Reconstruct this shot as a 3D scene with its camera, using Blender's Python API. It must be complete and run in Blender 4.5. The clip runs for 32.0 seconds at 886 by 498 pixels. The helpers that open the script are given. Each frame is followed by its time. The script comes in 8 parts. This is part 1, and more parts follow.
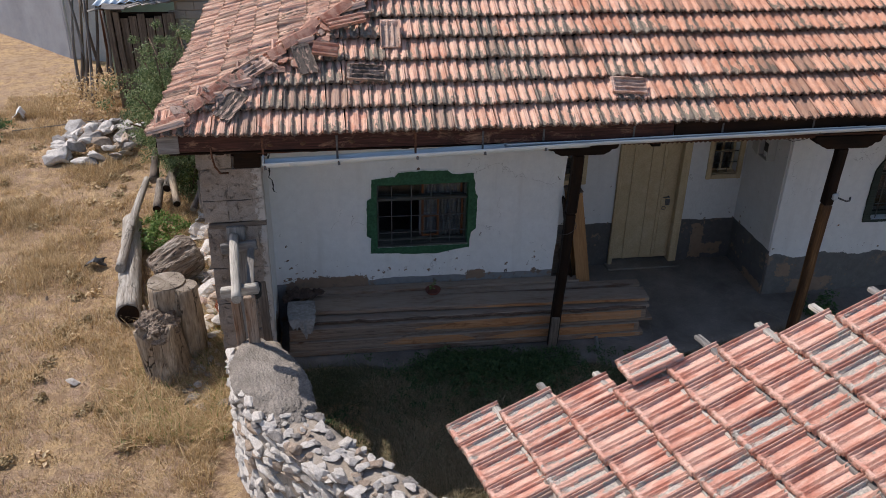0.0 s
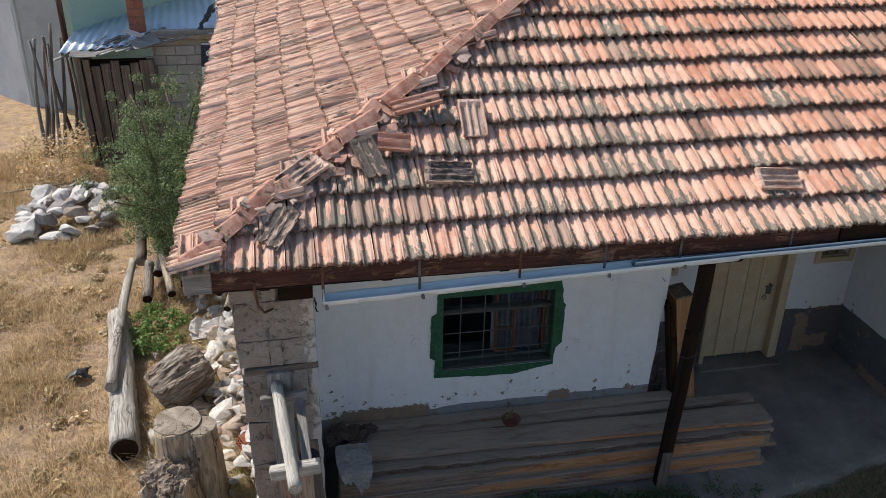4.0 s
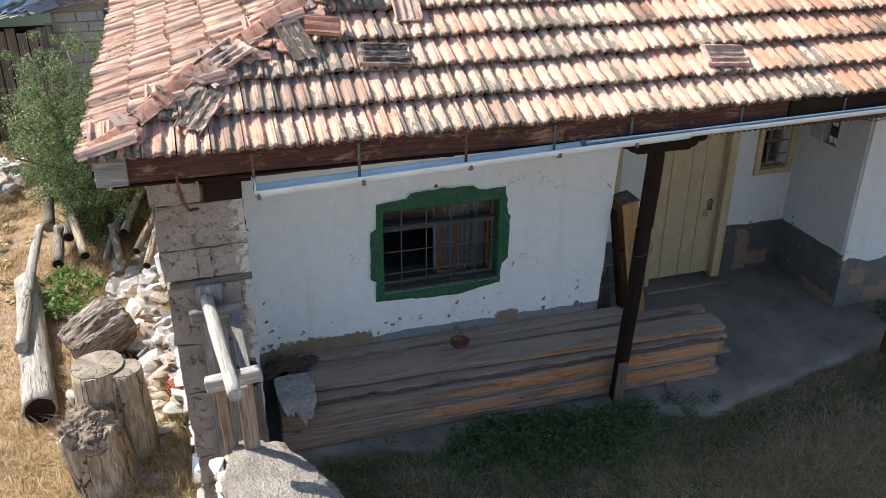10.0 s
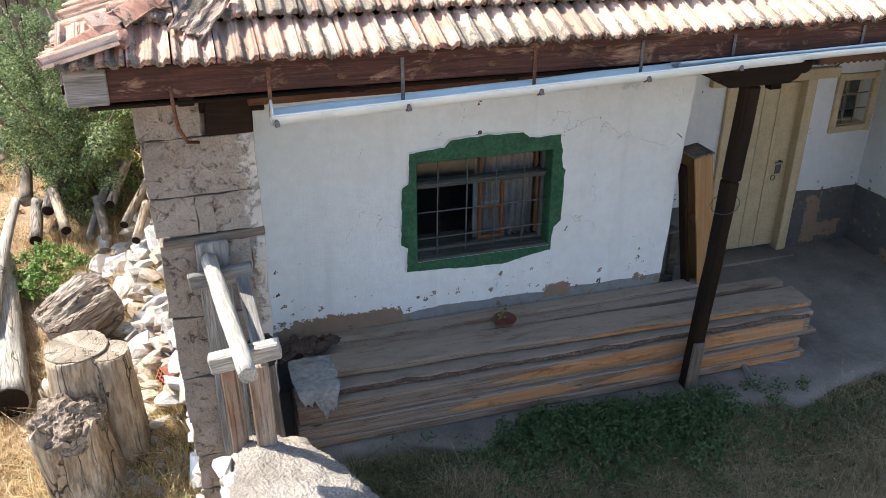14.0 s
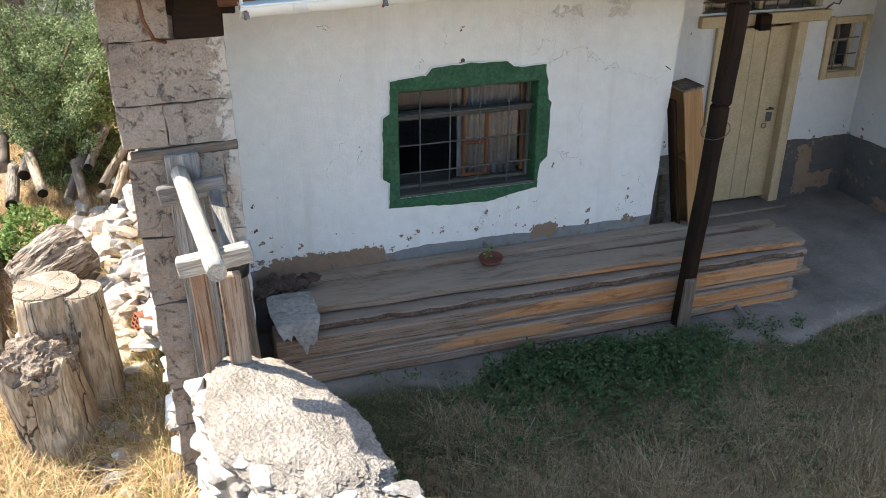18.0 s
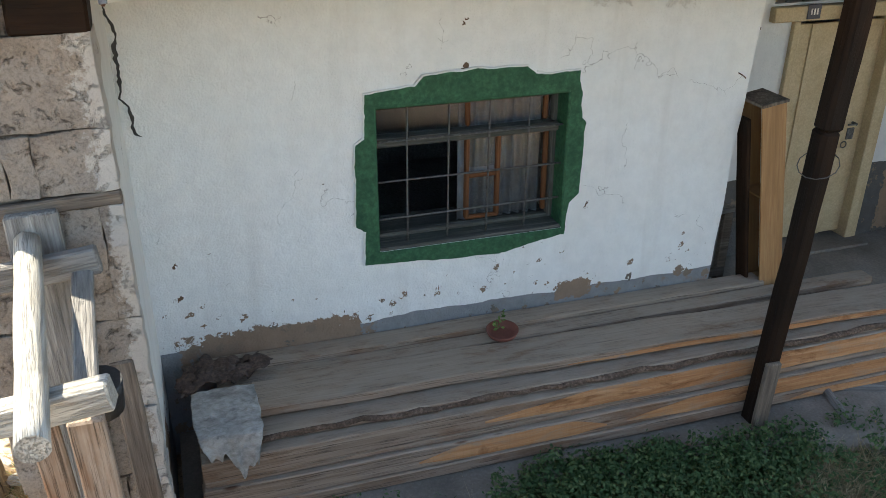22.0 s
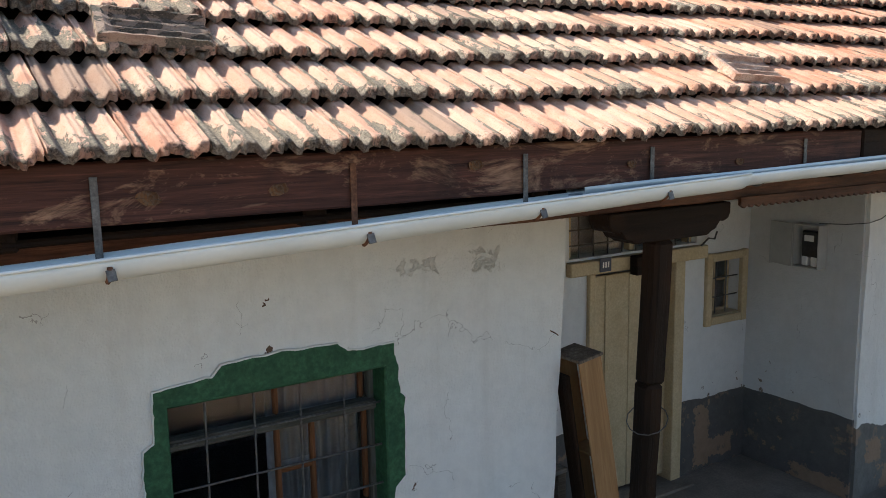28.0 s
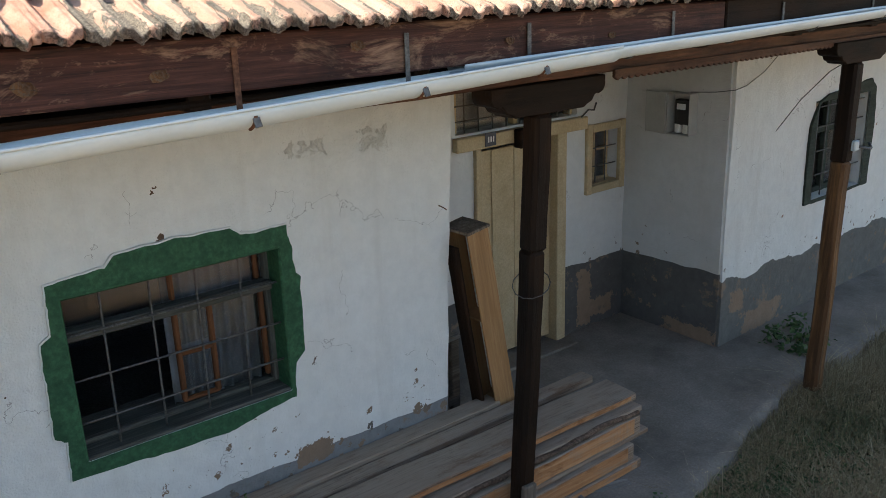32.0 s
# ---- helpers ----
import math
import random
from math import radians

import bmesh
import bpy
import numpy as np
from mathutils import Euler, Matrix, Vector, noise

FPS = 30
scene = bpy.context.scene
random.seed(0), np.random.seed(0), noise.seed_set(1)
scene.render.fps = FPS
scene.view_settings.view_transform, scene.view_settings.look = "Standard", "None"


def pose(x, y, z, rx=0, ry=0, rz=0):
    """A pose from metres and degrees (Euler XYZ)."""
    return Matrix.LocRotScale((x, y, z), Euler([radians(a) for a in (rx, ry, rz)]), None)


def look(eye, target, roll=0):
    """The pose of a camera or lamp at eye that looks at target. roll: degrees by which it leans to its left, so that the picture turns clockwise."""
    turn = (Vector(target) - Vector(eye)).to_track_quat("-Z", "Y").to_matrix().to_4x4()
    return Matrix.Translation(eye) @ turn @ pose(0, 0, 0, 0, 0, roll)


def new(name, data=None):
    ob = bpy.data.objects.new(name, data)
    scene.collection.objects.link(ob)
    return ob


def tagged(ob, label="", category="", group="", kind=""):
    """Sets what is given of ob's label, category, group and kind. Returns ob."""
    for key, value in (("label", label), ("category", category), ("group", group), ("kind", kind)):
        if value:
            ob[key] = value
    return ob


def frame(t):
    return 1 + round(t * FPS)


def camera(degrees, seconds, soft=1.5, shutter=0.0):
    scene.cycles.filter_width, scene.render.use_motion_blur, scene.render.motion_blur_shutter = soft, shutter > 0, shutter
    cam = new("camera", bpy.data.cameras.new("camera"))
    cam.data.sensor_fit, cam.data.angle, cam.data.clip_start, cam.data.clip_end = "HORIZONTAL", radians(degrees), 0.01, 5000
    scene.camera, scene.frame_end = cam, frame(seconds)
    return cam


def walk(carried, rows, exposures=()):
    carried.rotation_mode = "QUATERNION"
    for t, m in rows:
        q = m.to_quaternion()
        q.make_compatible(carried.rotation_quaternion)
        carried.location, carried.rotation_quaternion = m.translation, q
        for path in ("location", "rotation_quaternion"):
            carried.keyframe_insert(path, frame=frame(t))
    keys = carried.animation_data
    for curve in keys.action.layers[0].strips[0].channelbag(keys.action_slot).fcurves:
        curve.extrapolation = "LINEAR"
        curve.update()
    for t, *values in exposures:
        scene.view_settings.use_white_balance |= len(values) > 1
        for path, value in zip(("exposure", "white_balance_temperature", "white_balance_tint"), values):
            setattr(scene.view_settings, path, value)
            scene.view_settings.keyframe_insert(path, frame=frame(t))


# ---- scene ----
cam = camera(54.3, 32.0, soft=0.4)
PATH = [
    (0, (0.682, -9.844, 6.343), (0.938, -8.094, 5.409), 1.1),
    (0.5, (0.748, -9.265, 6.386), (1.006, -7.512, 5.459), 1.1),
    (1, (0.741, -8.81, 6.391), (0.999, -7.052, 5.472), 1.0),
    (1.5, (0.691, -8.619, 6.373), (0.952, -6.862, 5.453), 1.1),
    (2, (0.627, -8.459, 6.341), (0.887, -6.703, 5.419), 1.1),
    (2.5, (0.483, -8.189, 6.34), (0.741, -6.431, 5.423), 1.0),
    (4.5, (-0.267, -7.187, 6.331), (0.134, -5.446, 5.431), 0.8),
    (5, (-0.231, -7.259, 6.35), (0.222, -5.53, 5.453), 0.7),
    (5.5, (-0.2, -7.342, 6.365), (0.279, -5.619, 5.469), 0.6),
    (6, (-0.184, -7.283, 6.429), (0.296, -5.56, 5.535), 0.6),
    (6.5, (-0.169, -7.212, 6.484), (0.31, -5.487, 5.592), 0.6),
    (7, (-0.238, -7.167, 6.485), (0.263, -5.449, 5.592), 0.5),
    (7.5, (-0.257, -7.218, 6.247), (0.255, -5.502, 5.357), 0.5),
    (8, (-0.227, -7.269, 5.815), (0.287, -5.552, 4.926), 0.5),
    (8.5, (-0.215, -7.304, 5.68), (0.302, -5.589, 4.789), 0.5),
    (9, (-0.194, -7.308, 5.583), (0.324, -5.594, 4.692), 0.5),
    (9.5, (-0.241, -7.262, 5.47), (0.28, -5.548, 4.58), 0.3),
    (10, (-0.335, -7.218, 5.293), (0.188, -5.504, 4.406), 0.3),
    (10.5, (-0.353, -7.167, 5.123), (0.168, -5.452, 4.235), 0.2),
    (11, (-0.359, -7.045, 4.925), (0.165, -5.333, 4.035), 0.3),
    (11.5, (-0.386, -6.721, 4.775), (0.144, -5.009, 3.887), 0.4),
    (12, (-0.533, -6.429, 4.569), (0.024, -4.721, 3.689), 0.5),
    (12.5, (-0.455, -6.397, 4.458), (0.076, -4.685, 3.57), 0.4),
    (13, (-0.464, -6.276, 4.422), (0.069, -4.566, 3.532), 0.4),
    (13.5, (-0.464, -6.196, 4.439), (0.072, -4.487, 3.548), 0.4),
    (15.5, (-0.223, -5.95, 4.092), (0.335, -4.239, 3.219), 0.3),
    (16, (-0.177, -5.979, 3.88), (0.384, -4.269, 3.008), 0.2),
    (16.5, (-0.17, -6.056, 3.818), (0.391, -4.345, 2.948), 0.2),
    (17, (-0.272, -6.163, 3.829), (0.29, -4.453, 2.956), 0.2),
    (17.5, (-0.328, -6.217, 3.779), (0.237, -4.506, 2.911), 0.2),
    (18, (-0.395, -6.204, 3.803), (0.166, -4.493, 2.933), 0.1),
    (18.5, (-0.372, -5.97, 3.833), (0.191, -4.26, 2.961), 0.1),
    (19, (-0.156, -5.437, 3.941), (0.403, -3.731, 3.059), 0.2),
    (19.5, (0.003, -4.956, 3.99), (0.562, -3.248, 3.113), 0.2),
    (20, (0.04, -4.688, 3.977), (0.613, -2.987, 3.095), 0.6),
    (20.5, (0.137, -4.655, 3.914), (0.691, -2.951, 3.025), 0.3),
    (21, (0.185, -4.604, 3.767), (0.74, -2.899, 2.882), 0.3),
    (21.5, (0.208, -4.506, 3.576), (0.764, -2.801, 2.689), 0.3),
    (22, (0.222, -4.466, 3.433), (0.774, -2.76, 2.547), 0.3),
    (22.5, (0.222, -4.47, 3.353), (0.774, -2.766, 2.463), 0.2),
    (23, (0.226, -4.434, 3.312), (0.776, -2.731, 2.419), 0.2),
    (23.5, (0.289, -4.233, 3.322), (0.837, -2.528, 2.432), 0.2),
    (24, (0.328, -4.152, 3.35), (1.025, -2.503, 2.458), -0.3),
    (24.5, (0.351, -4.097, 3.378), (1.141, -2.493, 2.482), -0.6),
    (25, (0.346, -4.003, 3.42), (1.129, -2.396, 2.522), -0.7),
    (25.5, (0.287, -3.907, 3.468), (1.114, -2.328, 2.56), -0.5),
    (26, (0.272, -3.933, 3.493), (1.117, -2.365, 2.583), -0.5),
    (26.5, (0.288, -3.957, 3.396), (1.235, -2.281, 2.854), -0.6),
    (28.5, (0.387, -4.087, 3.422), (1.446, -2.421, 3.105), -1.2),
    (29, (0.404, -4.122, 3.425), (1.549, -2.515, 3.099), -1.6),
    (29.5, (0.369, -4.151, 3.417), (1.587, -2.603, 3.074), -1.8),
    (30, (0.407, -4.199, 3.408), (1.62, -2.663, 2.998), -1.8),
    (30.5, (0.384, -4.203, 3.4), (1.604, -2.674, 2.983), -1.9),
    (31, (0.346, -4.2, 3.415), (1.563, -2.674, 2.98), -1.9),
    (31.5, (0.314, -4.176, 3.432), (1.525, -2.66, 2.947), -2.0),
    (32, (0.305, -4.155, 3.441), (1.491, -2.663, 2.836), -1.9),
]
EXPOSURE = [(0, 0.08, 6350, 16), (1, 0.28, 6250, 15), (2.5, 0.38, 6400, 13), (4.5, 0.29, 6300, 10), (7, 0.29, 6300, 10), (8, 0.41, 6300, 10), (9, 0.71, 6300, 10), (11, 1.13, 6350, 10), (13.5, 1.43, 6400, 10), (16, 1.61, 6600, 10), (19, 1.71, 6650, 8), (23, 1.83, 6900, 5), (24.5, 1.96, 6900, 5), (26, 1.96, 6900, 5), (28.5, 0.78, 6500, 7), (30, 0.78, 6500, 6), (32, 1.18, 6700, 6)]
walk(cam, [(t, look(eye, target, roll)) for t, eye, target, roll in PATH], EXPOSURE)

# ---- light ----
SUN = Vector((-0.72, 0.54, 1.0)).normalized()
world = bpy.data.worlds.new("sky")
scene.world = world
world.use_nodes = True
wn = world.node_tree.nodes
wn.clear()
sky = wn.new("ShaderNodeTexSky")
sky.sky_type, sky.sun_disc = "NISHITA", False
sky.sun_elevation = math.asin(SUN.z)
sky.sun_rotation = math.atan2(SUN.x, SUN.y)
wb = wn.new("ShaderNodeBackground")
wb.inputs["Strength"].default_value = 0.15
wo = wn.new("ShaderNodeOutputWorld")
world.node_tree.links.new(sky.outputs[0], wb.inputs[0])
world.node_tree.links.new(wb.outputs[0], wo.inputs[0])
sun = new("sun", bpy.data.lights.new("sun", "SUN"))
sun.data.energy, sun.data.angle, sun.data.color = 4.7, radians(0.55), (1.0, 0.94, 0.85)
sun.matrix_world = look(SUN * 40, (0, 0, 0))

# ---- small helpers ----
R = random.Random(7)


def wob(p, s=1.0, seed=0.0):
    """Noise about -1 to 1."""
    return noise.noise(Vector((p[0] * s + seed, p[1] * s + seed * 1.7, p[2] * s - seed * 0.6)))


def link_mesh(name, me, material, parent=None, label="", m=None, smooth=False):
    ob = new(name, me)
    if material and not me.materials:
        me.materials.append(material)
    if smooth:
        me.polygons.foreach_set("use_smooth", [True] * len(me.polygons))
    WORLD[ob.name] = m.copy() if m is not None else Matrix.Identity(4)
    ob.matrix_basis = WORLD[ob.name]
    if parent is not None:
        ob.parent = parent
        ob.matrix_parent_inverse = WORLD[parent.name].inverted()
    if label:
        ob["label"] = label
    return ob


WORLD = {}


def part(name, bm, material, parent, label="", m=None, smooth=False):
    me = bpy.data.meshes.new(name)
    bm.to_mesh(me)
    bm.free()
    return link_mesh(name, me, material, parent, label, m, smooth)


def pyd(name, verts, faces, material, parent=None, label="", m=None, smooth=False):
    me = bpy.data.meshes.new(name)
    me.from_pydata([tuple(v) for v in verts], [], faces)
    me.update()
    return link_mesh(name, me, material, parent, label, m, smooth)


def thing(name, loc, label, category, group="", kind=""):
    ob = new(name)
    ob.matrix_basis = Matrix.Translation(loc)
    ob.empty_display_size = 0.1
    WORLD[ob.name] = ob.matrix_basis.copy()
    return tagged(ob, label, category, group, kind)


def box(sx, sy, sz, bevel=0.0, cuts=(0, 0, 0), rough=0.0, seed=0.0, freq=4.0, segs=1):
    """A box about its centre, cut, roughened and bevelled."""
    nx, ny, nz = cuts[0] + 1, cuts[1] + 1, cuts[2] + 1
    bm = bmesh.new()
    bmesh.ops.create_cube(bm, size=1.0)
    bmesh.ops.scale(bm, vec=(sx, sy, sz), verts=bm.verts)
    if bevel:
        bmesh.ops.bevel(bm, geom=bm.edges[:], offset=bevel, segments=segs, affect="EDGES", clamp_overlap=True)
    for axis, n, size in ((0, nx, sx), (1, ny, sy), (2, nz, sz)):
        for i in range(1, n):
            co = Vector((0, 0, 0))
            co[axis] = -size / 2 + size * i / n
            no = Vector((0, 0, 0))
            no[axis] = 1
            bmesh.ops.bisect_plane(bm, geom=bm.verts[:] + bm.edges[:] + bm.faces[:], plane_co=co, plane_no=no)
    if rough:
        for v in bm.verts:
            p = v.co
            v.co = p + Vector((wob(p, freq, seed), wob(p, freq, seed + 9), wob(p, freq, seed + 17))) * rough
    return bm


def span(p0, p1, roll=0.0):
    """A pose at the middle of p0-p1 whose x axis runs along it, z as upright as can be."""
    a, b = Vector(p0), Vector(p1)
    x = (b - a).normalized()
    up = Vector((0, 0, 1)) if abs(x.z) < 0.9 else Vector((0, -1, 0))
    y = up.cross(x).normalized()
    z = x.cross(y)
    m = Matrix((x, y, z)).transposed().to_4x4()
    m.translation = (a + b) / 2
    return m @ Matrix.Rotation(radians(roll), 4, "X")


def beam(name, p0, p1, w, h, material, parent, label="", roll=0.0, rough=0.006, seed=0.0, bevel=0.008, freq=3.0, cuts=None):
    n = (Vector(p1) - Vector(p0)).length
    c = max(1, int(n / 0.25)) if cuts is None else cuts
    return part(name, box(n, w, h, min(bevel, w / 3, h / 3), (c, 0, 0), rough, seed, freq), material, parent, label, span(p0, p1, roll))


def rod_bm(n, r0, r1, sides=12, rings=8, rough=0.0, seed=0.0, freq=3.0, bend=0.0, oval=1.0):
    bm = bmesh.new()
    loops = []
    for i in range(rings + 1):
        f = i / rings
        r = r0 + (r1 - r0) * f
        off = bend * math.sin(f * math.pi)
        loop = []
        for k in range(sides):
            a = 2 * math.pi * k / sides
            d = r * (1 + rough * wob((f * n, math.cos(a), math.sin(a)), freq, seed))
            loop.append(bm.verts.new((n * (f - 0.5), d * math.cos(a) * oval + off, d * math.sin(a))))
        loops.append(loop)
    for a, b in zip(loops, loops[1:]):
        for k in range(sides):
            bm.faces.new((a[k], b[k], b[(k + 1) % sides], a[(k + 1) % sides])).smooth = True
    for loop, sgn in ((loops[0], 1), (loops[-1], -1)):
        inner = [bm.verts.new(loop[0].co.lerp(v.co, 1)) for v in ()]
        bm.faces.new(loop if sgn > 0 else loop[::-1])
    bmesh.ops.recalc_face_normals(bm, faces=bm.faces[:])
    return bm


def rod(name, p0, p1, r0, r1, material, parent, label="", sides=12, rings=None, rough=0.08, seed=0.0, bend=0.0, freq=3.0):
    n = (Vector(p1) - Vector(p0)).length
    rings = rings or max(2, int(n / 0.15))
    return part(name, rod_bm(n, r0, r1, sides, rings, rough, seed, freq, bend), material, parent, label, span(p0, p1))


def wire(name, pts, r, material, parent=None, label="", sides=5):
    """A bent wire or thin pipe through the points."""
    pts = [Vector(p) for p in pts]
    verts, faces = [], []
    for i, p in enumerate(pts):
        d = (pts[min(i + 1, len(pts) - 1)] - pts[max(i - 1, 0)]).normalized()
        u = d.orthogonal().normalized() if i == 0 else (u - d * u.dot(d)).normalized()
        w = d.cross(u)
        for k in range(sides):
            a = 2 * math.pi * k / sides
            verts.append(p + (u * math.cos(a) + w * math.sin(a)) * r)
    for i in range(len(pts) - 1):
        for k in range(sides):
            a, b = i * sides + k, i * sides + (k + 1) % sides
            faces.append((a, b, b + sides, a + sides))
    faces += [tuple(range(sides))[::-1], tuple(range(len(verts) - sides, len(verts)))]
    return pyd(name, verts, faces, material, parent, label, None, True)


def rock_mesh(seed, n=13, flat=0.75, bevel=0.025):
    """An angular stone about one unit across."""
    r = random.Random(seed)
    bm = bmesh.new()
    for _ in range(n):
        v = Vector((r.gauss(0, 1), r.gauss(0, 1), r.gauss(0, 1))).normalized()
        v *= r.uniform(0.42, 0.55)
        bm.verts.new((v.x * 1.15, v.y, v.z * flat))
    out = bmesh.ops.convex_hull(bm, input=bm.verts[:])
    loose = [v for v in bm.verts if not v.link_faces]
    bmesh.ops.delete(bm, geom=loose, context="VERTS")
    bmesh.ops.dissolve_limit(bm, angle_limit=0.25, verts=bm.verts[:], edges=bm.edges[:])
    if bevel:
        bmesh.ops.bevel(bm, geom=bm.edges[:], offset=bevel, segments=1, affect="EDGES", clamp_overlap=True)
    bmesh.ops.triangulate(bm, faces=bm.faces[:])
    bmesh.ops.subdivide_edges(bm, edges=bm.edges[:], cuts=1, use_grid_fill=True)
    for v in bm.verts:
        v.co += v.co.normalized() * (0.05 * wob(v.co, 4.0, seed) + 0.03 * wob(v.co, 11.0, seed + 5))
    bmesh.ops.recalc_face_normals(bm, faces=bm.faces[:])
    me = bpy.data.meshes.new("stone")
    bm.to_mesh(me)
    bm.free()
    return me


ROCKS = [rock_mesh(i + 3) for i in range(14)]
ROUND = [rock_mesh(i + 40, 26, 0.8, 0.05) for i in range(8)]


def trs(x, y, z, rx=0, ry=0, rz=0, sx=1, sy=None, sz=None):
    return Matrix.LocRotScale((x, y, z), Euler((radians(rx), radians(ry), radians(rz))), (sx, sx if sy is None else sy, sx if sz is None else sz))


def stone(m, material, parent=None, meshes=None, name="stone"):
    meshes = meshes or ROCKS
    me = meshes[R.randrange(len(meshes))]
    key = (me.name, material.name)
    if key not in SHARED:
        SHARED[key] = me.copy()
        SHARED[key].materials.clear()
        SHARED[key].materials.append(material)
    return link_mesh(name, SHARED[key], None, parent, "", m)


SHARED = {}


# ---- materials ----
class Nodes:
    """A node material under way, with short ways to add what most surfaces share."""

    def __init__(self, name, rough=0.8, metal=0.0, spec=0.3):
        self.mat = bpy.data.materials.new(name)
        self.mat.use_nodes = True
        self.t = self.mat.node_tree
        self.b = self.t.nodes["Principled BSDF"]
        self.b.inputs["Roughness"].default_value = rough
        self.b.inputs["Metallic"].default_value = metal
        self.b.inputs["Specular IOR Level"].default_value = spec
        self.co = self.t.nodes.new("ShaderNodeTexCoord").outputs["Object"]

    def put(self, node, key, value):
        if hasattr(value, "is_output"):
            self.t.links.new(value, node.inputs[key])
        else:
            node.inputs[key].default_value = value

    def coords(self, scale, turn=(0, 0, 0)):
        n = self.t.nodes.new("ShaderNodeMapping")
        self.t.links.new(self.co, n.inputs[0])
        n.inputs["Scale"].default_value = scale if isinstance(scale, tuple) else (scale,) * 3
        n.inputs["Rotation"].default_value = turn
        return n.outputs[0]

    def shifted(self, vec):
        """The coordinates, moved by a random step for each object."""
        i = self.t.nodes.new("ShaderNodeObjectInfo")
        m = self.t.nodes.new("ShaderNodeVectorMath")
        m.operation = "MULTIPLY_ADD"
        c = self.t.nodes.new("ShaderNodeCombineXYZ")
        for k in range(3):
            self.t.links.new(i.outputs["Random"], c.inputs[k])
        self.t.links.new(c.outputs[0], m.inputs[0])
        m.inputs[1].default_value = (37.0, 53.0, 71.0)
        self.t.links.new(vec, m.inputs[2])
        return m.outputs[0]

    def noise(self, vec, scale=5.0, detail=4.0, rough=0.6, distort=0.0):
        n = self.t.nodes.new("ShaderNodeTexNoise")
        self.put(n, "Vector", vec)
        for k, v in (("Scale", scale), ("Detail", detail), ("Roughness", rough), ("Distortion", distort)):
            n.inputs[k].default_value = v
        return n.outputs["Fac"]

    def cells(self, vec, scale, feature="F1", out="Distance", random=1.0):
        n = self.t.nodes.new("ShaderNodeTexVoronoi")
        n.feature = feature
        self.put(n, "Vector", vec)
        n.inputs["Scale"].default_value = scale
        n.inputs["Randomness"].default_value = random
        return n.outputs[out]

    def ramp(self, fac, *stops):
        """Stops: (place, colour or grey)."""
        n = self.t.nodes.new("ShaderNodeValToRGB")
        self.put(n, 0, fac)
        e = n.color_ramp.elements
        while len(e) < len(stops):
            e.new(1.0)
        for el, (p, c) in zip(e, stops):
            el.position = p
            el.color = (c, c, c, 1) if isinstance(c, (int, float)) else (*c, 1)
        return n.outputs[0]

    def mix(self, fac, a, b, mode="MIX"):
        n = self.t.nodes.new("ShaderNodeMix")
        n.data_type, n.blend_type = "RGBA", mode
        self.put(n, 0, fac)
        self.put(n, 6, a if hasattr(a, "is_output") else (*a, 1))
        self.put(n, 7, b if hasattr(b, "is_output") else (*b, 1))
        return n.outputs[2]

    def math(self, op, a, b=0.0, c=0.0):
        n = self.t.nodes.new("ShaderNodeMath")
        n.operation = op
        self.put(n, 0, a), self.put(n, 1, b), self.put(n, 2, c)
        return n.outputs[0]

    def xyz(self, vec=None):
        n = self.t.nodes.new("ShaderNodeSeparateXYZ")
        self.put(n, 0, vec if vec is not None else self.co)
        return n.outputs

    def rand(self):
        return self.t.nodes.new("ShaderNodeObjectInfo").outputs["Random"]

    def island(self):
        return self.t.nodes.new("ShaderNodeNewGeometry").outputs["Random Per Island"]

    def colour(self, c):
        self.put(self.b, "Base Color", c if hasattr(c, "is_output") else (*c, 1))

    def rough(self, r):
        self.put(self.b, "Roughness", r)

    def bump(self, height, strength=0.4, dist=0.01):
        n = self.t.nodes.new("ShaderNodeBump")
        n.inputs["Strength"].default_value = strength
        n.inputs["Distance"].default_value = dist
        self.put(n, "Height", height)
        prev = self.b.inputs["Normal"].links
        if prev:
            self.t.links.new(prev[0].from_socket, n.inputs["Normal"])
        self.t.links.new(n.outputs[0], self.b.inputs["Normal"])
        return self


def plain(name, c1, c2, scale=6.0, rough=0.85, bump=0.3, dist=0.004, metal=0.0, spec=0.3, fine=60.0, grit=1.0):
    """A weathered surface of two colours, coarse and fine."""
    k = Nodes(name, rough, metal, spec)
    v = k.shifted(k.co)
    a = k.noise(v, scale, 5.0, 0.65)
    b = k.noise(v, fine, 3.0, 0.6)
    c = k.mix(k.ramp(a, (0.32, 0.0), (0.68, 1.0)), c1, c2)
    c = k.mix(k.ramp(b, (0.32, 0.75 * grit), (0.62, 0.0)), c, tuple(x * 0.5 for x in c1))
    c = k.mix(k.ramp(b, (0.58, 0.0), (0.75, 0.35 * grit)), c, tuple(min(1, x * 1.3) for x in c2))
    k.colour(c)
    k.bump(k.math("ADD", k.math("MULTIPLY", a, 1.5), b), bump, dist)
    return k.mat


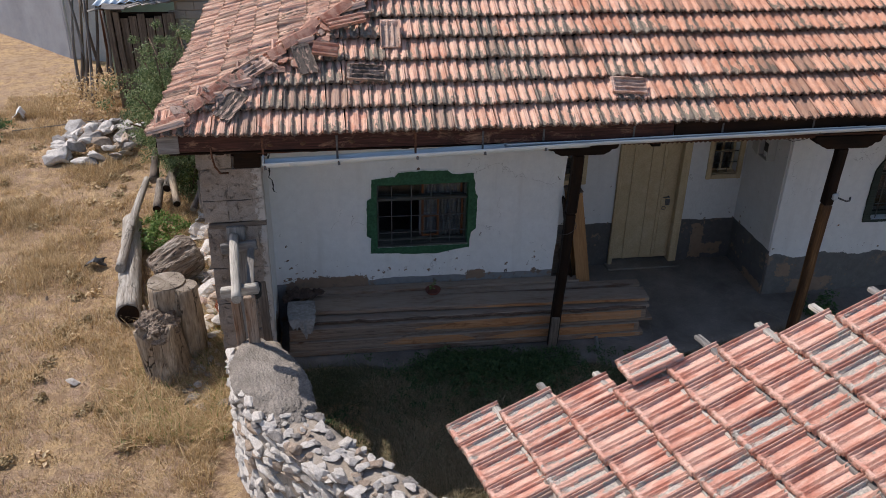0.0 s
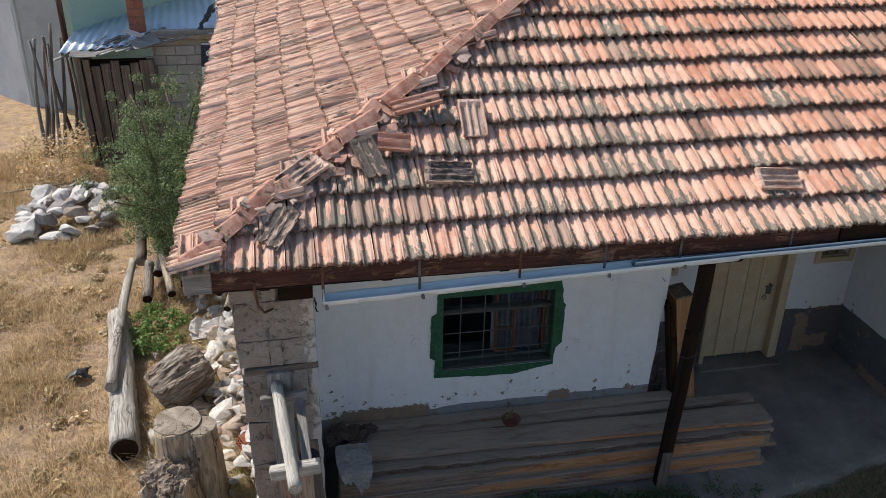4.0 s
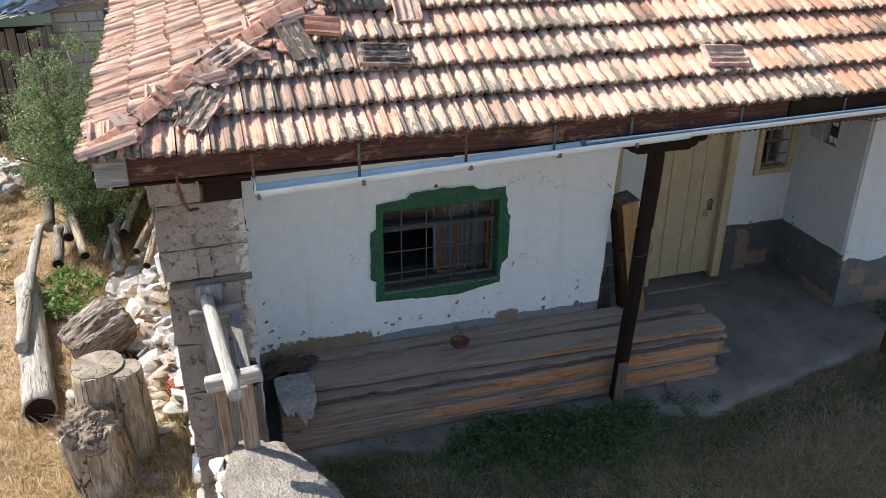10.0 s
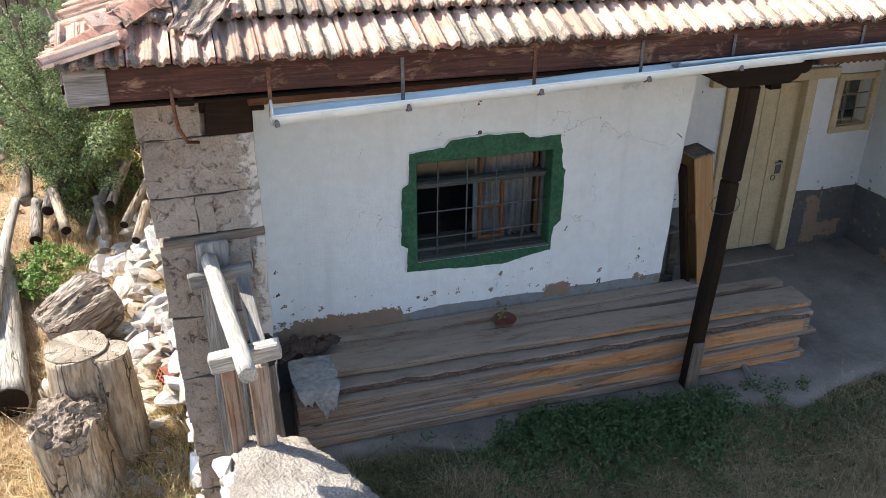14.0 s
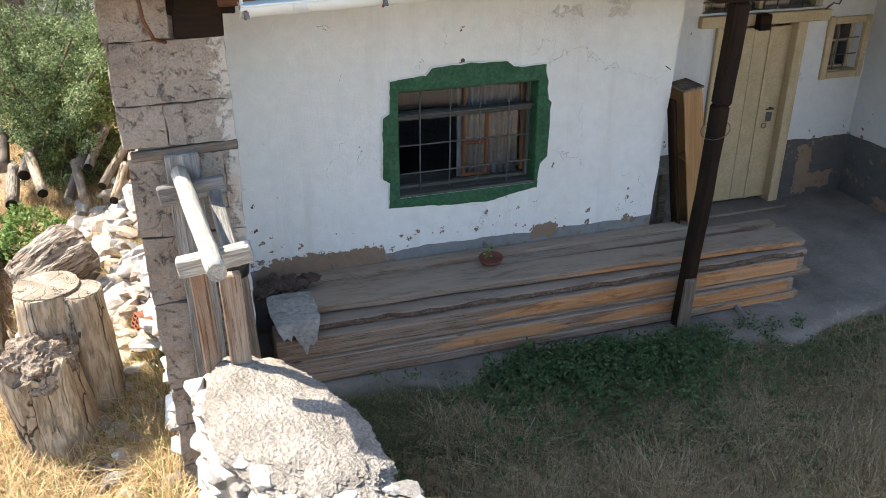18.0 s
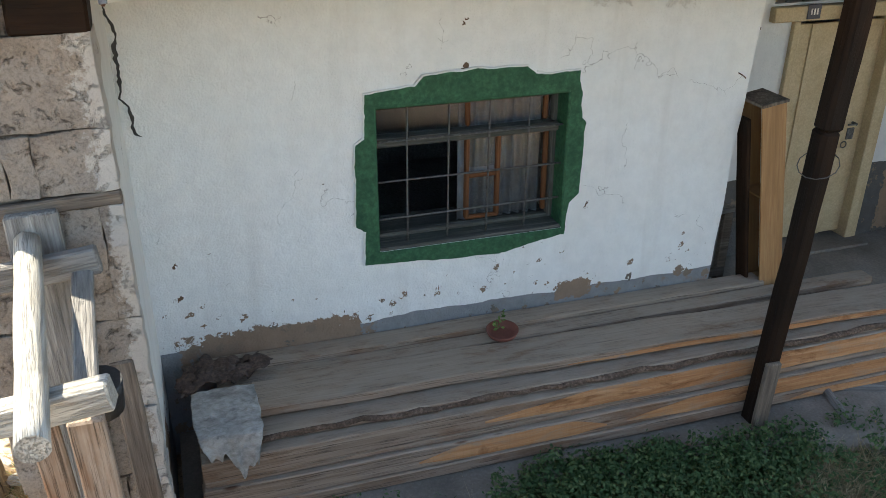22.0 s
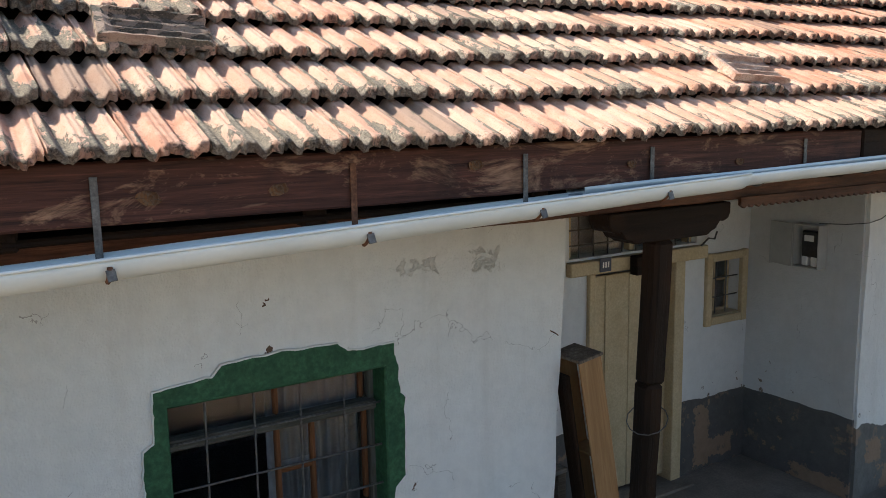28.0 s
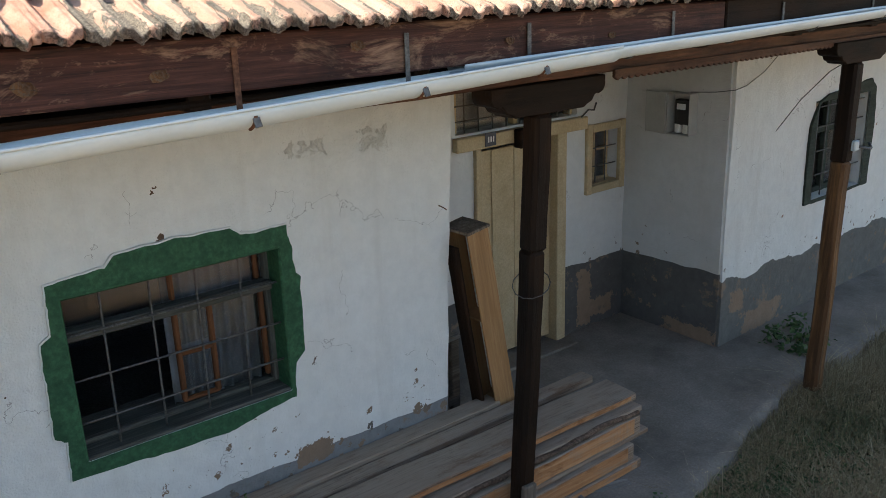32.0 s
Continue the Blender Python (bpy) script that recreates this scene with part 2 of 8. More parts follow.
def wood(name, dark, mid, light, along=1.2, across=26.0, rough=0.8, bump=0.5, dist=0.004, stain=None, spec=0.25, cracks=0.0):
    """Sawn or weathered wood, grain along the piece's own x."""
    k = Nodes(name, rough, 0.0, spec)
    v = k.shifted(k.coords((along, across, across)))
    g = k.noise(v, 1.0, 6.0, 0.7, 0.4)
    v2 = k.shifted(k.coords((along * 4, across * 3.5, across * 3.5)))
    f = k.noise(v2, 1.0, 4.0, 0.7)
    c = k.ramp(g, (0.25, dark), (0.5, mid), (0.72, light))
    c = k.mix(k.ramp(f, (0.35, 0.6), (0.6, 0.0)), c, dark)
    big = k.noise(k.shifted(k.coords((1.0, 2.5, 2.5))), 1.6, 3.0, 0.6)
    c = k.mix(k.ramp(big, (0.45, 0.0), (0.7, 0.55)), c, stain or dark)
    r = k.mix(k.math("MULTIPLY", k.rand(), 0.35), c, tuple(x * 0.5 for x in mid))
    crack = k.ramp(f, (0.3, 0.0), (0.5, 1.0))
    if cracks:
        bent = k.t.nodes.new("ShaderNodeVectorMath")
        bent.operation = "MULTIPLY_ADD"
        nn = k.t.nodes.new("ShaderNodeTexNoise")
        k.put(nn, "Vector", k.shifted(k.co))
        nn.inputs["Scale"].default_value = 6.0
        nn.inputs["Detail"].default_value = 3.0
        k.t.links.new(nn.outputs["Color"], bent.inputs[0])
        bent.inputs[1].default_value = (0.45, 0.45, 0.45)
        k.t.links.new(k.shifted(k.coords((0.35, 8.0, 8.0))), bent.inputs[2])
        e = k.cells(bent.outputs[0], 1.0, "DISTANCE_TO_EDGE")
        split = k.math("MULTIPLY", k.ramp(e, (0.006, 1.0), (0.028, 0.0)), k.ramp(big, (0.46, 0.0), (0.54, 1.0)))
        r = k.mix(k.math("MULTIPLY", split, cracks), r, tuple(x * 0.25 for x in dark))
        crack = k.math("SUBTRACT", crack, k.math("MULTIPLY", split, 2.5))
    k.colour(r)
    k.bump(k.math("ADD", g, crack), bump, dist)
    return k.mat


def tuff_mat():
    """Grainy brown-grey building stone with pits and soot; lime slopped over its edge by the whitewashed wall."""
    k = Nodes("tuff_block", 0.95, 0.0, 0.12)
    v = k.shifted(k.co)
    a = k.noise(k.co, 2.6, 5.0, 0.65)
    g = k.noise(v, 75.0, 5.0, 0.8)
    p = k.noise(v, 17.0, 8.0, 0.8, 0.6)
    c = k.mix(k.ramp(a, (0.35, 0.0), (0.65, 1.0)), (0.25, 0.205, 0.168), (0.43, 0.37, 0.315))
    c = k.mix(k.ramp(g, (0.36, 0.55), (0.52, 0.0)), c, (0.13, 0.105, 0.085))
    c = k.mix(k.ramp(g, (0.56, 0.0), (0.70, 0.5)), c, (0.50, 0.43, 0.37))
    c = k.mix(k.ramp(p, (0.60, 0.0), (0.65, 0.85)), c, (0.075, 0.06, 0.05))
    c = k.mix(k.ramp(k.noise(k.co, 1.1, 4.0, 0.6), (0.52, 0.0), (0.72, 0.45)), c, (0.15, 0.12, 0.10))
    geo = k.t.nodes.new("ShaderNodeNewGeometry")
    at = k.math("ADD", k.xyz(geo.outputs["Position"])[0], k.math("MULTIPLY", k.math("SUBTRACT", k.noise(geo.outputs["Position"], 7.0, 6.0, 0.75), 0.5), 0.42))
    c = k.mix(k.ramp(k.math("ADD", at, 0.5), (0.40, 0.0), (0.43, 0.8)), c, (0.60, 0.56, 0.51))
    k.colour(c)
    k.bump(k.math("SUBTRACT", k.math("ADD", k.math("MULTIPLY", g, 1.0), a), k.math("MULTIPLY", k.ramp(p, (0.56, 0.0), (0.66, 1.0)), 1.2)), 1.0, 0.012)
    return k.mat


def rings_mat(name="sawn_end_grain", low=(0.20, 0.165, 0.125), high=(0.36, 0.31, 0.25), ring=330.0):
    """Sawn end grain: growth rings round the axis and drying cracks out from the heart."""
    k = Nodes(name, 0.92, 0.0, 0.12)
    s = k.xyz()
    d = k.math("SQRT", k.math("ADD", k.math("MULTIPLY", s[1], s[1]), k.math("MULTIPLY", s[2], s[2])))
    n = k.noise(k.co, 7.0, 4.0, 0.6)
    w = k.math("SINE", k.math("ADD", k.math("MULTIPLY", d, ring), k.math("MULTIPLY", n, 34.0)))
    ang = k.math("ARCTAN2", s[1], s[2])
    ray = k.math("SINE", k.math("ADD", k.math("MULTIPLY", ang, 9.0), k.math("MULTIPLY", n, 16.0)))
    c = k.mix(k.ramp(n, (0.35, 0.0), (0.65, 1.0)), low, high)
    c = k.mix(k.ramp(w, (0.1, 0.0), (0.9, 0.22)), c, (0.15, 0.115, 0.085))
    c = k.mix(k.ramp(ray, (0.95, 0.0), (0.985, 0.85)), c, (0.04, 0.03, 0.025))
    g = k.noise(k.co, 90.0, 4.0, 0.7)
    c = k.mix(k.ramp(g, (0.36, 0.5), (0.5, 0.0)), c, (0.12, 0.095, 0.07))
    k.colour(c)
    k.bump(k.math("ADD", w, k.math("MULTIPLY", g, 2.0)), 0.5, 0.004)
    return k.mat


def tile_mat(name, pale, red, grey, cover, dark=(0.040, 0.030, 0.025), cream=(0.88, 0.64, 0.49), waves=2.0, phase=0.12, bias=0.11, black=0.85, low=0.30, streak=0.0, spread=0.24, butt=0.6, wash=0.85, grit=0.65, side=False):
    """Fired clay, bleached on its rolls; grainy lichen creeps up from the lower edge and the troughs, each tile by its own share."""
    k = Nodes(name, 0.92, 0.0, 0.12)
    joined = name.endswith("joined")
    flow = k.coords((0.55, 1.5, 0.8) if side else (1.5, 0.55, 0.8)) if joined else k.shifted(k.coords((1.5, 0.55, 1.0)))
    v = k.co if joined else k.shifted(k.co)
    uv = k.t.nodes.new("ShaderNodeTexCoord").outputs["UV"]
    u = k.xyz(uv)
    rnd = k.island() if joined else k.rand()
    rnd2 = k.math("FRACT", k.math("MULTIPLY", rnd, 7.31))
    rnd3 = k.math("FRACT", k.math("MULTIPLY", rnd, 13.7))
    c = k.mix(rnd, pale, red)
    n1 = k.noise(flow, 9.0, 6.0, 0.7)
    c = k.mix(k.ramp(k.math("ADD", n1, k.math("MULTIPLY", rnd3, 0.12)), (0.46, 0.0), (0.62, wash)), c, cream)
    grain = k.noise(v, 170.0, 4.0, 0.8)
    c = k.mix(k.ramp(grain, (0.38, grit), (0.49, 0.0)), c, tuple(x * 0.45 for x in red))
    dip = k.math("COSINE", k.math("MULTIPLY", k.math("SUBTRACT", u[0], phase), 6.2832 * waves))
    n2 = k.noise(flow, 15.0, 9.0, 0.72, 0.4)
    foot = k.math("MULTIPLY", k.math("SUBTRACT", 0.50, u[1]), low)
    score = k.math("ADD", k.math("ADD", n2, k.math("MULTIPLY", dip, bias)), k.math("ADD", foot, k.math("MULTIPLY", k.math("SUBTRACT", rnd2, 0.5), spread)))
    m = k.ramp(score, (cover - 0.006, 0.0), (cover + 0.006, 1.0))
    rim = k.ramp(score, (cover - 0.05, 0.0), (cover - 0.008, 0.55), (cover, 0.0))
    c = k.mix(rim, c, cream)
    gc = k.mix(k.ramp(k.noise(v, 130.0, 5.0, 0.9), (0.36, 0.0), (0.62, 1.0)), tuple(x * 0.22 for x in grey), tuple(min(1, x * 1.7) for x in grey))
    c = k.mix(m, c, gc)
    n3 = k.noise(v, 42.0, 8.0, 0.88)
    c = k.mix(k.ramp(k.math("ADD", n3, k.math("MULTIPLY", dip, 0.03)), (0.60, 0.0), (0.645, black)), c, dark)
    c = k.mix(k.math("MULTIPLY", k.math("GREATER_THAN", rnd3, 0.93), 0.5), c, tuple(x * 0.5 for x in grey))
    if streak:
        # weathered streaks along the slope; the dark ones also paint shadow between ribs
        lines = k.noise(k.shifted(k.coords((75.0, 3.5, 20.0))) if not joined else k.coords((4.0, 70.0, 20.0)), 1.0, 5.0, 0.75)
        c = k.mix(k.ramp(lines, (0.52, 0.0), (0.60, streak)), c, (0.085, 0.055, 0.042))
        c = k.mix(k.ramp(lines, (0.36, 0.5), (0.44, 0.0)), c, cream)
    crust = k.math("ADD", n3, k.math("MULTIPLY", k.math("SUBTRACT", 0.22, u[1]), 0.45))
    c = k.mix(k.ramp(crust, (0.635, 0.0), (0.655, 0.7 if butt else 0.0)), c, dark)
    edge = k.ramp(u[1], (0.005, butt), (0.04, 0.0))
    c = k.mix(k.math("MULTIPLY", edge, k.ramp(n2, (0.40, 1.0), (0.60, 0.3))), c, (0.085, 0.042, 0.032))
    k.colour(c)
    k.bump(k.math("ADD", k.math("MULTIPLY", m, 1.3), k.math("ADD", k.math("MULTIPLY", n3, 1.4), k.math("MULTIPLY", grain, 0.9))), 1.0, 0.006)
    return k.mat


def plaster(name, white, axis, line, amp, plinth, patches=(), flakes=(), mud=(0.27, 0.19, 0.135), chips=1.0, cracks=1.0, stain=0.25):
    """Limewash over mud plaster: painted plinth below a wavering line, patches (across, up, half width, half height) fallen to the mud."""
    k = Nodes(name, 0.9, 0.0, 0.15)
    s = k.xyz()
    x, z = s[axis], s[2]
    n1 = k.noise(k.co, 1.3, 4.0, 0.6)
    n2 = k.noise(k.co, 9.0, 6.0, 0.7)
    n3 = k.noise(k.co, 90.0, 3.0, 0.6)
    c = k.mix(k.ramp(n1, (0.35, 0.0), (0.7, stain)), white, tuple(w * t for w, t in zip(white, (0.80, 0.74, 0.66))))
    c = k.mix(k.ramp(n2, (0.35, 0.28), (0.6, 0.0)), c, tuple(w * 0.72 for w in white))
    hang = k.noise(k.coords((6.0, 6.0, 0.5)), 1.0, 4.0, 0.6)
    c = k.mix(k.ramp(hang, (0.55, 0.0), (0.8, 0.22)), c, (0.40, 0.36, 0.31))
    wave = k.math("ADD", k.math("MULTIPLY", k.math("SUBTRACT", k.noise(k.co, 2.2, 2.0, 0.5), 0.5), amp * 2.4), k.math("MULTIPLY", k.math("SUBTRACT", n2, 0.5), amp * 0.7))
    low = k.math("LESS_THAN", z, k.math("ADD", wave, line))
    pc = k.mix(n2, tuple(p * 0.6 for p in plinth), tuple(p * 1.35 for p in plinth))
    pc = k.mix(k.ramp(k.noise(k.co, 4.0, 5.0, 0.7), (0.58, 0.0), (0.64, 0.8)), pc, mud)
    c = k.mix(low, c, pc)
    relief = k.math("MULTIPLY", low, -0.6)
    for cx, cz, rx, rz in patches:
        dx = k.math("ABSOLUTE", k.math("DIVIDE", k.math("SUBTRACT", x, cx), rx))
        dz = k.math("ABSOLUTE", k.math("DIVIDE", k.math("SUBTRACT", z, cz), rz))
        d = k.math("ADD", k.math("MAXIMUM", dx, dz), k.math("MULTIPLY", k.math("SUBTRACT", k.noise(k.co, 7.0, 6.0, 0.75), 0.5), 2.2))
        hole = k.math("LESS_THAN", d, 0.9)
        c = k.mix(hole, c, k.mix(n2, tuple(q * 0.7 for q in mud), tuple(q * 1.3 for q in mud)))
        relief = k.math("SUBTRACT", relief, hole)
    for cx, cz, rx, rz in flakes:
        dx = k.math("ABSOLUTE", k.math("DIVIDE", k.math("SUBTRACT", x, cx), rx))
        dz = k.math("ABSOLUTE", k.math("DIVIDE", k.math("SUBTRACT", z, cz), rz))
        inside = k.ramp(k.math("MAXIMUM", dx, dz), (0.35, 1.0), (1.0, 0.45))
        rag = k.math("MULTIPLY", k.noise(k.co, 12.0, 7.0, 0.78, 0.8), inside)
        scab = k.ramp(rag, (0.50, 0.0), (0.54, 1.0))
        c = k.mix(k.math("MULTIPLY", scab, 0.28), c, k.mix(n2, (0.48, 0.42, 0.35), (0.72, 0.67, 0.60)))
        rim = k.ramp(rag, (0.47, 0.0), (0.50, 0.35), (0.52, 0.0))
        c = k.mix(rim, c, (0.30, 0.26, 0.22))
        relief = k.math("SUBTRACT", relief, k.math("MULTIPLY", scab, 0.8))
    if chips:
        sp = k.t.nodes.new("ShaderNodeTexVoronoi")
        k.put(sp, "Vector", k.mix(0.12, k.co, k.noise(k.co, 22.0, 2.0)))
        sp.inputs["Scale"].default_value = 5.5
        size = k.math("MULTIPLY", k.math("POWER", k.xyz(sp.outputs["Color"])[0], 5.0), 0.10 * chips)
        chip = k.math("LESS_THAN", sp.outputs["Distance"], size)
        c = k.mix(chip, c, k.mix(k.xyz(sp.outputs["Color"])[1], (0.06, 0.05, 0.04), (0.30, 0.16, 0.10)))
        relief = k.math("SUBTRACT", relief, chip)
        sp = k.t.nodes.new("ShaderNodeTexVoronoi")
        k.put(sp, "Vector", k.mix(0.10, k.co, k.noise(k.co, 40.0, 3.0)))
        sp.inputs["Scale"].default_value = 15.0
        near = k.ramp(k.math("SUBTRACT", z, line), (0.0, 1.0), (0.45, 0.0))
        size = k.math("MULTIPLY", k.math("POWER", k.xyz(sp.outputs["Color"])[0], 3.0), k.math("MULTIPLY", near, 0.42 * chips))
        chip = k.math("LESS_THAN", sp.outputs["Distance"], size)
        c = k.mix(chip, c, k.mix(k.xyz(sp.outputs["Color"])[1], (0.15, 0.13, 0.11), mud))
        relief = k.math("SUBTRACT", relief, chip)
    if cracks:
        w = k.t.nodes.new("ShaderNodeVectorMath")
        w.operation = "MULTIPLY_ADD"
        nn = k.t.nodes.new("ShaderNodeTexNoise")
        k.put(nn, "Vector", k.co)
        nn.inputs["Scale"].default_value = 5.0
        nn.inputs["Detail"].default_value = 5.0
        k.t.links.new(nn.outputs["Color"], w.inputs[0])
        w.inputs[1].default_value = (0.4, 0.4, 0.4)
        k.t.links.new(k.co, w.inputs[2])
        e = k.cells(w.outputs[0], 1.6, "DISTANCE_TO_EDGE")
        line2 = k.math("MULTIPLY", k.math("LESS_THAN", e, 0.0026 * cracks), k.math("GREATER_THAN", k.noise(k.co, 1.7, 2.0), 0.56))
        c = k.mix(k.math("MULTIPLY", line2, 0.6), c, (0.24, 0.22, 0.20))
        relief = k.math("SUBTRACT", relief, line2)
    k.colour(c)
    n5 = k.noise(k.co, 26.0, 5.0, 0.65, 0.4)
    k.bump(k.math("ADD", relief, k.math("ADD", k.math("MULTIPLY", n2, 1.2), k.math("ADD", k.math("MULTIPLY", n3, 0.7), k.math("MULTIPLY", n5, 1.1)))), 0.85, 0.0085)
    return k.mat


def foliage(name, c1, c2, c3, trans=0.25):
    k = Nodes(name, 0.65, 0.0, 0.3)
    r = k.island()
    k.colour(k.ramp(r, (0.0, c1), (0.6, c2), (1.0, c3)))
    tr = k.t.nodes.new("ShaderNodeBsdfTranslucent")
    k.t.links.new(k.b.inputs["Base Color"].links[0].from_socket, tr.inputs[0])
    ms = k.t.nodes.new("ShaderNodeMixShader")
    ms.inputs[0].default_value = trans
    k.t.links.new(k.b.outputs[0], ms.inputs[1])
    k.t.links.new(tr.outputs[0], ms.inputs[2])
    k.t.links.new(ms.outputs[0], k.t.nodes["Material Output"].inputs[0])
    return k.mat


def ground_mat():
    """Trodden earth under bleached grass and its litter."""
    k = Nodes("dry_ground", 0.95, 0.0, 0.1)
    n1 = k.noise(k.co, 0.55, 5.0, 0.6)
    n2 = k.noise(k.co, 3.0, 7.0, 0.72)
    n3 = k.noise(k.co, 60.0, 6.0, 0.8)
    n4 = k.noise(k.co, 13.0, 8.0, 0.82, 0.6)
    straw = k.mix(k.ramp(n4, (0.34, 0.0), (0.66, 1.0)), (0.31, 0.20, 0.10), (0.80, 0.575, 0.32))
    soil = k.mix(k.ramp(n3, (0.35, 0.0), (0.65, 1.0)), (0.20, 0.13, 0.09), (0.62, 0.44, 0.30))
    c = k.mix(k.ramp(n2, (0.42, 0.0), (0.56, 1.0)), straw, soil)
    c = k.mix(k.ramp(n4, (0.53, 0.0), (0.60, 0.65)), c, (0.22, 0.155, 0.09))
    c = k.mix(k.ramp(n3, (0.55, 0.0), (0.66, 0.6)), c, (0.72, 0.57, 0.36))
    c = k.mix(k.ramp(n3, (0.36, 0.85), (0.45, 0.0)), c, (0.085, 0.058, 0.038))
    c = k.mix(k.ramp(n1, (0.50, 0.0), (0.66, 0.5)), c, (0.43, 0.315, 0.21))
    n5 = k.noise(k.co, 5.5, 6.0, 0.75, 0.4)
    c = k.mix(k.ramp(n5, (0.50, 0.0), (0.57, 0.75)), c, k.mix(n3, (0.15, 0.095, 0.057), (0.42, 0.285, 0.17)))
    pe = k.cells(k.co, 48.0)
    c = k.mix(k.math("MULTIPLY", k.math("LESS_THAN", pe, 0.16), k.ramp(n2, (0.45, 0.0), (0.6, 0.7))), c, (0.42, 0.37, 0.30))
    k.colour(c)
    k.bump(k.math("ADD", n3, k.math("ADD", k.math("MULTIPLY", n4, 1.2), k.math("MULTIPLY", n2, 1.0))), 1.0, 0.025)
    return k.mat


def clear_glass():
    k = Nodes("window_glass", 0.05, 0.0, 0.2)
    k.colour((0.72, 0.75, 0.77))
    k.b.inputs["Transmission Weight"].default_value = 1.0
    n = k.noise(k.co, 12.0, 3.0)
    k.rough(k.ramp(n, (0.4, 0.05), (0.7, 0.16)))
    return k.mat


CLAY_SET = ((0.72, 0.425, 0.305), (0.62, 0.315, 0.215), (0.27, 0.225, 0.175), 0.575)
CLAY_OPT = dict(cream=(0.83, 0.57, 0.43), phase=0.17, bias=0.15, wash=0.65, grit=0.4, spread=0.30)
SIDE_SET = ((0.80, 0.50, 0.365), (0.70, 0.40, 0.28), (0.23, 0.185, 0.145), 0.685)
NEAR_SET = ((0.74, 0.39, 0.29), (0.62, 0.275, 0.195), (0.50, 0.45, 0.39), 0.65)
SIDE_OPT = dict(side=True, waves=3.0, phase=0.1, bias=0.04, low=0.1, streak=0.35, wash=0.85, grit=0.35, cream=(0.86, 0.62, 0.46))
NEAR_OPT = dict(waves=2.0, phase=0.2, bias=0.10, black=0.6, low=-0.10, cream=(0.86, 0.58, 0.46), spread=0.30)
CLAY = tile_mat("weathered_clay", *CLAY_SET, **CLAY_OPT)
RIGHT_SET = ((0.64, 0.33, 0.215), (0.53, 0.24, 0.152), (0.235, 0.185, 0.14), 0.63)
RIGHT_OPT = dict(cream=(0.78, 0.50, 0.365), butt=0.7, black=0.7, phase=0.17, bias=0.14, wash=0.5, grit=0.4, spread=0.28)
CLAY_RIGHT = tile_mat("orange_clay", *RIGHT_SET, **RIGHT_OPT)
CLAY_J = tile_mat("orange_clay_joined", *RIGHT_SET, **RIGHT_OPT)
CLAY_SIDE = tile_mat("bleached_clay", *SIDE_SET, **SIDE_OPT)
CLAY_SIDE_J = tile_mat("bleached_clay_joined", *SIDE_SET, **SIDE_OPT)
CLAY_NEW = tile_mat("newer_clay", *NEAR_SET, **NEAR_OPT)
CLAY_NEW_J = tile_mat("newer_clay_joined", *NEAR_SET, **NEAR_OPT)
CLAY_RED = tile_mat("hip_clay", (0.46, 0.215, 0.145), (0.36, 0.145, 0.095), (0.20, 0.155, 0.11), 0.62, cream=(0.60, 0.36, 0.26), bias=0.0, low=0.0, butt=0.0)
CLAY_BLACK = tile_mat("blackened_clay", (0.50, 0.35, 0.27), (0.34, 0.20, 0.145), (0.135, 0.11, 0.09), 0.56, bias=0.0, cream=(0.62, 0.46, 0.36), low=0.0, butt=0.0)
CLAY_RIM = tile_mat("loose_clay", (0.66, 0.42, 0.32), (0.52, 0.28, 0.20), (0.20, 0.175, 0.14), 0.57, bias=0.0, low=0.0, butt=0.0)
GREENGRASS = foliage("shade_grass", (0.06, 0.07, 0.03), (0.15, 0.15, 0.07), (0.32, 0.28, 0.15), 0.25)
WHITE = plaster("limewash", (0.80, 0.80, 0.785), 0, 0.70, 0.045, (0.24, 0.24, 0.24), ((0.62, 0.655, 0.54, 0.125), (2.57, 0.70, 0.13, 0.075)), ((2.66, 2.55, 0.26, 0.10), (3.12, 2.54, 0.22, 0.13)), chips=1.3)
# recess limewash toned below the front's: shade under the porch roof put into colour
WHITE_R = plaster("limewash_recess_shaded", (0.70, 0.70, 0.69), 0, 0.85, 0.035, (0.115, 0.11, 0.105), ((6.08, 0.5, 0.10, 0.30), (6.3, 0.35, 0.2, 0.1)), chips=0.8)
WHITE_S = plaster("limewash_side_shaded", (0.60, 0.595, 0.585), 1, 0.85, 0.035, (0.12, 0.115, 0.11), ((0.2, 0.22, 0.30, 0.10),), chips=1.0)
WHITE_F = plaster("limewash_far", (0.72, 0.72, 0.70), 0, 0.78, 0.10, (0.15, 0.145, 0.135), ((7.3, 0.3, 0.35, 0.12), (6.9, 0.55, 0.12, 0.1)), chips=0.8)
WHITE_W = plaster("limewash_wing", (0.72, 0.715, 0.70), 1, 0.35, 0.10, (0.22, 0.21, 0.20), ((-0.9, 0.95, 0.10, 0.5), (-0.6, 0.45, 0.3, 0.15)), cracks=1.6)
GREEN = plain("green_paint", (0.022, 0.080, 0.042), (0.048, 0.140, 0.070), 7.0, 0.62, 0.5, 0.005, spec=0.25, fine=34.0, grit=0.8)
FRAME = wood("worn_green_wood", (0.045, 0.042, 0.036), (0.13, 0.125, 0.11), (0.25, 0.235, 0.205), 1.5, 30.0, 0.9, 0.8, 0.004, stain=(0.05, 0.065, 0.05))
SHEDGREEN = wood("dark_green_wood", (0.018, 0.022, 0.018), (0.045, 0.058, 0.045), (0.085, 0.10, 0.08), 1.5, 30.0, 0.85, 0.6, 0.004)
SASH = wood("brown_sash", (0.10, 0.04, 0.018), (0.20, 0.082, 0.035), (0.27, 0.12, 0.052))
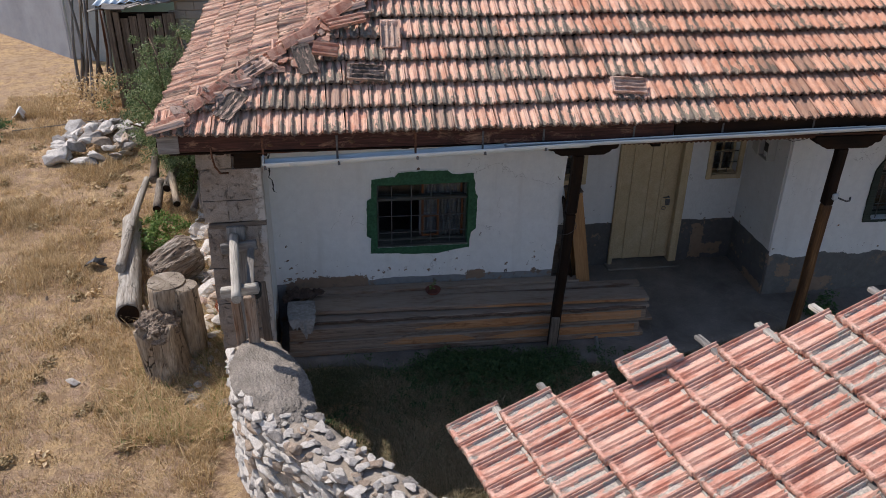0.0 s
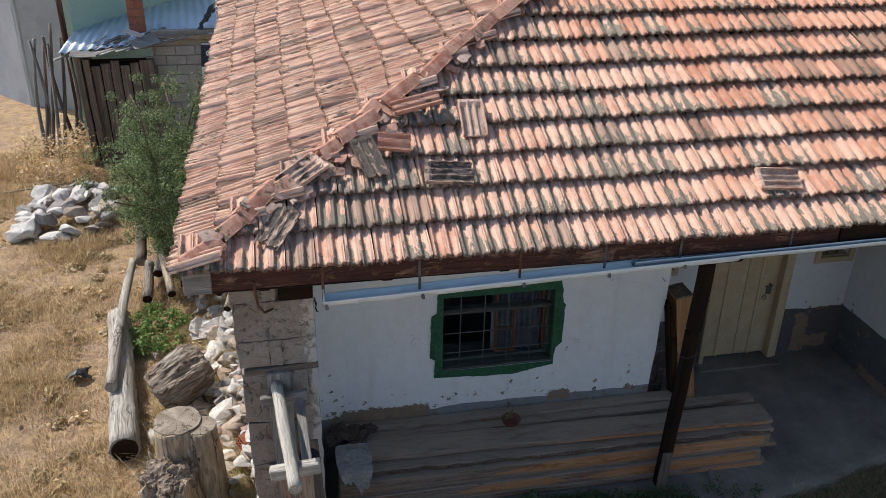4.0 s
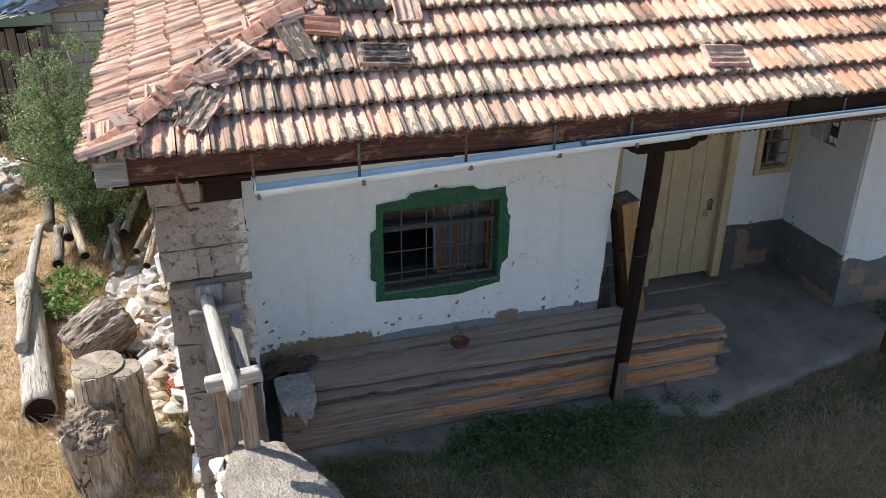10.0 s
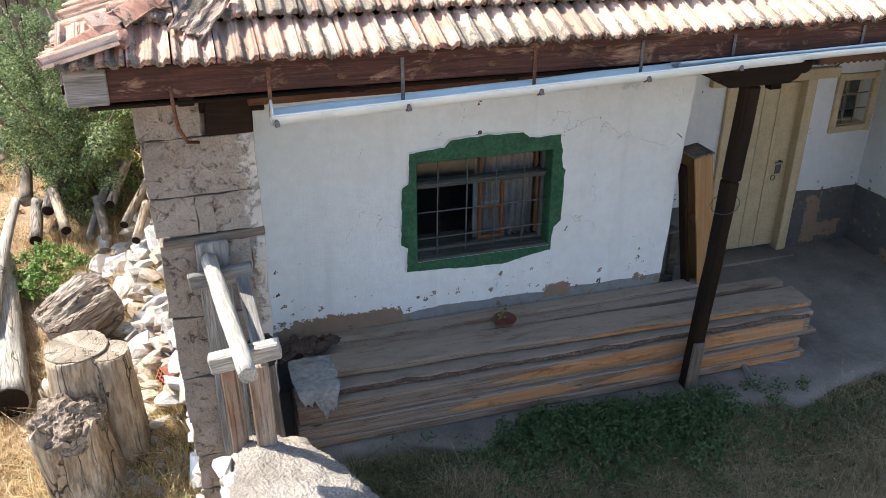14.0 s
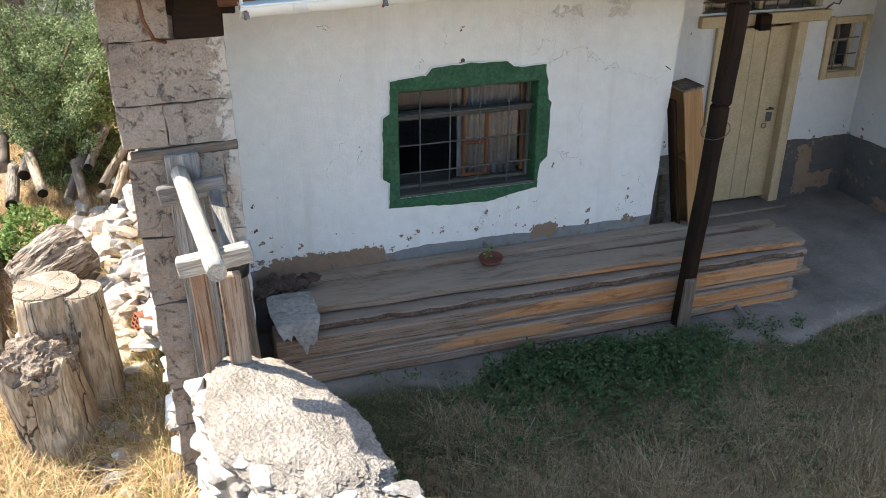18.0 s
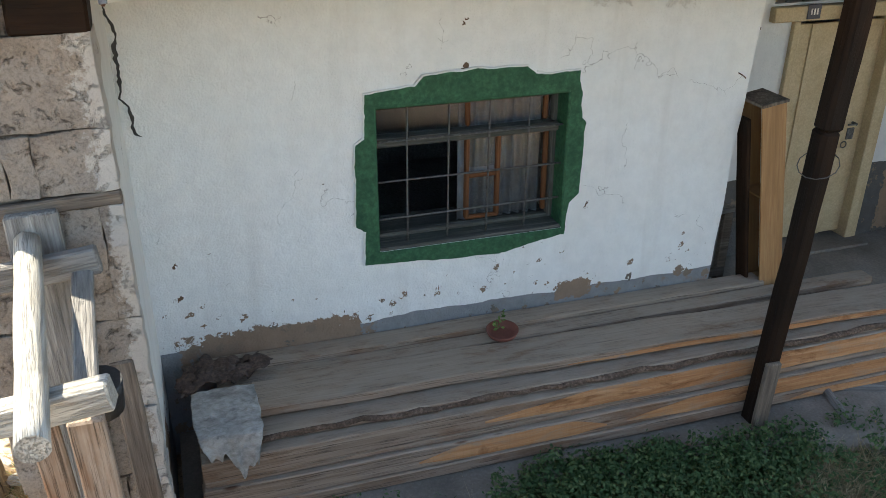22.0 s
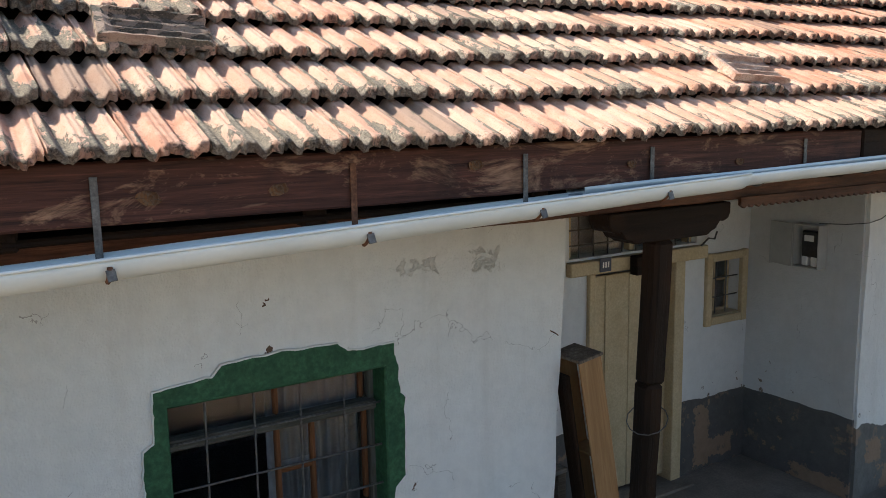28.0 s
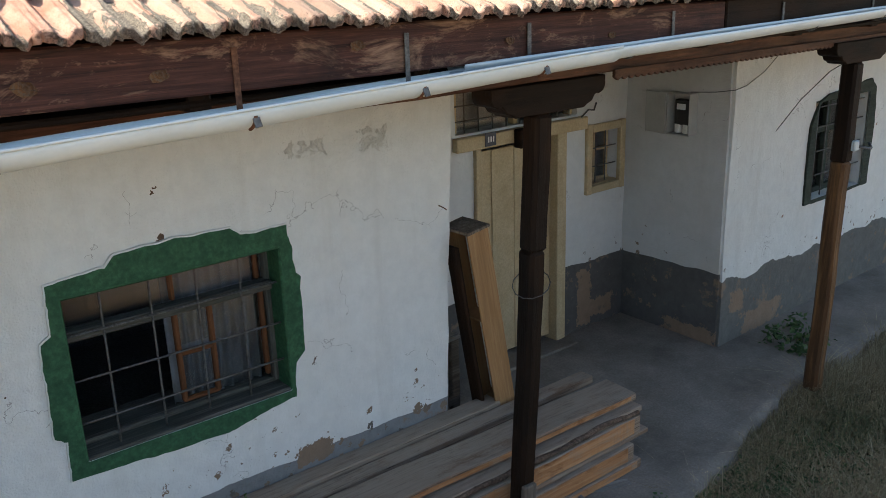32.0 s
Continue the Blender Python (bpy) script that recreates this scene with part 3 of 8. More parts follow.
BLACKWOOD = wood("tarred_wood", (0.008, 0.005, 0.004), (0.017, 0.0105, 0.007), (0.040, 0.022, 0.013), 0.8, 14.0, 0.7, stain=(0.048, 0.022, 0.011), spec=0.12)
def fascia_mat():
    """Old dark stain worn off in blotches down to brown wood, knotty grain along the board."""
    k = Nodes("worn_fascia", 0.72, 0.0, 0.25)
    v = k.shifted(k.co)
    g = k.noise(k.shifted(k.coords((2.2, 60.0, 60.0))), 1.0, 5.0, 0.7, 0.5)
    c = k.ramp(g, (0.30, (0.018, 0.008, 0.006)), (0.55, (0.070, 0.027, 0.019)), (0.75, (0.130, 0.055, 0.036)))
    worn = k.noise(k.shifted(k.coords((2.6, 5.0, 7.0))), 1.0, 6.0, 0.75, 0.7)
    c = k.mix(k.ramp(worn, (0.54, 0.0), (0.66, 0.9)), c, k.mix(g, (0.16, 0.080, 0.048), (0.40, 0.25, 0.16)))
    c = k.mix(k.ramp(k.noise(v, 2.0, 5.0, 0.7), (0.53, 0.0), (0.66, 0.65)), c, (0.014, 0.009, 0.008))
    k.colour(c)
    k.bump(k.math("ADD", g, worn), 0.6, 0.004)
    return k.mat


FASCIA = fascia_mat()
REDBEAM = wood("dark_red_wood", (0.022, 0.010, 0.007), (0.090, 0.036, 0.021), (0.22, 0.095, 0.052), 1.6, 20.0, 0.65, stain=(0.24, 0.125, 0.07))
GREYWOOD = wood("silvered_wood", (0.12, 0.11, 0.10), (0.29, 0.27, 0.245), (0.46, 0.44, 0.40), 1.5, 30.0, 0.9, 0.8, 0.006)
BONE = wood("bleached_wood", (0.26, 0.235, 0.20), (0.56, 0.52, 0.45), (0.72, 0.68, 0.60), 1.5, 34.0, 0.9, 0.9, 0.007, stain=(0.40, 0.37, 0.32))
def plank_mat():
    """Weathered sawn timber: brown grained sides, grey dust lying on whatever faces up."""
    k = Nodes("dusty_plank", 0.92, 0.0, 0.15)
    g = k.noise(k.shifted(k.coords((0.7, 34.0, 34.0))), 1.0, 6.0, 0.72, 0.6)
    f = k.noise(k.shifted(k.coords((3.0, 120.0, 120.0))), 1.0, 4.0, 0.7)
    big = k.noise(k.shifted(k.coords((1.1, 3.0, 3.0))), 1.4, 5.0, 0.65)
    c = k.ramp(g, (0.28, (0.16, 0.112, 0.08)), (0.50, (0.33, 0.25, 0.19)), (0.72, (0.45, 0.36, 0.28)))
    c = k.mix(k.math("MULTIPLY", k.rand(), 0.45), c, (0.22, 0.145, 0.095))
    c = k.mix(k.ramp(big, (0.50, 0.0), (0.66, 0.7)), c, (0.20, 0.095, 0.045))
    c = k.mix(k.ramp(f, (0.34, 0.75), (0.46, 0.0)), c, (0.055, 0.040, 0.030))
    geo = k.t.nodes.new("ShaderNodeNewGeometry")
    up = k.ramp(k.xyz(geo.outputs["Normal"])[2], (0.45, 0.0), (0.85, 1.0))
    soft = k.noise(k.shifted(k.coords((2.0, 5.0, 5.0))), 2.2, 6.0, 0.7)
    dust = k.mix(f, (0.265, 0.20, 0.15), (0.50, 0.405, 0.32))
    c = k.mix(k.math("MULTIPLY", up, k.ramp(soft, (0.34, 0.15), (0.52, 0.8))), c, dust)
    knot = k.cells(k.shifted(k.coords((1.0, 4.0, 4.0))), 1.7)
    c = k.mix(k.ramp(knot, (0.045, 0.85), (0.09, 0.0)), c, (0.10, 0.045, 0.022))
    k.colour(c)
    k.bump(k.math("ADD", g, k.math("MULTIPLY", k.ramp(f, (0.3, 0.0), (0.5, 1.0)), 0.8)), 0.7, 0.005)
    return k.mat


def fresh_mat():
    """Newly sawn pine gone amber, with rust-brown weather stains and saw lines."""
    k = Nodes("sawn_pine", 0.8, 0.0, 0.2)
    g = k.noise(k.shifted(k.coords((1.2, 26.0, 26.0))), 1.0, 6.0, 0.72, 0.8)
    s_ = k.noise(k.shifted(k.coords((2.4, 7.0, 7.0))), 1.0, 6.0, 0.7, 0.6)
    saw = k.noise(k.shifted(k.coords((110.0, 4.0, 4.0))), 1.0, 3.0, 0.6)
    c = k.ramp(g, (0.28, (0.29, 0.12, 0.048)), (0.5, (0.46, 0.225, 0.10)), (0.72, (0.58, 0.335, 0.18)))
    c = k.mix(k.ramp(s_, (0.54, 0.0), (0.66, 0.8)), c, (0.19, 0.075, 0.03))
    c = k.mix(k.ramp(s_, (0.34, 0.8), (0.48, 0.0)), c, (0.33, 0.255, 0.19))
    c = k.mix(k.ramp(saw, (0.36, 0.12), (0.48, 0.0)), c, (0.20, 0.10, 0.045))
    k.colour(c)
    k.bump(k.math("ADD", g, k.math("MULTIPLY", saw, 0.4)), 0.45, 0.003)
    return k.mat


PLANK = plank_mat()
FRESH = fresh_mat()
LOGWOOD = wood("peeled_log", (0.20, 0.175, 0.145), (0.47, 0.43, 0.37), (0.66, 0.62, 0.55), 1.4, 22.0, 0.92, 0.9, 0.010, stain=(0.33, 0.27, 0.21), cracks=0.6)
BARK = plain("bark_edge", (0.10, 0.065, 0.045), (0.24, 0.16, 0.115), 14.0, 0.95, 0.9, 0.012)
STUMP = wood("dead_wood", (0.15, 0.11, 0.075), (0.44, 0.345, 0.245), (0.60, 0.51, 0.395), 1.6, 11.0, 0.95, 0.9, 0.012, stain=(0.30, 0.215, 0.145), cracks=0.9)
ROOTWOOD = wood("split_root", (0.11, 0.08, 0.06), (0.36, 0.305, 0.245), (0.58, 0.53, 0.46), 2.0, 11.0, 0.95, 1.0, 0.020, stain=(0.25, 0.135, 0.075), cracks=0.8)
ROT = plain("rotten_wood", (0.13, 0.09, 0.065), (0.40, 0.325, 0.25), 16.0, 0.97, 1.0, 0.02, fine=50.0)
RINGS = rings_mat()
KNOT = rings_mat("board_knot", (0.045, 0.022, 0.012), (0.16, 0.082, 0.04), 420.0)
SHEDWOOD = wood("old_shed_boards", (0.06, 0.046, 0.036), (0.21, 0.165, 0.128), (0.36, 0.295, 0.235), 1.2, 24.0, 0.9, 0.6)
CREAM = plain("cream_paint", (0.47, 0.36, 0.21), (0.57, 0.455, 0.285), 5.0, 0.55, 0.2, 0.002, spec=0.3, grit=0.4)
TUFF = tuff_mat()
MORTAR = plain("mud_mortar", (0.30, 0.25, 0.195), (0.46, 0.40, 0.33), 7.0, 0.97, 0.9, 0.014, fine=70.0, grit=0.7)
CAP = plain("cement_cap", (0.21, 0.183, 0.152), (0.38, 0.335, 0.285), 5.0, 0.97, 1.0, 0.02, fine=60.0, grit=0.8)
LIME = plain("pale_limestone", (0.55, 0.50, 0.44), (0.82, 0.775, 0.71), 5.0, 0.92, 0.9, 0.012, fine=45.0, grit=0.8)
LIME2 = plain("warm_limestone", (0.34, 0.25, 0.18), (0.60, 0.49, 0.385), 5.0, 0.92, 0.9, 0.012, fine=45.0, grit=0.9)
LIME3 = plain("grey_limestone", (0.22, 0.20, 0.18), (0.46, 0.425, 0.385), 5.0, 0.92, 0.9, 0.012, fine=45.0, grit=0.9)
LIME4 = plain("pink_stone", (0.36, 0.24, 0.19), (0.54, 0.41, 0.34), 5.0, 0.92, 0.9, 0.012, fine=45.0, grit=0.9)
CONCRETE = plain("worn_concrete", (0.145, 0.124, 0.102), (0.295, 0.257, 0.217), 1.6, 0.9, 0.5, 0.006, fine=60.0, grit=0.4)
RENDER = plain("grey_render", (0.30, 0.31, 0.33), (0.40, 0.41, 0.43), 1.5, 0.95, 0.6, 0.01, grit=0.4)
GREENWALL = plain("pale_green_render", (0.38, 0.50, 0.37), (0.46, 0.58, 0.44), 1.2, 0.95, 0.3, 0.006, grit=0.3)
CMU = plain("concrete_block", (0.36, 0.34, 0.31), (0.46, 0.44, 0.41), 5.0, 0.95, 0.5, 0.006)
BRICK = plain("red_brick", (0.36, 0.125, 0.07), (0.46, 0.18, 0.10), 6.0, 0.9, 0.4, 0.005)
TIN = plain("zinc_sheet", (0.46, 0.55, 0.62), (0.62, 0.69, 0.73), 1.5, 0.5, 0.1, 0.002, metal=0.15, spec=0.5, grit=0.15)
PVC = plain("white_pvc", (0.58, 0.625, 0.62), (0.68, 0.72, 0.71), 3.0, 0.4, 0.01, 0.001, spec=0.45, grit=0.06)
ZINC = plain("blue_grey_gutter", (0.40, 0.46, 0.50), (0.52, 0.57, 0.60), 2.0, 0.45, 0.02, 0.001, metal=0.3, spec=0.5, grit=0.08)
RUST = plain("rusty_iron", (0.10, 0.045, 0.025), (0.22, 0.10, 0.055), 20.0, 0.85, 0.6, 0.002)
IRON = plain("dull_iron", (0.10, 0.10, 0.10), (0.19, 0.185, 0.18), 20.0, 0.6, 0.3, 0.001, metal=0.5)
BOXGREY = plain("grey_steel_box", (0.36, 0.36, 0.34), (0.44, 0.44, 0.42), 4.0, 0.55, 0.1, 0.001, grit=0.1)
CURTAIN = plain("grey_curtain", (0.16, 0.168, 0.185), (0.26, 0.275, 0.295), 6.0, 0.9, 0.2, 0.002, grit=0.2)
DARKROOM = plain("dim_room", (0.40, 0.42, 0.44), (0.52, 0.54, 0.56), 2.0, 0.95, 0.1, 0.002)
SACK = wood("soiled_sack", (0.17, 0.155, 0.135), (0.44, 0.42, 0.39), (0.56, 0.54, 0.51), 5.0, 9.0, 0.85, 0.6, 0.008, stain=(0.30, 0.27, 0.235))
HIDE = plain("brown_bark_sheet", (0.07, 0.045, 0.035), (0.17, 0.115, 0.09), 9.0, 0.9, 0.8, 0.01)
BLACK = plain("black_plastic", (0.012, 0.012, 0.013), (0.03, 0.03, 0.032), 9.0, 0.45, 0.5, 0.004, spec=0.5)
POT = plain("red_clay_dish", (0.15, 0.05, 0.035), (0.22, 0.08, 0.055), 9.0, 0.7, 0.2, 0.002, grit=0.3)
NAVY = plain("navy_enamel", (0.018, 0.025, 0.05), (0.025, 0.035, 0.065), 5.0, 0.4, 0.05, 0.001, spec=0.5, grit=0.1)
WHITEPLASTIC = plain("white_plastic", (0.68, 0.68, 0.66), (0.80, 0.80, 0.78), 5.0, 0.45, 0.1, 0.002, spec=0.4, grit=0.1)
YELLOW = plain("yellow_bag", (0.42, 0.30, 0.05), (0.55, 0.42, 0.10), 8.0, 0.6, 0.6, 0.006)
LEAF = foliage("bush_leaves", (0.055, 0.090, 0.036), (0.16, 0.215, 0.090), (0.36, 0.41, 0.205), 0.32)
WEED = foliage("weed_leaves", (0.03, 0.065, 0.022), (0.07, 0.13, 0.045), (0.15, 0.20, 0.08))
NETTLE = foliage("nettle_leaves", (0.07, 0.13, 0.025), (0.15, 0.235, 0.055), (0.26, 0.35, 0.11), 0.35)
STRAW = foliage("straw", (0.36, 0.235, 0.11), (0.57, 0.41, 0.21), (0.76, 0.60, 0.37), 0.3)
BROWNGRASS = foliage("brown_grass", (0.18, 0.125, 0.06), (0.34, 0.25, 0.125), (0.50, 0.41, 0.23), 0.25)
COURTGRASS = foliage("withered_court_grass", (0.15, 0.112, 0.06), (0.30, 0.235, 0.13), (0.52, 0.44, 0.28), 0.2)
GLASS = clear_glass()
GROUND = ground_mat()

# ---- ground ----
FENCE = [Vector(p) for p in ((-0.20, -1.70), (-0.12, -2.25), (0.13, -2.95), (0.60, -3.55), (1.15, -4.15), (1.75, -4.75), (2.3, -5.4))]


def fence_side(x, y):
    """Distance from the garden wall's line: negative in the yard, positive in the court."""
    if y > -1.7:
        return x + 0.40
    best = 1e9
    side = 1
    for a, b in zip(FENCE, FENCE[1:]):
        d = b - a
        p = Vector((x, y)) - a
        t = max(0, min(1, p.dot(d) / d.dot(d)))
        q = p - d * t
        if q.length < best:
            best = q.length
            side = 1 if d.x * p.y - d.y * p.x > 0 else -1
    if y < -5.4:
        return x - 2.3
    return best * side


def ground_z(x, y):
    f = fence_side(x, y) if -12 < y < 12 and abs(x) < 6 else (x + 0.4)
    k = max(0.0, min(1.0, f / 0.3 + 0.5))
    court = -0.04 + 0.012 * max(0, min(x, 9) - 3.5) * 2.0 + 0.02 * wob((x, y, 0), 1.2)
    yard = -0.50 + 0.035 * wob((x, y, 3), 0.7) + 0.012 * wob((x, y, 5), 4.0)
    if x < -0.5 and -0.6 < y < 6:
        yard += 0.36 * max(0, 1 - abs(x + 0.75) / 0.75) * min(1, (y + 0.6) / 1.0) * max(0, min(1, (6 - y) / 2))
    return yard + (court - yard) * k * k * (3 - 2 * k)


def axis(lo, hi, step, far):
    fine = [lo + i * step for i in range(int(round((hi - lo) / step)) + 1)]
    out = [hi + d for d in (0.5, 1.2, 2.5, 5, 10, 20, 45, 100, 220, far)]
    return [lo - (v - hi) for v in reversed(out)] + fine + out


gx, gy = axis(-6.0, 9.0, 0.1, 600), axis(-8.0, 12.0, 0.1, 600)
gv = [(x, y, ground_z(x, y)) for y in gy for x in gx]
nx = len(gx)
gf = [(j * nx + i, j * nx + i + 1, (j + 1) * nx + i + 1, (j + 1) * nx + i) for j in range(len(gy) - 1) for i in range(nx - 1)]
ground = tagged(pyd("ground", gv, gf, GROUND, smooth=True), "dry trodden yard with bleached grass and bare earth", "ground", kind="structure")

# ---- porch slab ----
def porch_z(x, y):
    return 0.08 + 0.018 * max(0, x - 3.2) + (0.05 if y > 0.3 else 0.05 * max(0, min(1, y + 0.7))) + 0.008 * wob((x, y, 1), 2.0)


EDGE = ((-0.2, -0.82), (0.9, -0.88), (1.45, -1.12), (2.05, -1.00), (2.8, -1.08), (3.54, -1.20), (4.18, -1.36), (4.85, -1.24), (5.6, -1.05), (6.4, -0.92), (12.0, -0.88))


def slab_edge(x):
    for (xa, ya), (xb, yb) in zip(EDGE, EDGE[1:]):
        if x <= xb:
            return ya + (yb - ya) * max(0, (x - xa) / (xb - xa)) - 0.05 * wob((x, 0, 7), 2.5) - 0.04 * wob((x, 0, 2), 8.0)
    return EDGE[-1][1]


bm = bmesh.new()
PX = [0.05 * i for i in range(221)]
PY = [-1, -0.92, -0.8, -0.6, -0.4, -0.2, 0.0, 0.25, 0.5, 0.8, 1.1]
rows = []
for x in PX:
    edge = slab_edge(x)
    ys = [edge + (y + 1) * (1.1 - edge) / 2.1 if i else edge for i, y in enumerate(PY)]
    col = [bm.verts.new((x, ys[0] - 0.03, -0.12))] + [bm.verts.new((x, y, porch_z(x, y) - (0.02 if k == 0 else 0))) for k, y in enumerate(ys)]
    rows.append(col)
for a, b in zip(rows, rows[1:]):
    for k in range(len(a) - 1):
        bm.faces.new((a[k], b[k], b[k + 1], a[k + 1]))
slab = tagged(part("porch_floor", bm, CONCRETE, None, smooth=True), "worn grey concrete porch slab with a crumbled edge", "floor", kind="structure")

# ---- house walls ----
WIN = (1.25, 2.455, 1.15, 2.05)


def wall_with_hole(name, x0, x1, z0, z1, y0, thick, holes, material, label, lean=None, step=0.12, bulge=0.012):
    """A wall along x with real openings; its near face roughly plastered."""
    xs, zs = {x0, x1}, {z0, z1}
    for a, b, c, d in holes:
        xs |= {a, b}
        zs |= {c, d}
    n = int((x1 - x0) / step)
    for i in range(n):
        v = x0 + (x1 - x0) * i / n
        if all(abs(v - q) > step * 0.4 for q in xs):
            xs.add(v)
    n = int((z1 - z0) / step)
    for i in range(n):
        v = z0 + (z1 - z0) * i / n
        if all(abs(v - q) > step * 0.4 for q in zs):
            zs.add(v)
    xs, zs = sorted(xs), sorted(zs)
    bm = bmesh.new()
    grid = {}

    def vert(i, k, back):
        if (i, k, back) not in grid:
            x, z = xs[i], zs[k]
            dx = lean(z) if lean and x == x1 else 0.0
            y = y0 + (thick if back else bulge * wob((x, 0, z), 1.1, y0) + 0.5 * bulge * wob((x, 0, z), 4.0, 3))
            grid[i, k, back] = bm.verts.new((x + dx, y, z))
        return grid[i, k, back]

    def empty(i, k):
        if not (0 <= i < len(xs) - 1 and 0 <= k < len(zs) - 1):
            return True
        cx, cz = (xs[i] + xs[i + 1]) / 2, (zs[k] + zs[k + 1]) / 2
        return any(a < cx < b and c < cz < d for a, b, c, d in holes)

    for i in range(len(xs) - 1):
        for k in range(len(zs) - 1):
            if empty(i, k):
                continue
            bm.faces.new((vert(i, k, 0), vert(i + 1, k, 0), vert(i + 1, k + 1, 0), vert(i, k + 1, 0)))
            bm.faces.new((vert(i, k, 1), vert(i, k + 1, 1), vert(i + 1, k + 1, 1), vert(i + 1, k, 1)))
            for di, dk, a, b in ((-1, 0, (i, k), (i, k + 1)), (1, 0, (i + 1, k + 1), (i + 1, k)), (0, -1, (i + 1, k), (i, k)), (0, 1, (i, k + 1), (i + 1, k + 1))):
                if empty(i + di, k + dk):
                    bm.faces.new((vert(*b, 0), vert(*a, 0), vert(*a, 1), vert(*b, 1)))
    bmesh.ops.recalc_face_normals(bm, faces=bm.faces[:])
    return tagged(part(name, bm, material, None, smooth=False), label, "wall", kind="structure")


wall_with_hole("wall_front", -0.05, 3.60, -0.1, 3.05, 0.0, 0.42, [WIN], WHITE, "whitewashed mud-plastered front wall with peeling grey plinth",
               lambda z: 0.05 * max(0, z - 0.6) + 0.02 * wob((z, 0, 0), 3.0))
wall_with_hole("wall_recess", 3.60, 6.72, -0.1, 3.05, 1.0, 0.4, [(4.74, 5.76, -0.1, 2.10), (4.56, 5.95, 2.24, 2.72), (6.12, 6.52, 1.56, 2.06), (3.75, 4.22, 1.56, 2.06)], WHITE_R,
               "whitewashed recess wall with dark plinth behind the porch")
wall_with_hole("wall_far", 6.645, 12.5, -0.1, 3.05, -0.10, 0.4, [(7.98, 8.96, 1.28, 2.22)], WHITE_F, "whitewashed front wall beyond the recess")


def side_wall(name, x, y0, y1, z0, z1, thick, material, label, step=0.15):
    """A wall along y whose seen face looks to -x (thick > 0) or +x (thick < 0)."""
    bm = bmesh.new()
    ny, nz = max(1, int((y1 - y0) / step)), max(1, int((z1 - z0) / step))
    f = [[bm.verts.new((x + 0.010 * wob((0, y0 + (y1 - y0) * i / ny, z0 + (z1 - z0) * k / nz), 1.5, x), y0 + (y1 - y0) * i / ny, z0 + (z1 - z0) * k / nz)) for k in range(nz + 1)] for i in range(ny + 1)]
    b = [[bm.verts.new((x + thick, y0 + (y1 - y0) * i / ny, z0 + (z1 - z0) * k / nz)) for k in range(nz + 1)] for i in range(ny + 1)]
    for i in range(ny):
        for k in range(nz):
            bm.faces.new((f[i][k], f[i][k + 1], f[i + 1][k + 1], f[i + 1][k]))
            bm.faces.new((b[i][k], b[i + 1][k], b[i + 1][k + 1], b[i][k + 1]))
    for i in range(ny):
        bm.faces.new((f[i][0], f[i + 1][0], b[i + 1][0], b[i][0]))
        bm.faces.new((f[i][nz], b[i][nz], b[i + 1][nz], f[i + 1][nz]))
    for k in range(nz):
        bm.faces.new((f[0][k], b[0][k], b[0][k + 1], f[0][k + 1]))
        bm.faces.new((f[ny][k], f[ny][k + 1], b[ny][k + 1], b[ny][k]))
    bmesh.ops.recalc_face_normals(bm, faces=bm.faces[:])
    return tagged(part(name, bm, material, None), label, "wall", kind="structure")


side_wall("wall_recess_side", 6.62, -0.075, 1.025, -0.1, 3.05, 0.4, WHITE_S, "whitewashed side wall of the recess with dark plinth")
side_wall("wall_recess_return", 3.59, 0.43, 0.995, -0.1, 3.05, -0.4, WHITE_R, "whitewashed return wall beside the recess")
side_wall("wall_wing_face", -0.035, -1.0, -0.004, -0.1, 2.86, -0.04, WHITE_W, "cracked whitewashed inner face of the stone wing wall")
side_wall("wall_wing_core", -0.58, -0.95, 10.4, -0.6, 3.0, 0.50, MORTAR, "rubble side wall of the house laid in mud mortar")
side_wall("wall_back", 12.4, 0.35, 10.4, -0.2, 3.0, 0.1, MORTAR, "plain end wall of the house")
tagged(part("wall_rear", box(13.0, 0.3, 3.2), MORTAR, None, m=trs(5.9, 10.3, 1.4)), "plain rear wall of the house", "wall", kind="structure")
tagged(part("room_floor", box(12.2, 9.6, 0.1), DARKROOM, None, m=trs(6.2, 5.6, 0.05)), "dim room floor inside the house", "floor", kind="structure")
tagged(part("room_wall", box(12.2, 0.1, 3.0), DARKROOM, None, m=trs(6.2, 4.2, 1.5)), "dim inner wall of the house", "wall", kind="structure")
tagged(part("ceiling", box(12.9, 11.3, 0.06), BLACKWOOD, None, m=trs(5.75, 4.55, 3.08)), "dark board ceiling over rooms and porch", "ceiling", kind="structure")

# ---- stone blocks of the wing wall's front ----
CRACK = ((-0.052, 2.70), (-0.029, 2.612), (-0.004, 2.56), (0.005, 2.504), (-0.010, 2.46), (-0.013, 2.40), (-0.008, 2.33), (-0.012, 2.27), (-0.021, 2.199), (0.002, 2.165), (0.014, 2.13), (0.018, 2.08), (0.016, 2.04), (0.030, 2.005), (0.055, 1.99))
WIDE = (0.004, 0.007, 0.009, 0.006, 0.011, 0.010, 0.007, 0.010, 0.005, 0.006, 0.009, 0.007, 0.006, 0.008, 0.002)
path = []
for (xa, za), (xb, zb), wa, wb_ in zip(CRACK, CRACK[1:], WIDE, WIDE[1:]):
    for k in range(4):
        f = k / 4
        z = za + (zb - za) * f
        path.append((xa + (xb - xa) * f + 0.010 * wob((z, 0, 0), 42.0, 3), z, 1.5 * (wa + (wb_ - wa) * f) * (0.65 + 0.5 * wob((z, 1, 0), 45.0, 8))))
vs = [(x + q * w, -0.021, z) for x, z, w in path for q in (-1, 1)]
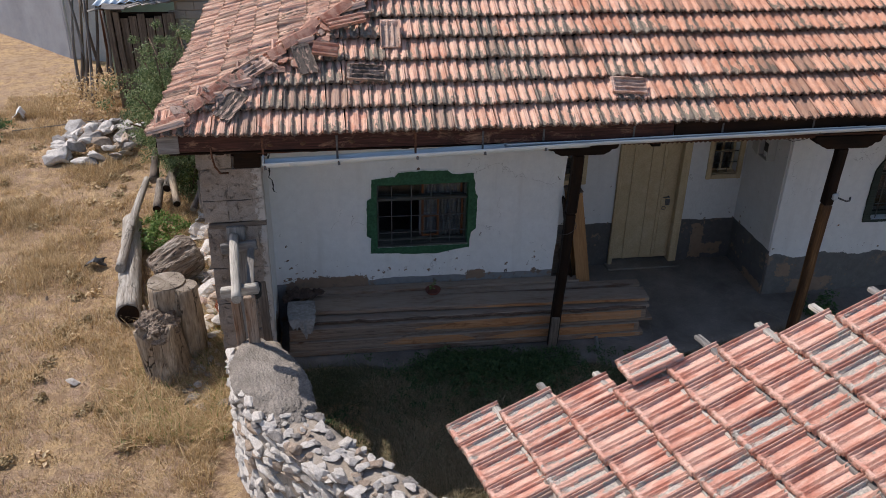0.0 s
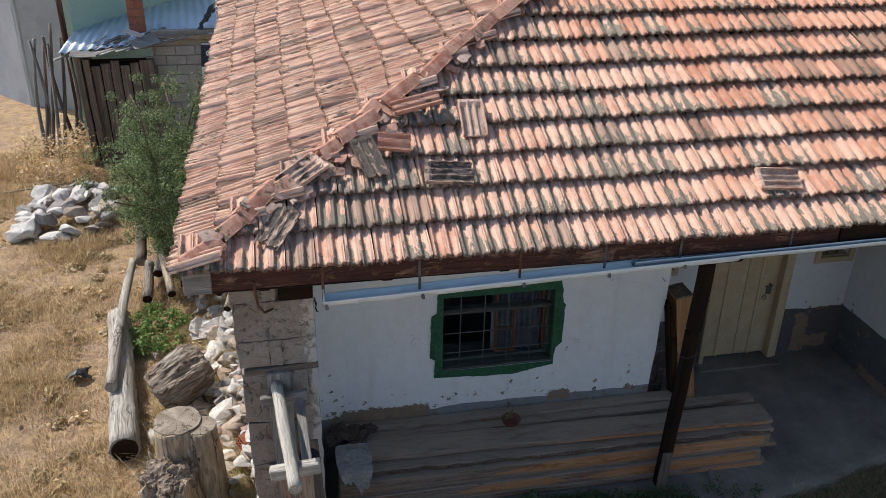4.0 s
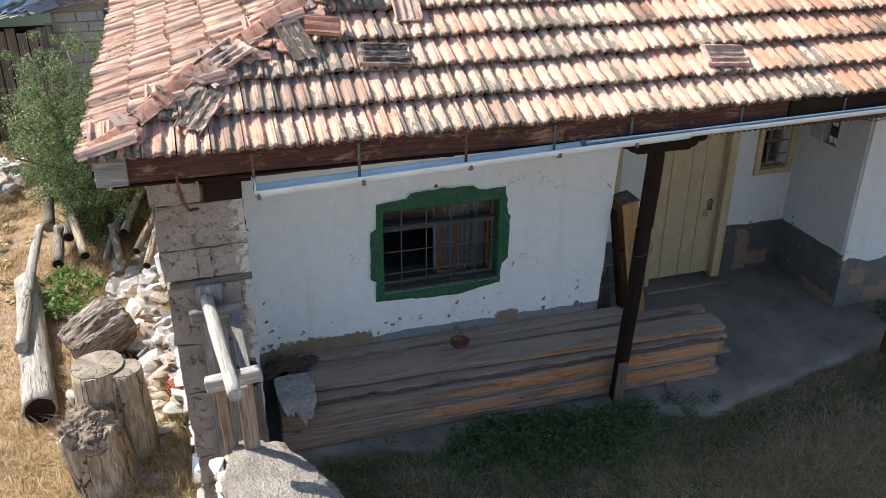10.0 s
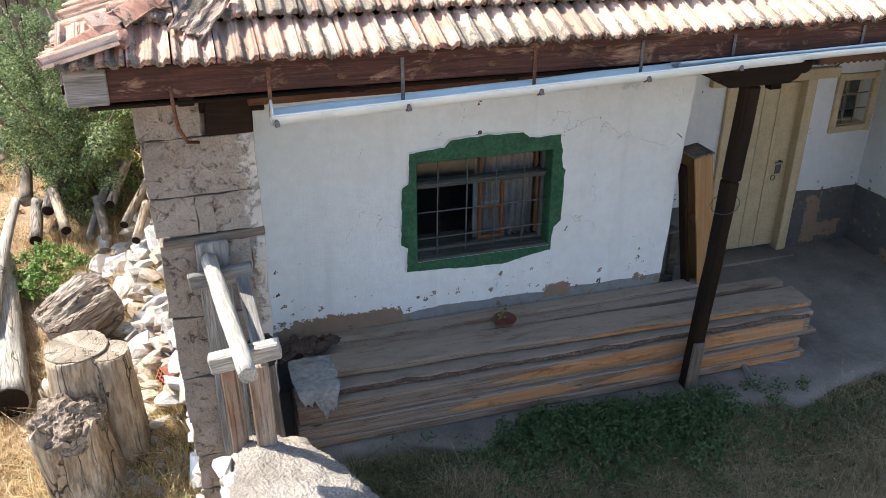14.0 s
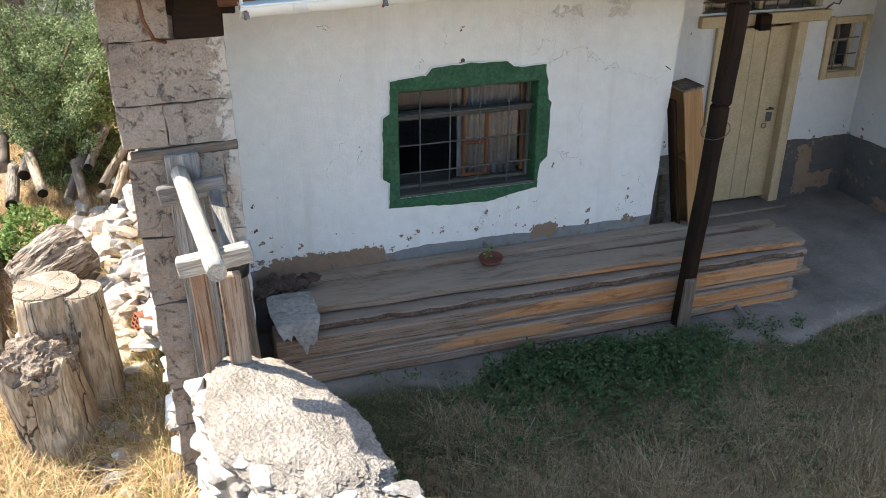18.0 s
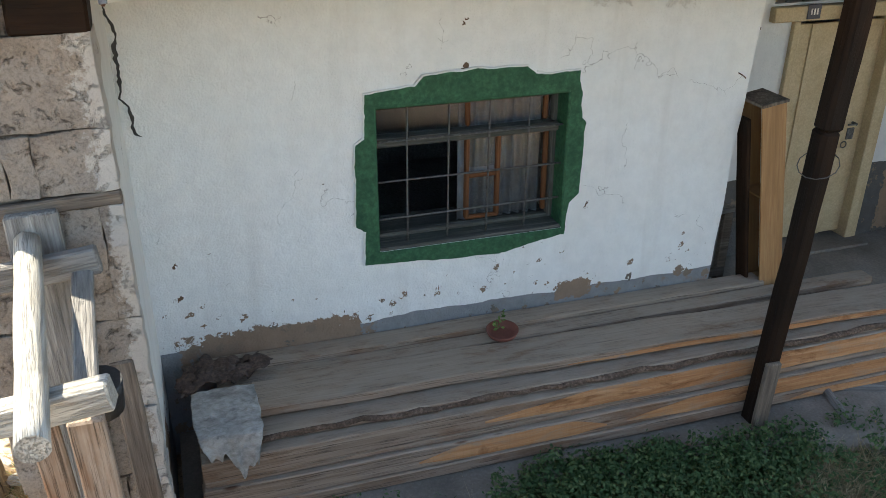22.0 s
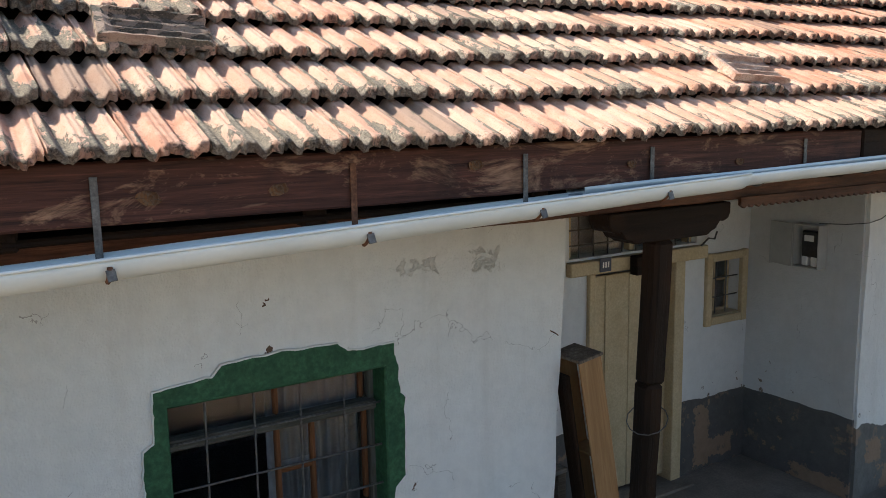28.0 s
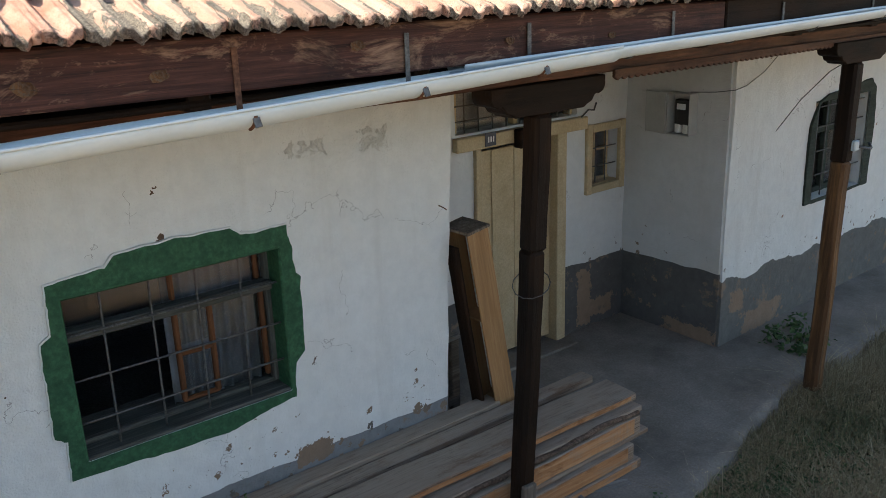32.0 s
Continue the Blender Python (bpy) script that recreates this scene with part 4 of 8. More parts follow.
pyd("crack", vs, [(2 * i, 2 * i + 1, 2 * i + 3, 2 * i + 2) for i in range(len(path) - 1)], BLACK, bpy.data.objects["wall_front"], "deep dark crack in the plaster")
wing = tagged(pyd("wall_wing", *(lambda b: ([(x, y, z) for x in (-0.60, -0.06) for y in (-0.985, -0.93) for z in (-0.55, 2.98)], [(0, 1, 3, 2), (4, 6, 7, 5), (0, 4, 5, 1), (2, 3, 7, 6), (0, 2, 6, 4), (1, 5, 7, 3)]))(0), TUFF),
              "end of the stone wing wall, big tuff blocks with open joints", "wall", kind="structure")
COURSES = ((2.74, 2.99, (0.55,)), (2.37, 2.735, ()), (2.11, 2.365, (0.40, 0.56)), (1.53, 2.05, (0.86,)), (1.06, 1.525, ()), (0.70, 1.055, (0.55,)), (0.40, 0.695, (0.35, 0.7)), (0.10, 0.395, (0.5,)), (-0.25, 0.095, (0.3, 0.65)), (-0.6, -0.255, (0.45,)))
for z0, z1, cuts in COURSES:
    xs = [0.0, *cuts, 1.0]
    for a, b in list(zip(xs, xs[1:]))[:1 if z0 == 2.74 else None]:
        edge = -0.63 - 0.026 * max(0.0, z0)
        xa, xb = edge + (-0.025 - edge) * a, edge + (-0.025 - edge) * b
        part("block", box(xb - xa - 0.002, 0.16, z1 - z0 - 0.002, 0.003, (9, 1, 8), 0.014, R.uniform(0, 50), 9.0), TUFF, wing, m=trs((xa + xb) / 2, -0.95 + R.uniform(-0.006, 0.006), (z0 + z1) / 2, 0, R.uniform(-0.5, 0.5), 0))
beam("lath", (-0.64, -1.02, 2.06), (-0.02, -1.012, 2.085), 0.05, 0.058, SHEDWOOD, wing, "weathered timber lath built into the wall", rough=0.01, seed=4)

# ---- window with green surround ----
win = thing("window_1", (1.86, 0.05, 1.15), "barred wooden window with peeling green surround, one sash open", "window", kind="structure")
OUT = [(1.21, 2.11), (1.36, 2.125), (1.50, 2.14), (1.545, 2.19), (1.85, 2.205), (2.16, 2.20), (2.21, 2.155), (2.38, 2.15), (2.49, 2.15), (2.51, 2.0), (2.52, 1.86), (2.55, 1.83), (2.545, 1.6), (2.54, 1.38), (2.475, 1.32), (2.46, 1.11), (2.30, 1.095), (2.16, 1.065), (2.03, 1.045), (1.6, 1.06), (1.18, 1.085), (1.19, 1.30), (1.14, 1.34), (1.145, 1.6), (1.15, 1.83), (1.20, 1.86), (1.215, 2.0)]


def ring(points, inner, y_out, y_in, grow=0.0, sub=8):
    """A flat band between an outline and a rectangle, folded back at its rim."""
    x0, x1, z0, z1 = inner
    cx, cz = (x0 + x1) / 2, (z0 + z1) / 2
    pts = []
    for (ax, az), (bx, bz) in zip(points, points[1:] + points[:1]):
        for i in range(sub):
            f = i / sub
            x, z = ax + (bx - ax) * f, az + (bz - az) * f
            d = 0.009 * wob((x, 0, z), 11.0) + 0.006 * wob((x, 0, z), 34.0)
            pts.append((x + d + grow * (1 if x > cx else -1), z + d + grow * (1 if z > cz else -1)))
    bm = bmesh.new()
    o = [bm.verts.new((x, y_out, z)) for x, z in pts]
    w = [bm.verts.new((x, y_out + 0.03, z)) for x, z in pts]
    i_ = []
    for x, z in pts:
        dx, dz = x - cx, z - cz
        s = min((x1 - x0) / 2 / max(abs(dx), 1e-6), (z1 - z0) / 2 / max(abs(dz), 1e-6))
        i_.append(bm.verts.new((cx + dx * s, y_out, cz + dz * s)))
    n = len(pts)
    for a in range(n):
        b = (a + 1) % n
        bm.faces.new((o[a], o[b], i_[b], i_[a]))
        bm.faces.new((w[a], w[b], o[b], o[a]))
    bmesh.ops.recalc_face_normals(bm, faces=bm.faces[:])
    return bm


part("surround", ring(OUT, (1.262, 2.443, 1.160, 2.040), -0.021, 0.0), GREEN, win, "uneven green painted band on the plaster")
part("paint_edge", ring(OUT, (1.262, 2.443, 1.160, 2.040), -0.017, 0.0, 0.007), WHITEPLASTIC, win, "thin white line round the green paint")
for nm, a, b, w, h in (("reveal", (1.262, 0.06, 1.15), (1.262, 0.06, 2.05), 0.024, 0.16), ("reveal", (2.443, 0.06, 1.15), (2.443, 0.06, 2.05), 0.024, 0.16)):
    beam(nm, a, b, w, h, GREEN, win, rough=0.003)
beam("lintel", (1.26, 0.06, 2.036), (2.445, 0.06, 2.036), 0.16, 0.024, GREEN, win, rough=0.003)
beam("window_sill", (1.255, 0.075, 1.16), (2.45, 0.075, 1.16), 0.17, 0.03, FRAME, win, "worn wooden sill", rough=0.006)
for x in (1.285, 2.42):
    beam("window_frame", (x, 0.15, 1.18), (x, 0.15, 2.02), 0.035, 0.055, FRAME, win, rough=0.003)
beam("window_frame", (1.27, 0.15, 2.0), (2.43, 0.15, 2.0), 0.06, 0.05, FRAME, win, rough=0.003)
beam("window_frame", (1.27, 0.16, 1.185), (2.43, 0.16, 1.185), 0.05, 0.03, FRAME, win, rough=0.003)
beam("transom", (1.27, 0.13, 1.79), (2.43, 0.13, 1.79), 0.09, 0.055, FRAME, win, "weathered cross bar", rough=0.004)
# dark board added so the pale plaster inside the opening doesn't show
beam("inner_sill", (1.255, 0.315, 1.163), (2.45, 0.315, 1.163), 0.30, 0.03, FRAME, win, "board added over the inner sill", rough=0.004)
# sash on the right, shut, with brown rails; left sash missing below, dull pane above
SASHES = [beam("sash", (x, 0.17, 1.22), (x, 0.17, 1.77), 0.028, 0.04, SASH, win, rough=0.002) for x in (1.87, 2.07, 2.385)]
beam("sash", (1.88, 0.17, 1.50), (2.06, 0.17, 1.50), 0.03, 0.025, SASH, win, rough=0.002)
beam("sash", (1.86, 0.17, 1.225), (2.08, 0.17, 1.225), 0.03, 0.025, SASH, win, rough=0.002)
for x in (1.87, 2.37):
    beam("sash", (x, 0.17, 1.82), (x, 0.17, 1.98), 0.026, 0.04, SASH, win, rough=0.002)
for x0, x1, z0, z1 in ((1.31, 1.85, 1.82, 1.975), (1.85, 2.35, 1.82, 1.975), (1.86, 2.05, 1.55, 1.76), (1.86, 2.05, 1.25, 1.515), (2.09, 2.37, 1.22, 1.76)):
    g = part("pane", box(x1 - x0, 0.004, z1 - z0), GLASS, SASHES[min(2, int((x0 - 1.3) / 0.35))], "dusty glass pane", trs((x0 + x1) / 2, 0.18, (z0 + z1) / 2))
    g.visible_shadow = False
cu = bmesh.new()
rows = []
for i in range(60):
    x = 1.84 + 0.54 * i / 59
    rows.append([cu.verts.new((x, 0.25 + 0.018 * math.sin(i * 0.95) + 0.006 * wob((x, 0, z), 6), z)) for z in (1.17, 1.4, 1.7, 2.02)])
for a, b in zip(rows, rows[1:]):
    for k in range(3):
        cu.faces.new((a[k], b[k], b[k + 1], a[k + 1]))
cur = part("curtain", cu, CURTAIN, None, smooth=True)
mod = cur.modifiers.new("cloth", "SOLIDIFY")
mod.thickness = 0.003
tagged(cur, "grey cotton curtain hanging behind the closed sash", "curtain")
for x in (1.46, 1.71, 1.96, 2.21):
    rod("bar", (x, 0.05, 1.17), (x + 0.006, 0.05, 2.04), 0.0065, 0.0065, IRON, win, sides=6, rough=0.1)
for z in (1.34, 1.575, 1.815):
    rod("bar", (1.255, 0.04, z), (2.45, 0.04, z + R.uniform(-0.008, 0.008)), 0.0065, 0.0065, IRON, win, sides=6, rough=0.1)

# ---- door, transom light and small windows ----
door = thing("door_1", (5.25, 1.0, 0.18), "closed cream painted plank door with worn frame and threshold", "door", kind="structure")
for i in range(4):
    x0 = 4.80 + 0.222 * i
    leaf = part("board", box(0.219, 0.035, 1.84, 0.006, (0, 0, 6), 0.002, i), CREAM, door, m=trs(x0 + 0.11, 1.075, 1.14))
for x in (5.0, 5.44):
    part("batten", box(0.045, 0.012, 1.84, 0.004), CREAM, door, m=trs(x, 1.051, 1.14))
for x, w in ((4.77, 0.06), (5.71, 0.075)):
    part("jamb", box(w, 0.20, 1.98, 0.006, (0, 0, 5), 0.003, x), CREAM, door, m=trs(x, 1.06, 1.13))
part("jamb", box(0.07, 0.03, 1.98, 0.005), CREAM, door, m=trs(5.755, 0.978, 1.13))
part("lintel", box(1.50, 0.10, 0.11, 0.008, (5, 0, 0), 0.003), CREAM, door, m=trs(5.28, 0.985, 2.165))
part("threshold", box(1.10, 0.34, 0.13, 0.012, (4, 0, 0), 0.006), CONCRETE, door, "worn concrete threshold", trs(5.25, 0.97, 0.12))
rod("door_handle", (5.56, 1.04, 1.22), (5.56, 0.99, 1.22), 0.012, 0.012, IRON, leaf, sides=8, rings=2, rough=0)
rod("door_handle", (5.565, 0.99, 1.22), (5.47, 0.985, 1.225), 0.009, 0.008, IRON, leaf, sides=8, rings=2, rough=0)
wire("ring_pull", [(5.52 + 0.028 * math.cos(a * 0.52), 1.045, 1.03 + 0.028 * math.sin(a * 0.52)) for a in range(13)], 0.005, IRON, leaf)
part("lock_plate", box(0.07, 0.012, 0.10, 0.003), IRON, leaf, m=trs(5.57, 1.053, 1.12))
# light above the door
tr = thing("window_2", (5.25, 1.1, 2.24), "dark barred fanlight over the cream door", "window", kind="structure")
for x in (4.60, 5.26, 5.92):
    part("window_frame", box(0.05, 0.07, 0.48, 0.004), CREAM, tr, m=trs(x, 1.09, 2.48))
part("pane", box(1.36, 0.005, 0.46), GLASS, tr, m=trs(5.26, 1.12, 2.48))
for i in range(9):
    rod("bar", (4.68 + 0.15 * i, 1.03, 2.24), (4.68 + 0.15 * i, 1.03, 2.72), 0.006, 0.006, IRON, tr, sides=6, rings=2, rough=0)
for z in (2.34, 2.46, 2.58):
    rod("bar", (4.56, 1.02, z), (5.95, 1.02, z), 0.006, 0.006, IRON, tr, sides=6, rings=2, rough=0)


def little_window(name, x0, x1, z0, z1, y):
    w = thing(name, ((x0 + x1) / 2, y, z0), "small barred window with cream painted frame", "window", kind="structure")
    cx, cz = (x0 + x1) / 2, (z0 + z1) / 2
    for x in (x0 - 0.025, x1 + 0.025):
        part("window_frame", box(0.07, 0.05, z1 - z0 + 0.14, 0.006), CREAM, w, m=trs(x, y - 0.01, cz))
    for z in (z0 - 0.03, z1 + 0.03):
        part("window_frame", box(x1 - x0 - 0.02, 0.046, 0.07, 0.006), CREAM, w, m=trs(cx, y - 0.012, z))
    part("reveal", box(x1 - x0, 0.10, 0.012), CREAM, w, m=trs(cx, y + 0.06, z0 + 0.007))
    for x in (x0 + 0.03, cx, x1 - 0.03):
        part("sash", box(0.03, 0.03, z1 - z0, 0.003), CREAM, w, m=trs(x, y + 0.13, cz))
    for z in (z0 + 0.02, cz + 0.05, z1 - 0.02):
        part("sash", box(x1 - x0, 0.026, 0.03, 0.003), CREAM, w, m=trs(cx, y + 0.13, z))
    part("pane", box(x1 - x0, 0.004, z1 - z0), GLASS, w, m=trs(cx, y + 0.15, cz))
    for i in (1, 2):
        x = x0 + (x1 - x0) * i / 3
        rod("bar", (x, y + 0.045, z0), (x, y + 0.045, z1), 0.006, 0.006, IRON, w, sides=6, rings=2, rough=0)
        z = z0 + (z1 - z0) * i / 3
        rod("bar", (x0, y + 0.037, z), (x1, y + 0.037, z), 0.006, 0.006, IRON, w, sides=6, rings=2, rough=0)


little_window("window_3", 6.12, 6.52, 1.56, 2.06, 1.0)
little_window("window_4", 3.75, 4.22, 1.56, 2.06, 1.0)

# window in the far wall
w5 = thing("window_5", (8.45, 0.0, 1.28), "barred dark wooden window in the far wall", "window", kind="structure")
OUT5 = [(7.90, 2.02), (7.96, 2.12), (8.05, 2.22), (8.18, 2.27), (8.5, 2.29), (8.98, 2.34), (9.08, 2.25), (9.12, 1.9), (9.10, 1.26), (8.5, 1.25), (7.89, 1.245), (7.88, 1.7)]
part("surround", ring(OUT5, (7.985, 8.952, 1.285, 2.215), -0.121, 0.0), SHEDGREEN, w5, "dark weathered surround")
for x in (8.01, 8.46, 8.93):
    part("window_frame", box(0.06, 0.06, 0.94, 0.004), SHEDGREEN, w5, m=trs(x, 0.05, 1.75))
for z in (1.31, 1.90, 2.19):
    part("window_frame", box(1.0, 0.055, 0.055, 0.004), SHEDGREEN, w5, m=trs(8.45, 0.05, z))
part("pane", box(0.97, 0.005, 0.93), GLASS, w5, m=trs(8.47, 0.07, 1.75))
for i in range(5):
    rod("bar", (8.10 + 0.17 * i, -0.06, 1.28), (8.10 + 0.17 * i, -0.06, 2.22), 0.007, 0.007, IRON, w5, sides=6, rings=2, rough=0)
for z in (1.5, 1.73, 1.96, 2.15):
    rod("bar", (7.985, -0.07, z), (8.955, -0.07, z), 0.007, 0.007, IRON, w5, sides=6, rings=2, rough=0)

# ---- roof ----
PITCH, SIDE = math.atan(0.53), math.atan(0.424)


def plane(o, u, across):
    u, a = Vector(u).normalized(), Vector(across).normalized()
    n = a.cross(u)
    m = Matrix((a, u, n)).transposed().to_4x4()
    m.translation = o
    return m


FRONT = plane((0, -1.50, 3.235), (0, 1, 0.53), (1, 0, 0))
LEFT = plane((-1.03, 0, 3.235), (1, 0, 0.424), (0, -1, 0))
NEAR = plane((0.075, -0.02, 2.25), (0.97, 0.243, 0.43), (0.243, -0.97, 0))


# ribs of the flat interlocking tiles: place across, half width, height
RIBS = {1: ((0.02, 0.045, 0.044), (0.125, 0.030, 0.022), (0.30, 0.035, 0.026), (0.43, 0.05, 0.042), (0.57, 0.035, 0.026), (0.76, 0.035, 0.022), (0.95, 0.05, 0.048)),
        2: ((0.025, 0.040, 0.040), (0.11, 0.030, 0.026), (0.43, 0.045, 0.020), (0.55, 0.045, 0.020), (0.86, 0.030, 0.030), (0.95, 0.045, 0.048))}


def tile_mesh(name, w, seed, rolls=2, high=0.029, length=0.40, worn=0.012, flat=0, u0=0.0, u1=1.0, lip=0.0):
    """One interlocking clay tile: x across, y up the slope from its lower edge, z outwards."""
    r = random.Random(seed)
    n = (44, 60, 40)[flat]
    us = [u0 + (u1 - u0) * i / n for i in range(n + 1)]

    def h(u):
        if flat:
            return sum(min(1, 1.6 * max(0, 1 - abs(u - c) / w_)) * z_ for c, w_, z_ in RIBS[flat])
        d = abs((u * rolls) % 1.0 - 0.5)
        c = max(0.0, min(1.0, (d - 0.09) / 0.19))
        step = 0.006 * max(0, 1 - abs(d - 0.40) / 0.035) + 0.004 * max(0, 1 - abs(d - 0.10) / 0.03)
        return high * (0.10 * (d / 0.5) + 0.90 * c) - step

    thick = 0.016 if flat else 0.021
    ys = (0.0, 0.010, 0.030, 0.044, 0.14, length) if lip else (0.0, 0.010, 0.14, length)
    verts, faces = [], []
    ph = r.uniform(0, 9)
    for j, y in enumerate(ys):
        for i, u in enumerate(us):
            fr = worn * (1.6 * wob((u * 7, ph, 0), 2.0, seed) + 0.5 * wob((u * 21, ph, 3), 2.0, seed) - 0.1) if j < 2 else 0.0
            z = max(h(u), lip if 1 <= j <= 2 and lip else 0.0) * (0.86 if j == 0 else 1.0) + thick
            verts.append((u * w, y + max(fr, -worn), z + 0.002 * wob((u * 3, y * 9, ph), 1.0)))
    m = len(us)
    for j in range(len(ys) - 1):
        for i in range(n):
            a = j * m + i
            faces.append((a, a + 1, a + 1 + m, a + m))
    base = len(verts)
    for i, u in enumerate(us):
        verts.append((u * w, verts[i][1] + 0.004, h(u) * 0.6 - 0.003))
    for i in range(n):
        faces.append((base + i, base + i + 1, i + 1, i))
    for i in (0, n):
        col = [base + i] + [j * m + i for j in range(len(ys))]
        k = len(verts)
        low = h(us[i]) * 0.6 - 0.004
        verts.append((us[i] * w, length, low))
        verts.append((us[i] * w, 0.02, low))
        f = [k + 1, base + i] + [j * m + i for j in range(len(ys))] + [k]
        faces.append(tuple(f if i == n else f[::-1]))
    me = bpy.data.meshes.new(name)
    me.from_pydata(verts, [], faces)
    me.update()
    uvl = me.uv_layers.new(name="UVMap")
    uvl.data.foreach_set("uv", [c for l in me.loops for c in (verts[l.vertex_index][0] / w, verts[l.vertex_index][1] / length)])
    sm = [len(p.vertices) == 4 for p in me.polygons]
    me.polygons.foreach_set("use_smooth", sm)
    return me


TW, TL = 0.222, 0.345


def with_mat(me, material):
    me.materials.append(material)
    return me


TILES = [with_mat(tile_mesh("roof_tile", TW * 0.965, i, worn=0.012 + 0.006 * (i % 3)), CLAY) for i in range(8)]
TILES_R = [with_mat(tile_mesh("roof_tile", TW * 0.965, 80 + i, worn=0.012 + 0.006 * (i % 3)), CLAY_RIGHT) for i in range(6)]
HALF = [with_mat(tile_mesh("roof_tile", TW * 0.985, 20 + i, u0=0.5), CLAY) for i in range(2)]
TILES_L = [with_mat(tile_mesh("roof_tile", TW * 0.955, 40 + i, flat=1, worn=0.022), CLAY_SIDE) for i in range(6)]
TILES_N = [with_mat(tile_mesh("roof_tile", 0.224, 60 + i, flat=2, worn=0.006, length=0.41, lip=0.024), CLAY_NEW) for i in range(5)]


def hip_x(y):
    return -1.02 + 1.25 * (y + 1.5)


def lay(frame_m, a, s, r, lift=0.057, loose=1.0, lean=0.0):
    """The pose of a tile on a roof plane: a across, s up the slope; its lower edge lies on the course below."""
    tilt = math.degrees(math.atan(lift / 0.40))
    return frame_m @ Matrix.Translation((a, s + r.uniform(-0.010, 0.010), lift + r.uniform(-0.003, 0.006))) @ \
        Euler((radians(-tilt + loose * r.uniform(-0.6, 0.6)), radians(lean + loose * r.uniform(-1.4, 1.4)), radians(loose * r.uniform(-1.2, 1.2)))).to_matrix().to_4x4()


def join_tiles(name, items, material, parent):
    """Many tiles as one mesh."""
    vs, fs, uv = [], [], []
    for me, m in items:
        base = len(vs)
        vs += [tuple(m @ v.co) for v in me.vertices]
        fs += [tuple(base + i for i in p.vertices) for p in me.polygons]
        buf = [0.0] * (2 * len(me.loops))
        me.uv_layers[0].data.foreach_get("uv", buf)
        uv += buf
    ob = pyd(name, vs, fs, material, parent, smooth=True)
    ob.data.uv_layers.new(name="UVMap").data.foreach_set("uv", uv)
    return tagged(ob, kind="stuff")


def sag(x, s):
    return -0.020 * math.sin(max(0, min(1, (x + 1) / 8)) * math.pi) + 0.016 * wob((x, s, 0), 0.5, 4)


# boards under the tiles
def deck(name, pts, label):
    n = len(pts)
    a = [Vector(p) for p in pts]
    low = [p + Vector((0, 0, -0.05)) for p in a]
    faces = [tuple(range(n)), tuple(range(2 * n - 1, n - 1, -1))] + [(i, i + n, (i + 1) % n + n, (i + 1) % n) for i in range(n)]
    return tagged(pyd(name, a + low, faces, BLACKWOOD), label, "roof", kind="structure")


YR, XR = 4.5, 6.48
ZR = 3.235 + 0.53 * 6.0 - 0.03
deck_f = deck("roof_front", [(-0.93, -1.40, 3.247), (13.5, -1.40, 3.247), (13.5, YR, ZR), (XR, YR, ZR)], "front slope of weathered red clay tiles over dark boards")
deck_l = deck("roof_side", [(-1.0, 10.5, 3.205), (-1.0, -1.44, 3.205), (XR, YR, ZR)], "hipped side slope of bleached clay tiles over dark boards")
deck("roof_rear", [(13.5, 10.5, 3.205), (-1.0, 10.5, 3.205), (XR, YR, ZR), (13.5, YR, ZR)], "rear slope of the tiled roof")

rt = random.Random(5)
extra = []
count = 0
for i in range(0, 13):
    s = i * TL
    y = -1.5 + s * math.cos(PITCH)
    shift = (i % 2) * 0.5 * TW * 0.35
    for j in range(-5, 64):
        a = j * TW + shift
        left = hip_x(y)
        if a + TW * 0.5 < left - 0.03:
            continue
        m = lay(Matrix.Translation((0, 0, sag(a, s))) @ FRONT, a, s, rt, 0.068)
        me = TILES_R[rt.randrange(6)] if rt.random() < (a - 2.6) / 2.4 + 0.12 * (i - 3) else TILES[rt.randrange(len(TILES))]
        if a < left - 0.05:
            me = HALF[rt.randrange(2)]
        if i <= 7 and a < 5.6 and not (i > 5 and a > 4.4):
            link_mesh("roof_tile", me, None, deck_f, "", m)
            count += 1
        elif a < 13:
            extra.append((me, m))
join_tiles("roof_tiles", extra, CLAY_J, deck_f)

extra = []
for i in range(0, 18):
    s = i * TL
    x = -1.03 + s * math.cos(SIDE)
    y_hip = -1.5 + (x + 1.02) / 1.25
    for j in range(-48, 9):
        a = j * TW * 0.985 + (i % 3) * 0.05 + 0.03 * wob((i, 0, 0), 1.3)
        y = -a - TW * 0.5
        if y < y_hip + 0.08 or y > 10.4:
            continue
        m = lay(Matrix.Translation((0, 0, 0.025 * wob((x, y, 0), 0.7))) @ LEFT, a + 0.012 * wob((x, y, 0), 2.0), s + 0.05 * wob((0, y, i * 3), 0.8) + 0.012 * rt.uniform(-1, 1), rt, 0.056 + (0.035 if rt.random() < 0.05 else 0.0) + rt.uniform(-0.004, 0.006), 2.4, -5.5)
        me = TILES_L[rt.randrange(6)]
        if y < 7.2 and i < 8:
            link_mesh("roof_tile", me, None, deck_l, "", m)
        else:
            extra.append((me, m))
join_tiles("roof_tiles", extra, CLAY_SIDE_J, deck_l)


